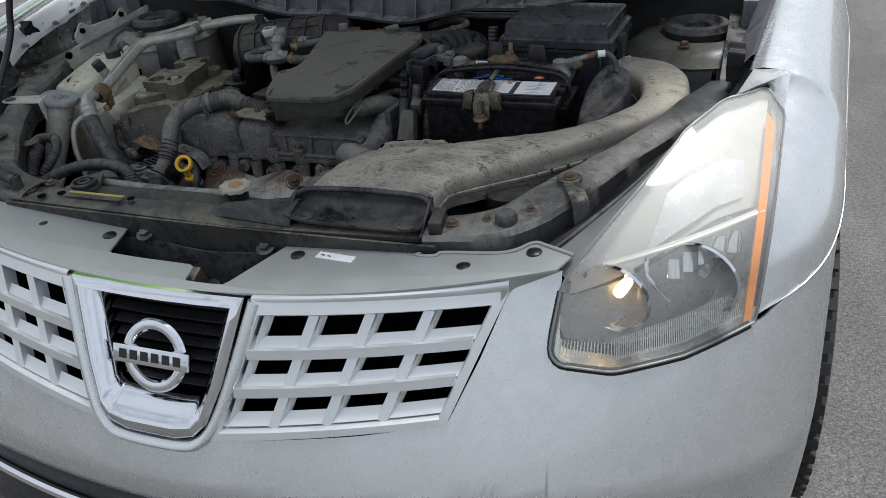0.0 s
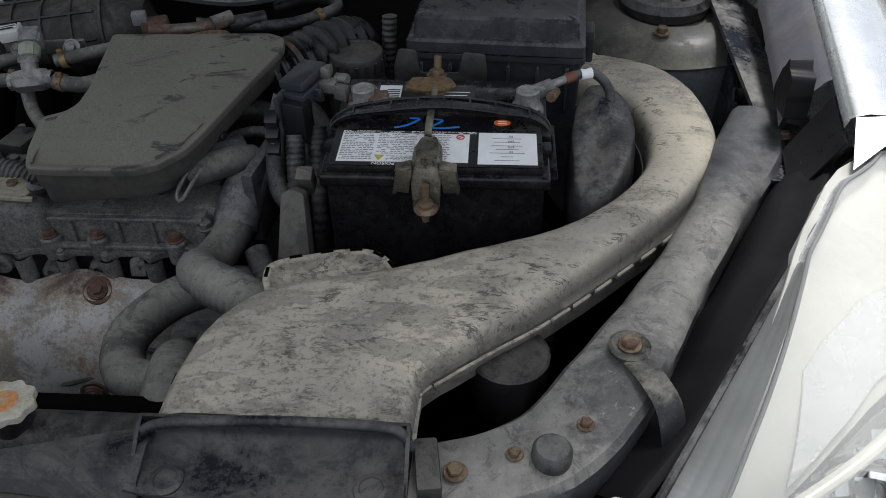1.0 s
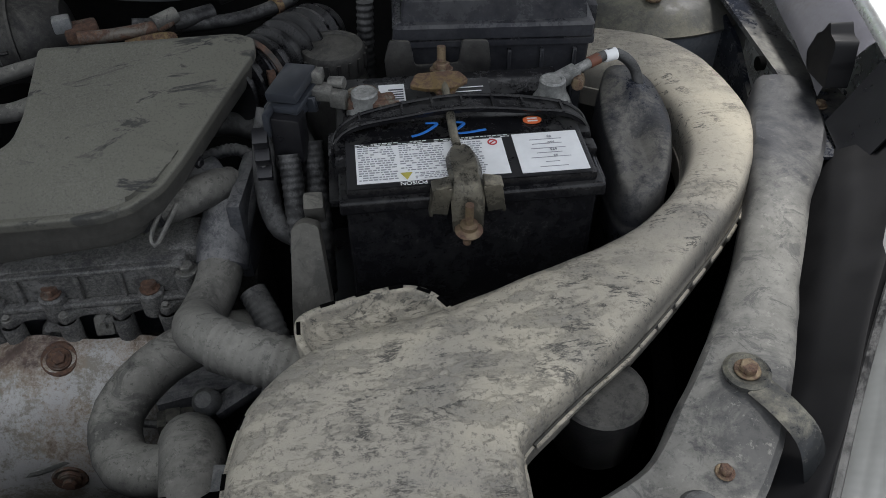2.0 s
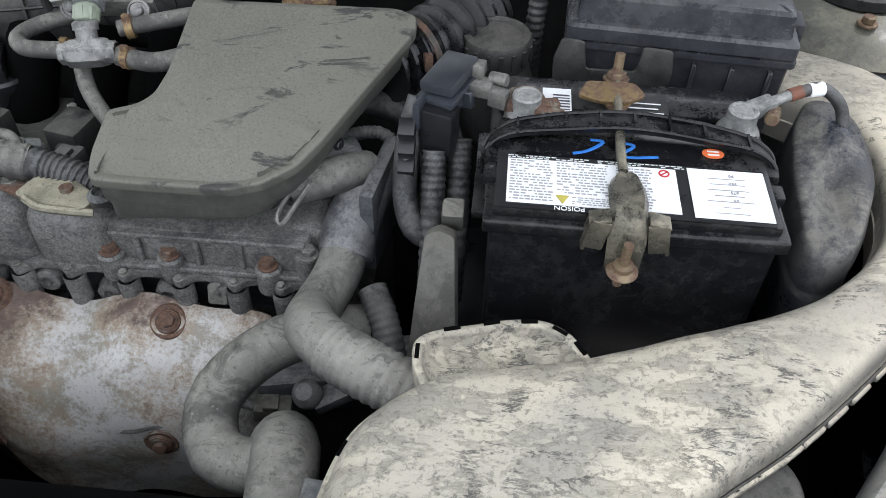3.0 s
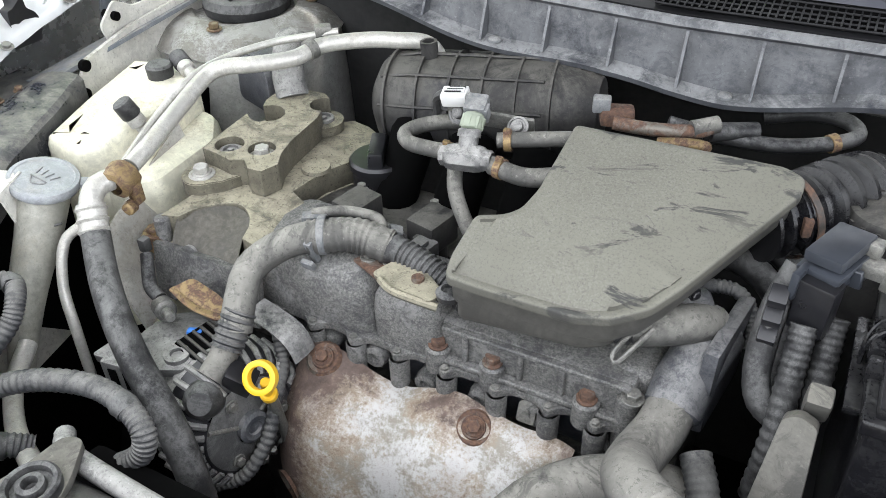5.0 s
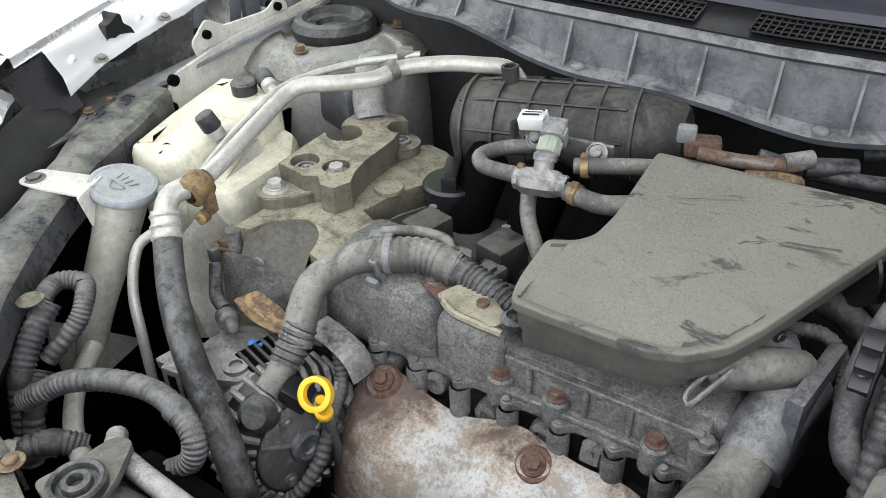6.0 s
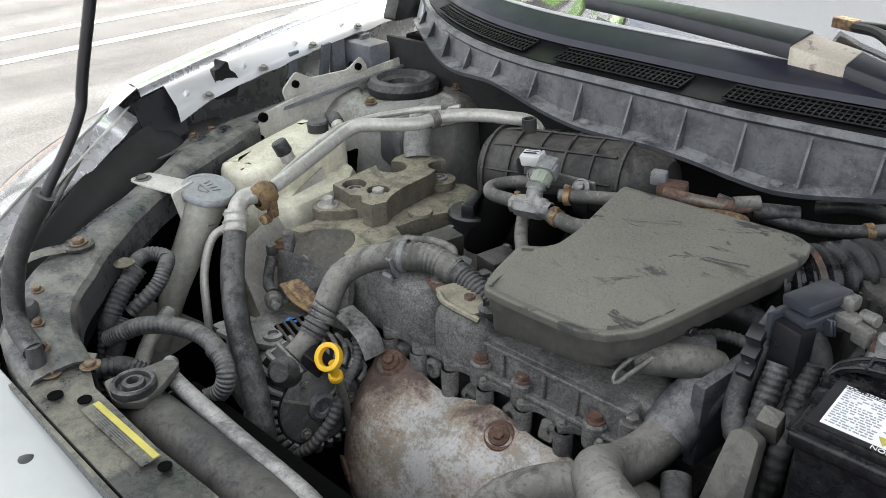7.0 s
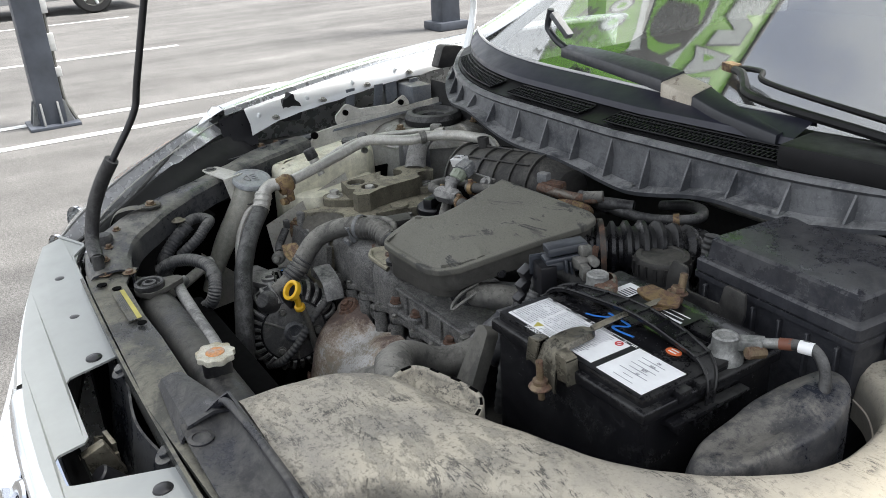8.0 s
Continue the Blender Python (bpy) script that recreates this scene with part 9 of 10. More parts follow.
def ac_pipes():
    a = thing("refrigerant_pipe", "dull aluminium refrigerant pipe joined to a dark rubber hose", "pipe")
    b = bmesh.new()
    tube(b, [V(-0.255, 0.875, 1.0), V(-0.275, 0.868, 1.035), V(-0.31, 0.850, 1.041), V(-0.352, 0.838, 1.038), V(-0.391, 0.812, 1.034), V(-0.404, 0.778, 1.030), V(-0.436, 0.748, 1.029), V(-0.468, 0.731, 1.026), V(-0.481, 0.712, 1.019), V(-0.478, 0.665, 1.006), V(-0.469, 0.605, 0.993), V(-0.466, 0.570, 0.985)], 0.0094, 16)
    part("pipe", b, M_PIPE, a, "dull aluminium pipe")
    b = bmesh.new()
    tube(b, [V(-0.38, 0.838, 1.044), V(-0.42, 0.815, 1.038), V(-0.45, 0.80, 1.032), V(-0.478, 0.755, 1.028), V(-0.490, 0.70, 1.022), V(-0.495, 0.64, 0.998), V(-0.485, 0.575, 0.978)], 0.0045, 10)
    part("thin_pipe", b, M_PIPE, a)
    b = bmesh.new()
    lathe(b, [(0.0095, -0.006), (0.012, -0.005), (0.012, 0.005), (0.0095, 0.006)], (-0.396, 0.802, 1.033), (-0.404, 0.778, 1.030), 20)
    box(b, (-0.398, 0.832, 1.044), (0.02, 0.016, 0.014), (0, 0, 40), bevel=0.003)
    part("pipe_clip", b, M_STEEL, a)
    b = bmesh.new()
    lathe(b, [(0.010, -0.014), (0.0165, -0.012), (0.0175, -0.006), (0.0175, 0.006), (0.015, 0.011), (0.010, 0.013)], (-0.463, 0.553, 0.981), (-0.466, 0.585, 0.988), 18)
    box(b, (-0.452, 0.556, 0.965), (0.012, 0.012, 0.026), (8, 6, 0), bevel=0.003)
    cyl(b, (-0.453, 0.550, 0.953), (-0.449, 0.538, 0.955), 0.0065, n=8, edge=0.001)
    wobble(b, 0.0015, 0.01)
    part("joint_block", b, M_CLAMP, a, "rusty joint block")
    b = bmesh.new()
    tube(b, [V(-0.470, 0.545, 0.982), V(-0.474, 0.530, 0.981), V(-0.470, 0.515, 0.972), V(-0.460, 0.503, 0.955)], 0.0115, 16)
    part("elbow", b, M_PIPE, a)
    b = bmesh.new()
    tube(b, [V(-0.470, 0.514, 0.970), V(-0.455, 0.498, 0.945)], 0.0145, 18, step=0.006)
    for k in range(3):
        lathe(b, [(0.0142, -0.003), (0.0162, 0.0), (0.0142, 0.003)], V(-0.468 + 0.005 * k, 0.5115 - 0.0055 * k, 0.966 - 0.008 * k), V(-0.455 + 0.005 * k, 0.498 - 0.0055 * k, 0.945 - 0.008 * k), 18)
    part("crimp_sleeve", b, M_PIPE, a, "crimped metal sleeve")
    b = bmesh.new()
    tube(b, [V(-0.457, 0.500, 0.948), V(-0.42, 0.468, 0.93), V(-0.385, 0.443, 0.912), V(-0.345, 0.420, 0.893), V(-0.305, 0.402, 0.87), V(-0.275, 0.388, 0.84), V(-0.255, 0.377, 0.79), V(-0.245, 0.37, 0.70)], 0.0145, 18)
    part("rubber_hose", b, M_RUBBER, a, "dark scuffed rubber hose")
    for p, q in (((-0.520, 0.640, 0.985), (-0.530, 0.632, 1.012)), ((-0.548, 0.755, 0.995), (-0.570, 0.765, 1.002))):
        v = thing("service_valve", "small metal service valve with a black cap", "valve", "service valves")
        b = bmesh.new()
        lathe(b, [(0.007, -0.02), (0.007, 0.0), (0.010, 0.002), (0.010, 0.012), (0.008, 0.014)], p, q, 16)
        part("stem", b, M_PIPE, v)
        b = bmesh.new()
        lathe(b, [(0.010, 0.013), (0.0115, 0.015), (0.011, 0.032), (0.009, 0.034), (0, 0.034)], p, q, 16)
        part("valve_cap", b, M_RUBBER, v, "ribbed black cap")
    p = thing("drain_pipe", "thin pale metal pipe beside the filler neck", "pipe")
    b = bmesh.new()
    tube(b, [V(-0.475, 0.505, 0.952), V(-0.490, 0.486, 0.935), V(-0.480, 0.462, 0.90), V(-0.462, 0.447, 0.86), V(-0.455, 0.44, 0.80)], 0.0055, 10)
    part("pipe", b, M_PIPE, p)


ac_pipes()


# ---- hoses ----
def hose(name, label, pts, r, mat=None, category="hose", **kw):
    b = bmesh.new()
    tube(b, [V(*p) for p in pts], r, 18, **kw)
    return single(name, b, mat or M_HOSE, label, category, sharp=60)


def hoses():
    h = thing("radiator_hose", "dusty grey radiator hose bent down to the radiator", "hose", "radiator hoses")
    b = bmesh.new()
    tube(b, [V(0.107, 0.588, 0.902), V(0.103, 0.555, 0.893), V(0.094, 0.515, 0.895), V(0.098, 0.475, 0.920), V(0.120, 0.445, 0.935), V(0.160, 0.422, 0.935), V(0.21, 0.41, 0.92)], 0.0212, 20)
    part("hose", b, M_HOSE, h)
    b = bmesh.new()
    lathe(b, [(0.022, -0.006), (0.0236, -0.005), (0.0236, 0.005), (0.022, 0.006)], (0.1065, 0.583, 0.8995), (0.103, 0.56, 0.894), 24)
    part("clamp", b, M_HOSE, h)
    b = bmesh.new()
    tube(b, [V(0.122, 0.441, 0.936), V(0.160, 0.421, 0.936), V(0.205, 0.408, 0.924)], 0.0228, 18, rib=0.0011, pitch=0.0048)
    part("sleeve", b, M_HOSE, h, "wrapped hose sleeve")
    h2 = thing("radiator_hose", "thick dusty hose curving round to the radiator inlet", "hose", "radiator hoses")
    b = bmesh.new()
    tube(b, [V(0.125, 0.535, 0.845), V(0.085, 0.515, 0.860), V(0.045, 0.488, 0.858), V(0.018, 0.445, 0.850), V(0.030, 0.400, 0.845), V(0.065, 0.385, 0.850), V(0.088, 0.388, 0.862)], 0.0225, 20)
    part("hose", b, M_HOSE, h2)
    b = bmesh.new()
    tube(b, [V(0.098, 0.330, 0.860), V(0.097, 0.355, 0.872), V(0.094, 0.382, 0.872), V(0.088, 0.402, 0.860), V(0.08, 0.41, 0.84)], 0.0265, 20)
    part("inlet_elbow", b, M_HOSE, h2, "grey inlet elbow")
    b = bmesh.new()
    box(b, (0.118, 0.345, 0.886), (0.024, 0.030, 0.004), (10, 8, 0), bevel=0.001)
    part("inlet_clip", b, M_CAPGREY, h2)
    hose("coolant_hose", "ribbed grey hose dropping beside the bracket", [(0.135, 0.548, 0.885), (0.150, 0.52, 0.872), (0.160, 0.495, 0.84), (0.165, 0.48, 0.78)], 0.0135, M_LOOM, rib=0.0008, pitch=0.004)
    b_h = thing("breather_hose", "grey breather hose with a wire spring clip", "hose")
    b = bmesh.new()
    tube(b, [V(0.020, 0.600, 0.940), V(0.045, 0.602, 0.946), V(0.066, 0.604, 0.952)], 0.0165, 16, rib=0.0015, pitch=0.005)
    part("ribbed_end", b, M_LOOM, b_h)
    b = bmesh.new()
    tube(b, [V(0.060, 0.600, 0.952), V(0.085, 0.607, 0.957), V(0.105, 0.622, 0.956), V(0.118, 0.64, 0.945)], 0.0168, 16)
    part("hose", b, M_HOSE, b_h)
    b = bmesh.new()
    tube(b, [V(0.075, 0.596, 0.975), V(0.062, 0.580, 0.962), V(0.052, 0.570, 0.944), V(0.056, 0.566, 0.938), V(0.066, 0.576, 0.95), V(0.078, 0.592, 0.965)], 0.0024, 8)
    part("spring_clip", b, M_STEEL, b_h, "bent wire spring clip")
    # hoses behind the cleaner
    hose("vacuum_hose", "dusty hose from the valve to the cleaner", [(-0.118, 0.712, 1.028), (-0.085, 0.722, 1.032), (-0.045, 0.735, 1.035), (0.0, 0.75, 1.030)], 0.0076)
    hose("vacuum_hose", "dusty hose from the valve to the cleaner", [(-0.115, 0.692, 1.012), (-0.08, 0.686, 1.012), (-0.05, 0.690, 1.018), (-0.02, 0.705, 1.02)], 0.0090)
    hose("vacuum_hose", "dusty hose looping behind the oil cap", [(-0.155, 0.698, 1.012), (-0.185, 0.700, 1.008), (-0.215, 0.708, 1.004), (-0.228, 0.728, 1.003), (-0.21, 0.75, 1.006), (-0.17, 0.765, 1.01)], 0.0080)
    hose("drop_hose", "dusty hose dropping from the valve", [(-0.158, 0.700, 0.998), (-0.150, 0.685, 0.975), (-0.130, 0.67, 0.95), (-0.11, 0.66, 0.93)], 0.0078)
    lh = hose("loop_hose", "black hose looping behind the air cleaner", [(0.02, 0.812, 1.030), (0.06, 0.822, 1.022), (0.12, 0.835, 1.018), (0.165, 0.848, 1.024), (0.188, 0.868, 1.028), (0.175, 0.890, 1.030), (0.14, 0.898, 1.026), (0.10, 0.895, 1.015)], 0.0075, M_RUBBER)
    b = bmesh.new()
    lathe(b, [(0.0078, -0.007), (0.0096, -0.007), (0.0096, 0.007), (0.0078, 0.007)], (0.06, 0.822, 1.022), (0.12, 0.835, 1.018), 18)
    part("hose_collar", b, M_PLASTIC, lh, "dusty collar")
    b = bmesh.new()
    lathe(b, [(0.0078, -0.004), (0.0092, -0.004), (0.0092, 0.004), (0.0078, 0.004)], (0.168, 0.850, 1.0245), (0.188, 0.868, 1.028), 18)
    part("hose_clip", b, M_CLAMP, lh)
    hose("heater_hose", "black heater hose behind the water outlet", [(0.085, 0.700, 0.975), (0.120, 0.712, 0.965), (0.150, 0.715, 0.945), (0.172, 0.695, 0.92), (0.175, 0.66, 0.88)], 0.0125, M_RUBBER)
    hose("heater_hose", "black heater hose behind the water outlet", [(0.100, 0.735, 0.985), (0.140, 0.742, 0.970), (0.175, 0.735, 0.945), (0.195, 0.71, 0.91)], 0.0125, M_RUBBER)
    hose("breather_pipe", "thin ribbed breather pipe below the air cleaner", [(0.085, 0.655, 0.958), (0.105, 0.668, 0.962), (0.128, 0.676, 0.958), (0.146, 0.668, 0.942), (0.150, 0.65, 0.92)], 0.0065, M_LOOM, rib=0.0008, pitch=0.004)
    # sensor and plug in the gap inside the coolant hose
    sn = thing("engine_sensor", "dusty grey engine sensor with a plug on its bracket", "sensor")
    b = bmesh.new()
    lathe(b, [(0.0, 0.016), (0.008, 0.014), (0.013, 0.007), (0.014, 0.0), (0.012, -0.02), (0.0, -0.02)], (0.081, 0.490, 0.800), (0.077, 0.470, 0.84), 20)
    part("boss", b, M_CAPGREY, sn)
    b = bmesh.new()
    box(b, (0.081 + 0.028, 0.490 + 0.008, 0.796), (0.052, 0.022, 0.012), (0, -14, 26), bevel=0.003)
    box(b, (0.081 + 0.060, 0.490 + 0.022, 0.802), (0.030, 0.026, 0.008), (0, -14, 26), bevel=0.002)
    part("bracket", b, M_HEAD, sn)
    b = bmesh.new()
    box(b, (0.081 - 0.030, 0.490 - 0.012, 0.790), (0.034, 0.020, 0.018), (0, 6, 8), bevel=0.003)
    pl = part("plug", b, M_COVER, sn, "grey connector plug")
    b = bmesh.new()
    box(b, (0.081 - 0.030, 0.490 - 0.014, 0.802), (0.014, 0.016, 0.006), (0, 6, 8), bevel=0.0015)
    part("plug_latch", b, M_COVER, pl)
    b = bmesh.new()
    tube(b, [V(0.081 - 0.046, 0.490 - 0.013, 0.790), V(0.081 - 0.075, 0.490 - 0.006, 0.788), V(0.081 - 0.11, 0.490 + 0.004, 0.778)], 0.004, 8)
    part("lead", b, M_RUBBER, sn)
    b = bmesh.new()
    box(b, (0.081 + 0.02, 0.490 + 0.05, 0.765), (0.16, 0.05, 0.05), (0, 0, 12), bevel=0.008)
    part("mount_pad", b, M_HEAD, sn)
    for x, y, z, d in ((-0.108, 0.714, 1.029, (1, 0.3, 0.1)), (-0.105, 0.690, 1.012, (1, -0.2, 0)), (-0.165, 0.699, 1.010, (1, 0, 0))):
        c = thing("hose_clip", "rusty orange hose clip", "hose clip", "hose clips")
        b = bmesh.new()
        p = V(x, y, z)
        lathe(b, [(0.0086, -0.004), (0.0104, -0.0035), (0.0104, 0.0035), (0.0086, 0.004)], p, p + Vector(d), 18)
        box(b, p + V(0, -0.003, 0.0115), (0.007, 0.005, 0.006), bevel=0.001)
        part("band", b, M_CLAMP, c)


hoses()


def purge_valve():
    v = thing("purge_valve", "grey metal and plastic purge valve with a white plug", "valve")
    b = bmesh.new()
    a0, a1 = V(-0.160, 0.690, 1.012), V(-0.120, 0.692, 1.016)
    lathe(b, [(0.0085, -0.008), (0.0105, -0.006), (0.0105, -0.002), (0.0125, 0.0), (0.0138, 0.006), (0.0138, 0.030), (0.0125, 0.036), (0.0105, 0.038), (0.0105, 0.043), (0.0085, 0.046)], a0, a1, 8)
    lathe(b, [(0.0095, 0.0), (0.0095, 0.018), (0.0115, 0.018), (0.0115, 0.024), (0.0085, 0.026)], (-0.141, 0.692, 1.016), (-0.144, 0.706, 1.044), 12)
    wobble(b, 0.0006, 0.01)
    part("tee", b, M_ALLOY, v, "cast alloy tee")
    b = bmesh.new()
    cyl(b, (-0.144, 0.708, 1.034), (-0.147, 0.720, 1.046), 0.0105, n=20, edge=0.002)
    for k in range(8):
        t = 2 * math.pi * k / 8
        box(b, (-0.1455 + 0.0105 * math.cos(t), 0.714 + 0.0075 * math.sin(t), 1.040 - 0.006 * math.sin(t)), (0.003, 0.003, 0.012), (-40, 0, 0))
    part("ribbed_collar", b, plain("pale_green_plastic", (0.23, 0.26, 0.20), 0.5, var=0.3), v, "pale green ribbed collar")
    b = bmesh.new()
    box(b, (-0.149, 0.730, 1.048), (0.022, 0.022, 0.018), (20, 0, 10), bevel=0.003)
    box(b, (-0.138, 0.728, 1.045), (0.006, 0.012, 0.016), (20, 0, 10), bevel=0.001)
    part("body", b, M_CAPGREY, v, "grey solenoid body")
    b = bmesh.new()
    box(b, (-0.176, 0.738, 1.050), (0.027, 0.017, 0.014), (15, -8, 8), bevel=0.002)
    box(b, (-0.176, 0.736, 1.0580), (0.020, 0.007, 0.003), (15, -8, 8), bevel=0.001)
    pl = part("plug", b, M_WHITE, v, "white plug")
    for k in range(3):
        b = bmesh.new()
        box(b, (-0.176 + 0.001 * k, 0.7315 + 0.004 * k, 1.0585 + 0.0008 * k), (0.017, 0.0012, 0.0012), (15, -8, 8))
        part("plug_slot", b, M_BLACK, pl)
    b = bmesh.new()
    tube(b, [V(-0.190, 0.740, 1.050), V(-0.200, 0.744, 1.040), V(-0.203, 0.75, 1.020)], 0.0045, 8)
    part("plug_lead", b, M_RUBBER, pl)
    b = bmesh.new()
    box(b, (-0.140, 0.744, 1.030), (0.090, 0.004, 0.018), (15, 0, 6), bevel=0.001)
    br = part("bracket", b, M_STEEL, v)
    for x in (-0.172, -0.108):
        b = bmesh.new()
        lathe(b, [(0.0105, 0), (0.0108, 0.004), (0.0085, 0.005), (0.0080, 0.004), (0.0060, 0.004), (0.0058, 0.009), (0.0045, 0.010), (0, 0.010)], (x, 0.740, 1.030), (x, 0.728, 1.040), 20)
        part("grommet_bolt", b, M_ALLOY, br, "bolt in a round grommet")


purge_valve()


def plenum():
    p = thing("intake_plenum", "dusty ribbed black plastic intake plenum", "intake manifold")
    a, c = V(-0.315, 0.835, 0.972), V(-0.055, 0.872, 0.995)
    ax = (c - a).normalized()
    b = bmesh.new()
    lathe(b, [(0.0, -0.012), (0.030, -0.008), (0.050, 0.004), (0.057, 0.02), (0.058, 0.20), (0.052, 0.235), (0.038, 0.255), (0.0, 0.262)], a, c, 40)
    part("chamber", b, M_PLASTIC, p, "barrel-shaped chamber")
    for k in range(6):
        q = a + ax * (0.018 + 0.038 * k)
        b = bmesh.new()
        lathe(b, [(0.057, -0.0018), (0.0612, -0.0015), (0.0612, 0.0015), (0.057, 0.0018)], q, q + ax, 40)
        part("rib", b, M_PLASTIC, p)
    s = ax.cross(V(0, 0, 1)).normalized()
    u = s.cross(ax).normalized()
    for t in (20, 55, 90, 125, 160):
        d = s * math.cos(radians(t)) + u * math.sin(radians(t))
        b = bmesh.new()
        tube(b, [a + ax * 0.01 + d * 0.054, a + ax * 0.02 + d * 0.0595, a + ax * 0.20 + d * 0.0595], 0.0018, 6, step=0.05)
        part("long_rib", b, M_PLASTIC, p)
    b = bmesh.new()
    lathe(b, [(0.010, 0.0), (0.010, 0.02), (0.007, 0.02), (0.007, 0.0)], a + ax * 0.06 + u * 0.055, a + ax * 0.06 + u * 0.1, 14)
    part("nipple", b, M_PLASTIC, p)
    # runners coloured near-black for the shade behind the oil cap
    for k in range(3):
        b = bmesh.new()
        x = -0.26 + 0.075 * k
        tube(b, [V(x, 0.80, 0.965), V(x + 0.005, 0.775, 0.945), V(x + 0.005, 0.745, 0.915), V(x + 0.005, 0.74, 0.88)], 0.026, 14)
        part("runner", b, M_SHADE, p)
    r = thing("coolant_fittings", "rusty coolant pipe fittings behind the air cleaner", "pipe fittings")
    b = bmesh.new()
    box(b, (-0.030, 0.806, 1.030), (0.034, 0.022, 0.018), (0, 0, 20), bevel=0.005)
    tube(b, [V(-0.025, 0.775, 1.038), V(0.01, 0.782, 1.036), V(0.05, 0.80, 1.034), V(0.066, 0.815, 1.038)], 0.0068, 12)
    part("bypass", b, M_RUST, r, "rust-brown bypass pipe")
    b = bmesh.new()
    tube(b, [V(0.045, 0.798, 1.036), V(0.066, 0.815, 1.038)], 0.0085, 12, step=0.01)
    part("pipe_end", b, M_HOSE, r)
    b = bmesh.new()
    tube(b, [V(0.02, 0.775, 1.026), V(0.045, 0.778, 1.030), V(0.062, 0.788, 1.026), V(0.055, 0.80, 1.016)], 0.0062, 12)
    part("elbow", b, M_CLAMP, r)
    b = bmesh.new()
    tube(b, [V(0.06, 0.815, 1.028), V(0.10, 0.84, 1.026)], 0.0092, 12, step=0.012)
    part("stub", b, M_RUBBER, r)
    b = bmesh.new()
    box(b, (-0.045, 0.800, 1.042), (0.018, 0.014, 0.016), (0, 0, 15), bevel=0.003)
    part("sensor", b, M_CAPGREY, r)
    b = bmesh.new()
    tube(b, [V(0.0, 0.93, 1.030), V(0.15, 0.925, 1.032), V(0.35, 0.93, 1.03)], 0.007, 10)
    single("brake_pipe", b, M_STEEL, "thin bare metal pipe along the firewall", "pipe")


plenum()


def reservoir():
    r = thing("fluid_reservoir", "dusty black-capped fluid reservoir", "reservoir")
    b = bmesh.new()
    lathe(b, [(0.036, -0.08), (0.038, -0.02), (0.034, -0.008), (0.030, 0.0)], (0.226, 0.764, 0.992), n=32)
    part("body", b, M_PLASTIC, r)
    b = bmesh.new()
    prof = [(0.034, -0.004), (0.0345, 0.018), (0.032, 0.023), (0.026, 0.0245), (0.024, 0.0225), (0.0, 0.0225)]
    lathe(b, prof, (0.226, 0.764, 0.996), n=36)
    cap = part("cap", b, M_PLASTIC, r, "ribbed dusty screw cap")
    for k in range(18):
        a = 2 * math.pi * k / 18
        b = bmesh.new()
        box(b, (0.226 + 0.0348 * math.cos(a), 0.764 + 0.0348 * math.sin(a), 1.006), (0.003, 0.004, 0.016), (0, 0, math.degrees(a)))
        part("grip_rib", b, M_PLASTIC, cap)
    b = bmesh.new()
    tube(b, [V(0.262, 0.80, 0.95), V(0.262, 0.80, 1.0), V(0.264, 0.805, 1.045)], 0.0095, 12, rib=0.001, pitch=0.004)
    single("wire_loom", b, M_RUBBER, "ribbed loom rising behind the reservoir", "wire loom")


reservoir()


def fuse_box():
    f = thing("fuse_box", "dusty black plastic fuse box with a stepped lid", "fuse box")
    turn = Matrix.Translation((0.39, 0.82, 0)) @ pose(0, 0, 0, 0, 0, -4) @ Matrix.Translation((-0.39, -0.82, 0))

    def steps(table):
        b = bmesh.new()
        rows = []
        for x0, x1, y0, y1, z in table:
            rows.append([V(x, y, z) for x, y in rounded([(x0, y0), (x1, y0), (x1, y1), (x0, y1)], 0.006, 3)])
        loft(b, rows)
        b.transform(turn)
        return b

    part("base", steps(((0.300, 0.494, 0.748, 0.905, 0.88), (0.297, 0.498, 0.744, 0.908, 1.018), (0.293, 0.502, 0.740, 0.910, 1.020), (0.293, 0.502, 0.740, 0.910, 1.026))), M_FUSE, f, "ribbed base", 30)
    part("lid", steps(((0.294, 0.501, 0.741, 0.909, 1.028), (0.294, 0.501, 0.741, 0.909, 1.040), (0.297, 0.498, 0.744, 0.906, 1.043), (0.302, 0.494, 0.749, 0.902, 1.044), (0.304, 0.492, 0.752, 0.900, 1.064), (0.307, 0.489, 0.756, 0.897, 1.067), (0.32, 0.476, 0.77, 0.885, 1.0675))), M_FUSE, f, "stepped dusty lid", 30)
    for k in range(6):
        b = bmesh.new()
        box(b, (0.312 + 0.034 * k, 0.742, 0.985), (0.004, 0.008, 0.06), bevel=0.001, seg=1)
        b.transform(turn)
        part("base_rib", b, M_FUSE, f)
    b = bmesh.new()
    box(b, (0.506, 0.80, 1.02), (0.012, 0.03, 0.04), bevel=0.003)
    b.transform(turn)
    part("latch", b, M_FUSE, f)


fuse_box()


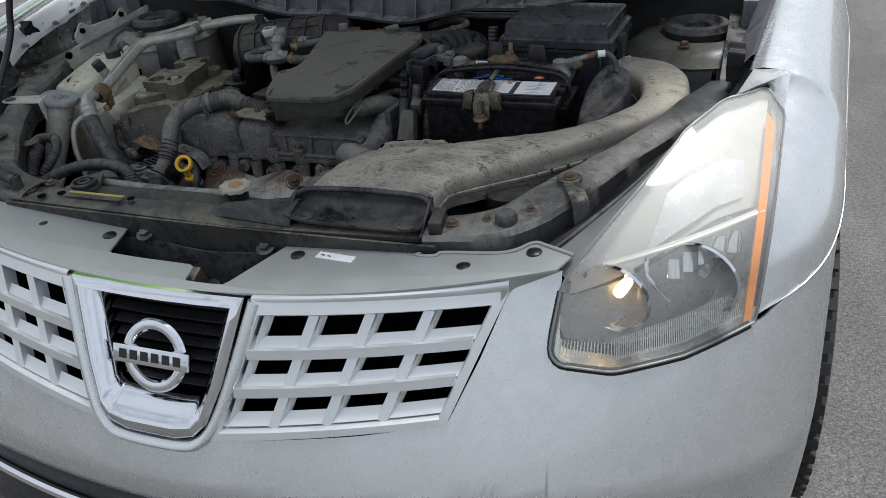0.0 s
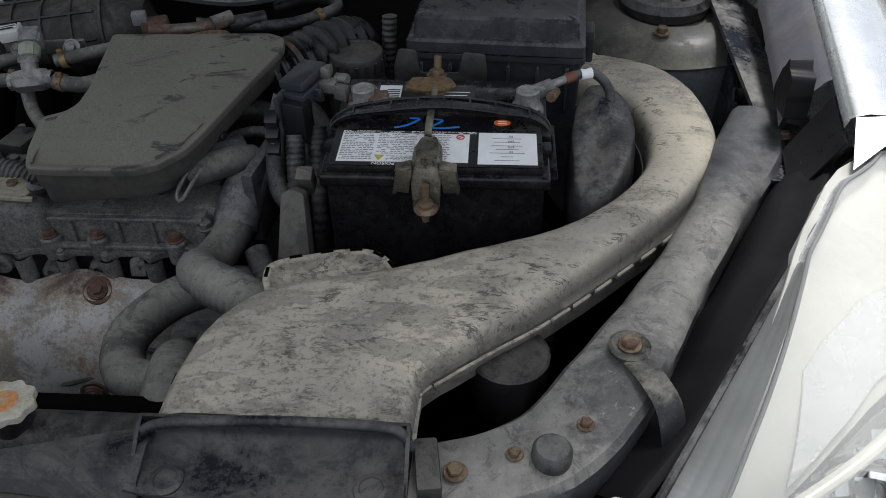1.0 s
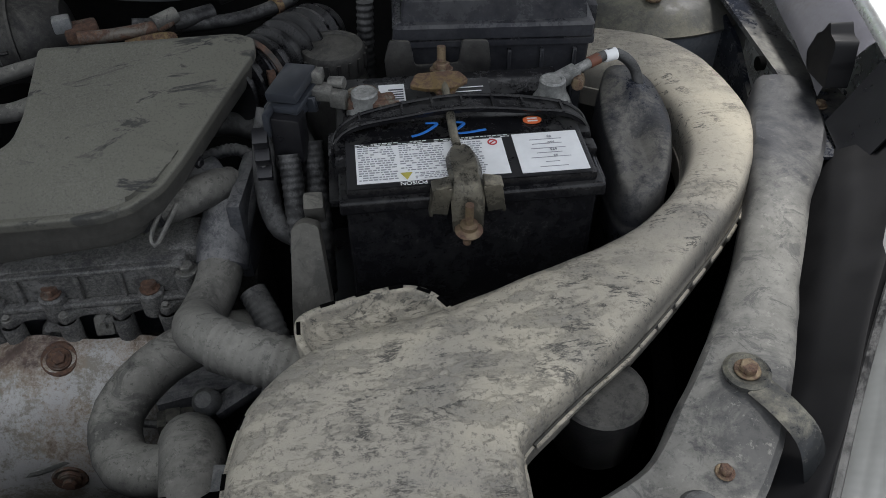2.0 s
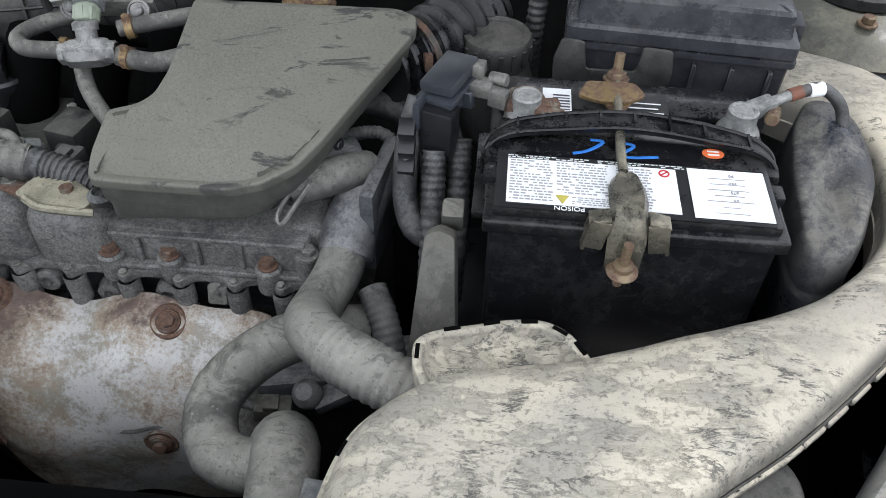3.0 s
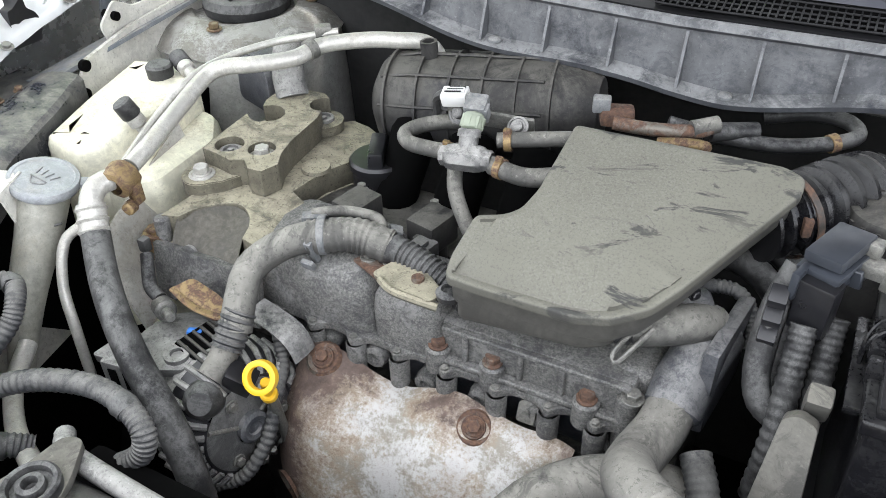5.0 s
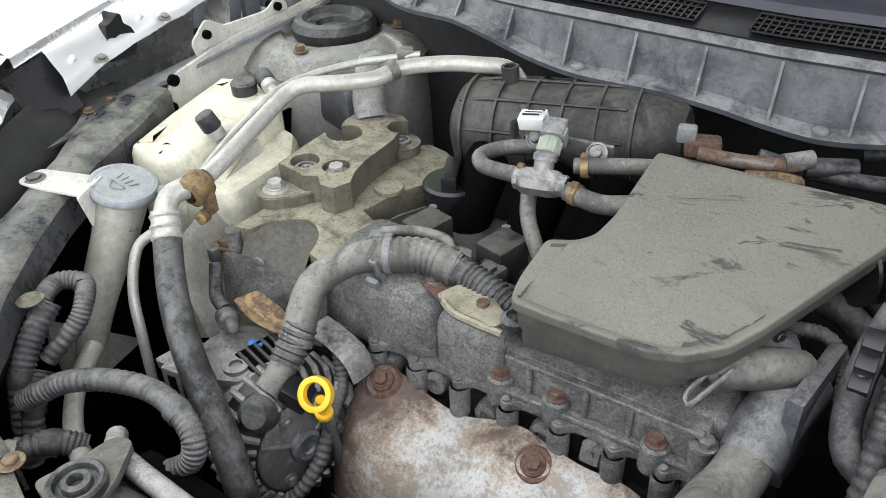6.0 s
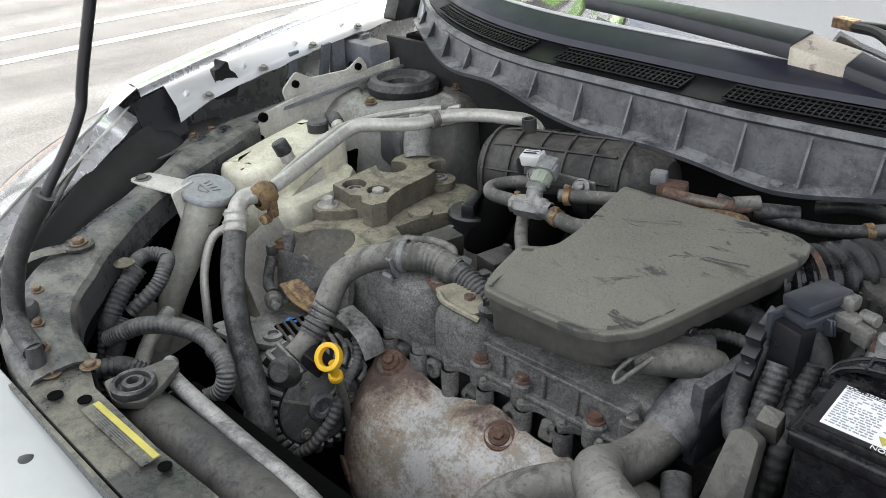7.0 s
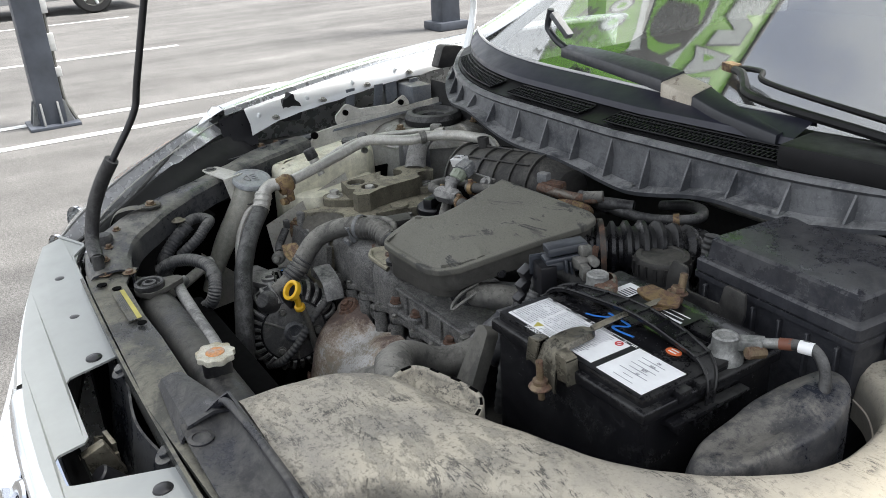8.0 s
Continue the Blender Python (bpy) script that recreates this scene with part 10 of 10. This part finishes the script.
def looms():
    w = thing("engine_harness", "thick grey wrapped engine wiring harness", "wiring harness")
    b = bmesh.new()
    tube(b, [V(-0.285, 0.490, 0.895), V(-0.291, 0.512, 0.920), V(-0.293, 0.535, 0.938), V(-0.275, 0.562, 0.952), V(-0.25, 0.583, 0.958)], 0.0155, 16)
    tube(b, [V(-0.288, 0.498, 0.905), V(-0.288, 0.470, 0.878), V(-0.290, 0.450, 0.866)], 0.0135, 14)
    part("wrapped_part", b, M_HOSE, w, "taped harness section")
    b = bmesh.new()
    tube(b, [V(-0.287, 0.503, 0.910), V(-0.2875, 0.476, 0.884)], 0.0165, 16, rib=0.002, pitch=0.005)
    part("ribbed_part", b, M_LOOM, w)
    b = bmesh.new()
    tube(b, [V(-0.255, 0.578, 0.957), V(-0.215, 0.600, 0.958), V(-0.18, 0.607, 0.950)], 0.0175, 16, rib=0.0012, pitch=0.006)
    part("grey_conduit", b, M_HOSE, w, "pale grey conduit")
    b = bmesh.new()
    tube(b, [V(-0.185, 0.606, 0.951), V(-0.155, 0.604, 0.946), V(-0.12, 0.598, 0.938), V(-0.09, 0.592, 0.93)], 0.0155, 16, rib=0.0016, pitch=0.005)
    part("black_conduit", b, M_RUBBER, w, "black ribbed conduit")
    b = bmesh.new()
    lathe(b, [(0.0185, -0.004), (0.0195, -0.003), (0.0195, 0.003), (0.0185, 0.004)], (-0.243, 0.587, 0.958), (-0.22, 0.597, 0.959), 20)
    box(b, (-0.246, 0.570, 0.948), (0.008, 0.006, 0.030), (20, 0, 0), bevel=0.001)
    box(b, (-0.247, 0.563, 0.937), (0.014, 0.006, 0.010), (20, 0, 0), bevel=0.002)
    part("tie", b, M_CAPGREY, w, "grey cable tie")
    s = thing("sensor_cable", "grey sensor lead with a connector", "cable")
    b = bmesh.new()
    tube(b, [V(-0.275, 0.615, 0.955), V(-0.255, 0.625, 0.958), V(-0.23, 0.628, 0.962), V(-0.205, 0.627, 0.962), V(-0.195, 0.618, 0.952)], 0.006, 10)
    part("lead", b, M_HOSE, s)
    b = bmesh.new()
    box(b, (-0.272, 0.612, 0.952), (0.024, 0.014, 0.012), (0, 0, 30), bevel=0.003)
    part("connector", b, M_CAPGREY, s)
    b = bmesh.new()
    box(b, (-0.190, 0.632, 0.948), (0.014, 0.014, 0.012), (0, 20, 30), bevel=0.003)
    part("connector", b, M_CAPGREY, s)
    # looms at the right-hand rail
    for pts, r in (([(-0.475, 0.352, 0.92), (-0.482, 0.375, 0.945), (-0.490, 0.398, 0.948), (-0.472, 0.412, 0.945), (-0.453, 0.397, 0.940), (-0.450, 0.381, 0.925), (-0.462, 0.352, 0.90)], 0.0092),
                   ([(-0.473, 0.376, 0.945), (-0.468, 0.348, 0.925), (-0.461, 0.325, 0.900), (-0.453, 0.310, 0.865), (-0.45, 0.30, 0.82)], 0.0115),
                   ([(-0.452, 0.340, 0.90), (-0.443, 0.318, 0.88), (-0.436, 0.302, 0.84)], 0.010),
                   ([(-0.440, 0.312, 0.893), (-0.422, 0.320, 0.905), (-0.403, 0.335, 0.915), (-0.364, 0.350, 0.925), (-0.320, 0.360, 0.928), (-0.283, 0.357, 0.925), (-0.260, 0.349, 0.915), (-0.262, 0.341, 0.895), (-0.290, 0.331, 0.875), (-0.33, 0.32, 0.86)], 0.0102),
                   ([(-0.425, 0.250, 0.90), (-0.394, 0.263, 0.90), (-0.368, 0.293, 0.90), (-0.35, 0.31, 0.89)], 0.0105)):
        b = bmesh.new()
        tube(b, [V(*p) for p in pts], r, 16, rib=r * 0.10, pitch=0.0033)
        wl = single("wire_loom", b, M_LOOM, "grey ribbed wiring loom beside the rail", "wire loom", group="wire looms")
        k = len(pts) // 2
        b = bmesh.new()
        tube(b, [V(*pts[k - 1]).lerp(V(*pts[k]), 0.8), V(*pts[k]), V(*pts[k]).lerp(V(*pts[(k + 1) % len(pts)]), 0.2)], r * 1.10, 16)
        part("tape_wrap", b, M_RUBBER, wl, "black tape wrap")
    b = bmesh.new()
    tube(b, [V(-0.478, 0.405, 0.87), V(-0.455, 0.365, 0.86), V(-0.40, 0.325, 0.87), V(-0.345, 0.300, 0.89), V(-0.30, 0.282, 0.915)], 0.009, 12)
    single("bypass_pipe", b, M_PIPE, "grey metal pipe crossing behind the support", "pipe")
    b = bmesh.new()
    lathe(b, [(0.011, 0), (0.012, 0.002), (0.009, 0.003), (0.006, 0.006), (0, 0.006)], (-0.475, 0.362, 0.955), n=20)
    single("loom_clip", b, M_ALLOY_TAN, "pale loom clip with a stud", "clip")
    b = bmesh.new()
    tube(b, [V(-0.43, 0.53, 0.91), V(-0.41, 0.508, 0.892), V(-0.39, 0.50, 0.888)], 0.007, 10)
    box(b, (-0.435, 0.535, 0.918), (0.010, 0.010, 0.016), bevel=0.002)
    single("switch_lead", b, M_RUBBER, "short black switch lead with a white end", "cable")
    b = bmesh.new()
    box(b, (-0.447, 0.565, 0.896), (0.03, 0.03, 0.03), (0, 0, 10), bevel=0.004)
    hexbolt(b, (-0.447, 0.562, 0.911), r=0.009, h=0.008)
    single("rusty_bracket", b, M_CLAMP, "rusty bracket with a bolt beside the mount", "bracket")
    b = bmesh.new()
    tube(b, [V(-0.275, 0.535, 0.87), V(-0.262, 0.52, 0.84), V(-0.250, 0.488, 0.82), V(-0.246, 0.462, 0.79), V(-0.258, 0.435, 0.76), V(-0.285, 0.42, 0.745)], 0.0075, 12, rib=0.001, pitch=0.005)
    single("alternator_lead", b, M_LOOM, "ribbed lead beside the alternator", "cable")


looms()


def prop_rod():
    p = thing("prop_rod", "black bonnet prop rod with a rubber grip", "prop rod")
    b = bmesh.new()
    tube(b, [V(-0.380, 0.262, 1.10), V(-0.366, 0.305, 1.17), V(-0.355, 0.320, 1.23), V(-0.291, 0.381, 1.50), V(-0.215, 0.454, 1.82), V(-0.156, 0.512, 2.03)], 0.0052, 10)
    part("rod", b, M_BLACK, p)
    b = bmesh.new()
    tube(b, [V(-0.357, 0.211, 0.968), V(-0.398, 0.215, 0.985), V(-0.405, 0.228, 1.03), V(-0.394, 0.245, 1.07), V(-0.379, 0.264, 1.105)], 0.0105, 14)
    tube(b, [V(-0.357, 0.211, 0.948), V(-0.3572, 0.211, 0.975)], 0.0085, 12, step=0.01)
    part("grip", b, M_RUBBER, p, "thick rubber grip")


prop_rod()


# ---- beyond the car ----
def light_pole():
    p = thing("light_pole", "dark square lamp post with fins at its foot and white boxes", "lamp post")
    b = bmesh.new()
    box(b, (-6.03, 0.785, 3.0), (0.19, 0.19, 6.0), bevel=0.012)
    part("post", b, M_POST, p)
    b = bmesh.new()
    box(b, (-6.03, 0.785, 0.012), (0.36, 0.36, 0.024), bevel=0.005)
    part("base_plate", b, M_POST, p)
    for k in range(8):
        dx, dy = ((0.115, 0.06), (0.115, -0.06), (-0.115, 0.06), (-0.115, -0.06), (0.06, 0.115), (-0.06, 0.115), (0.06, -0.115), (-0.06, -0.115))[k]
        b = bmesh.new()
        rot = 0 if abs(dx) > abs(dy) else 90
        sg = 180 if (dx < 0 if rot == 0 else dy < 0) else 0
        prism(b, [(0, 0), (0.055, 0), (0.012, 0.17), (0, 0.17)], 0.016, pose(-6.03 + (0.095 * (1 if dx > 0 else -1) if rot == 0 else dx), 0.785 + (0.095 * (1 if dy > 0 else -1) if rot else dy), 0.02, 90, 0, rot + sg), 0.002, 1)
        part("base_fin", b, M_CAPGREY, p)
    for z, h in ((0.88, 0.10), (0.62, 0.13), (0.40, 0.07)):
        b = bmesh.new()
        box(b, (-6.0, 0.90, z), (0.06, 0.05, h), (0, 4, 0), bevel=0.006)
        part("junction_box", b, M_WHITE, p, "white electrical box")
    b = bmesh.new()
    tube(b, [V(-6.0, 0.895, 1.2), V(-6.0, 0.895, 0.3), V(-5.99, 0.93, 0.10), V(-5.98, 0.97, 0.0)], 0.014, 8)
    part("conduit", b, M_STEEL, p)
    q = thing("light_pole", "dark post far across the car park", "lamp post")
    b = bmesh.new()
    box(b, (-7.8, 5.55, 2.5), (0.26, 0.26, 5.0), bevel=0.02)
    part("post", b, M_POST, q)
    b = bmesh.new()
    box(b, (-7.8, 5.55, 0.05), (0.4, 0.4, 0.1), bevel=0.02)
    part("base_plate", b, M_POST, q)


light_pole()


def parked_car():
    c = thing("parked_car", "grey parked car across the car park", "car")
    b = bmesh.new()
    prism(b, rounded([(-2.1, 0.25), (2.2, 0.25), (2.25, 0.7), (1.2, 0.95), (0.5, 1.4), (-1.2, 1.42), (-2.0, 0.95), (-2.2, 0.7)], 0.15), 1.75, pose(-16.4, 2.0, 0, 90, 0, 90) @ pose(-0.5, 0, 0), 0.06)
    part("body", b, M_GREYFAR, c)
    for y in (2.75, 0.05):
        b = bmesh.new()
        lathe(b, [(0.20, -0.1), (0.30, -0.1), (0.33, -0.06), (0.33, 0.06), (0.30, 0.1), (0.21, 0.1)], (-14.62, y, 0.33), (-13.0, y, 0.33), 32)
        t = part("tyre", b, M_TYRE, c)
        b = bmesh.new()
        lathe(b, [(0.0, 0.06), (0.05, 0.06), (0.06, 0.03), (0.18, 0.02), (0.205, 0.08), (0.212, 0.08)], (-14.62, y, 0.33), (-13.0, y, 0.33), 24)
        part("rim", b, M_STEEL, t)
        for k in range(5):
            a = 2 * math.pi * k / 5
            b = bmesh.new()
            tube(b, [V(-14.55, y, 0.33), V(-14.55, y + 0.19 * math.cos(a), 0.33 + 0.19 * math.sin(a))], 0.028, 8, step=0.1)
            part("spoke", b, M_SILVER_MATT, t)


parked_car()
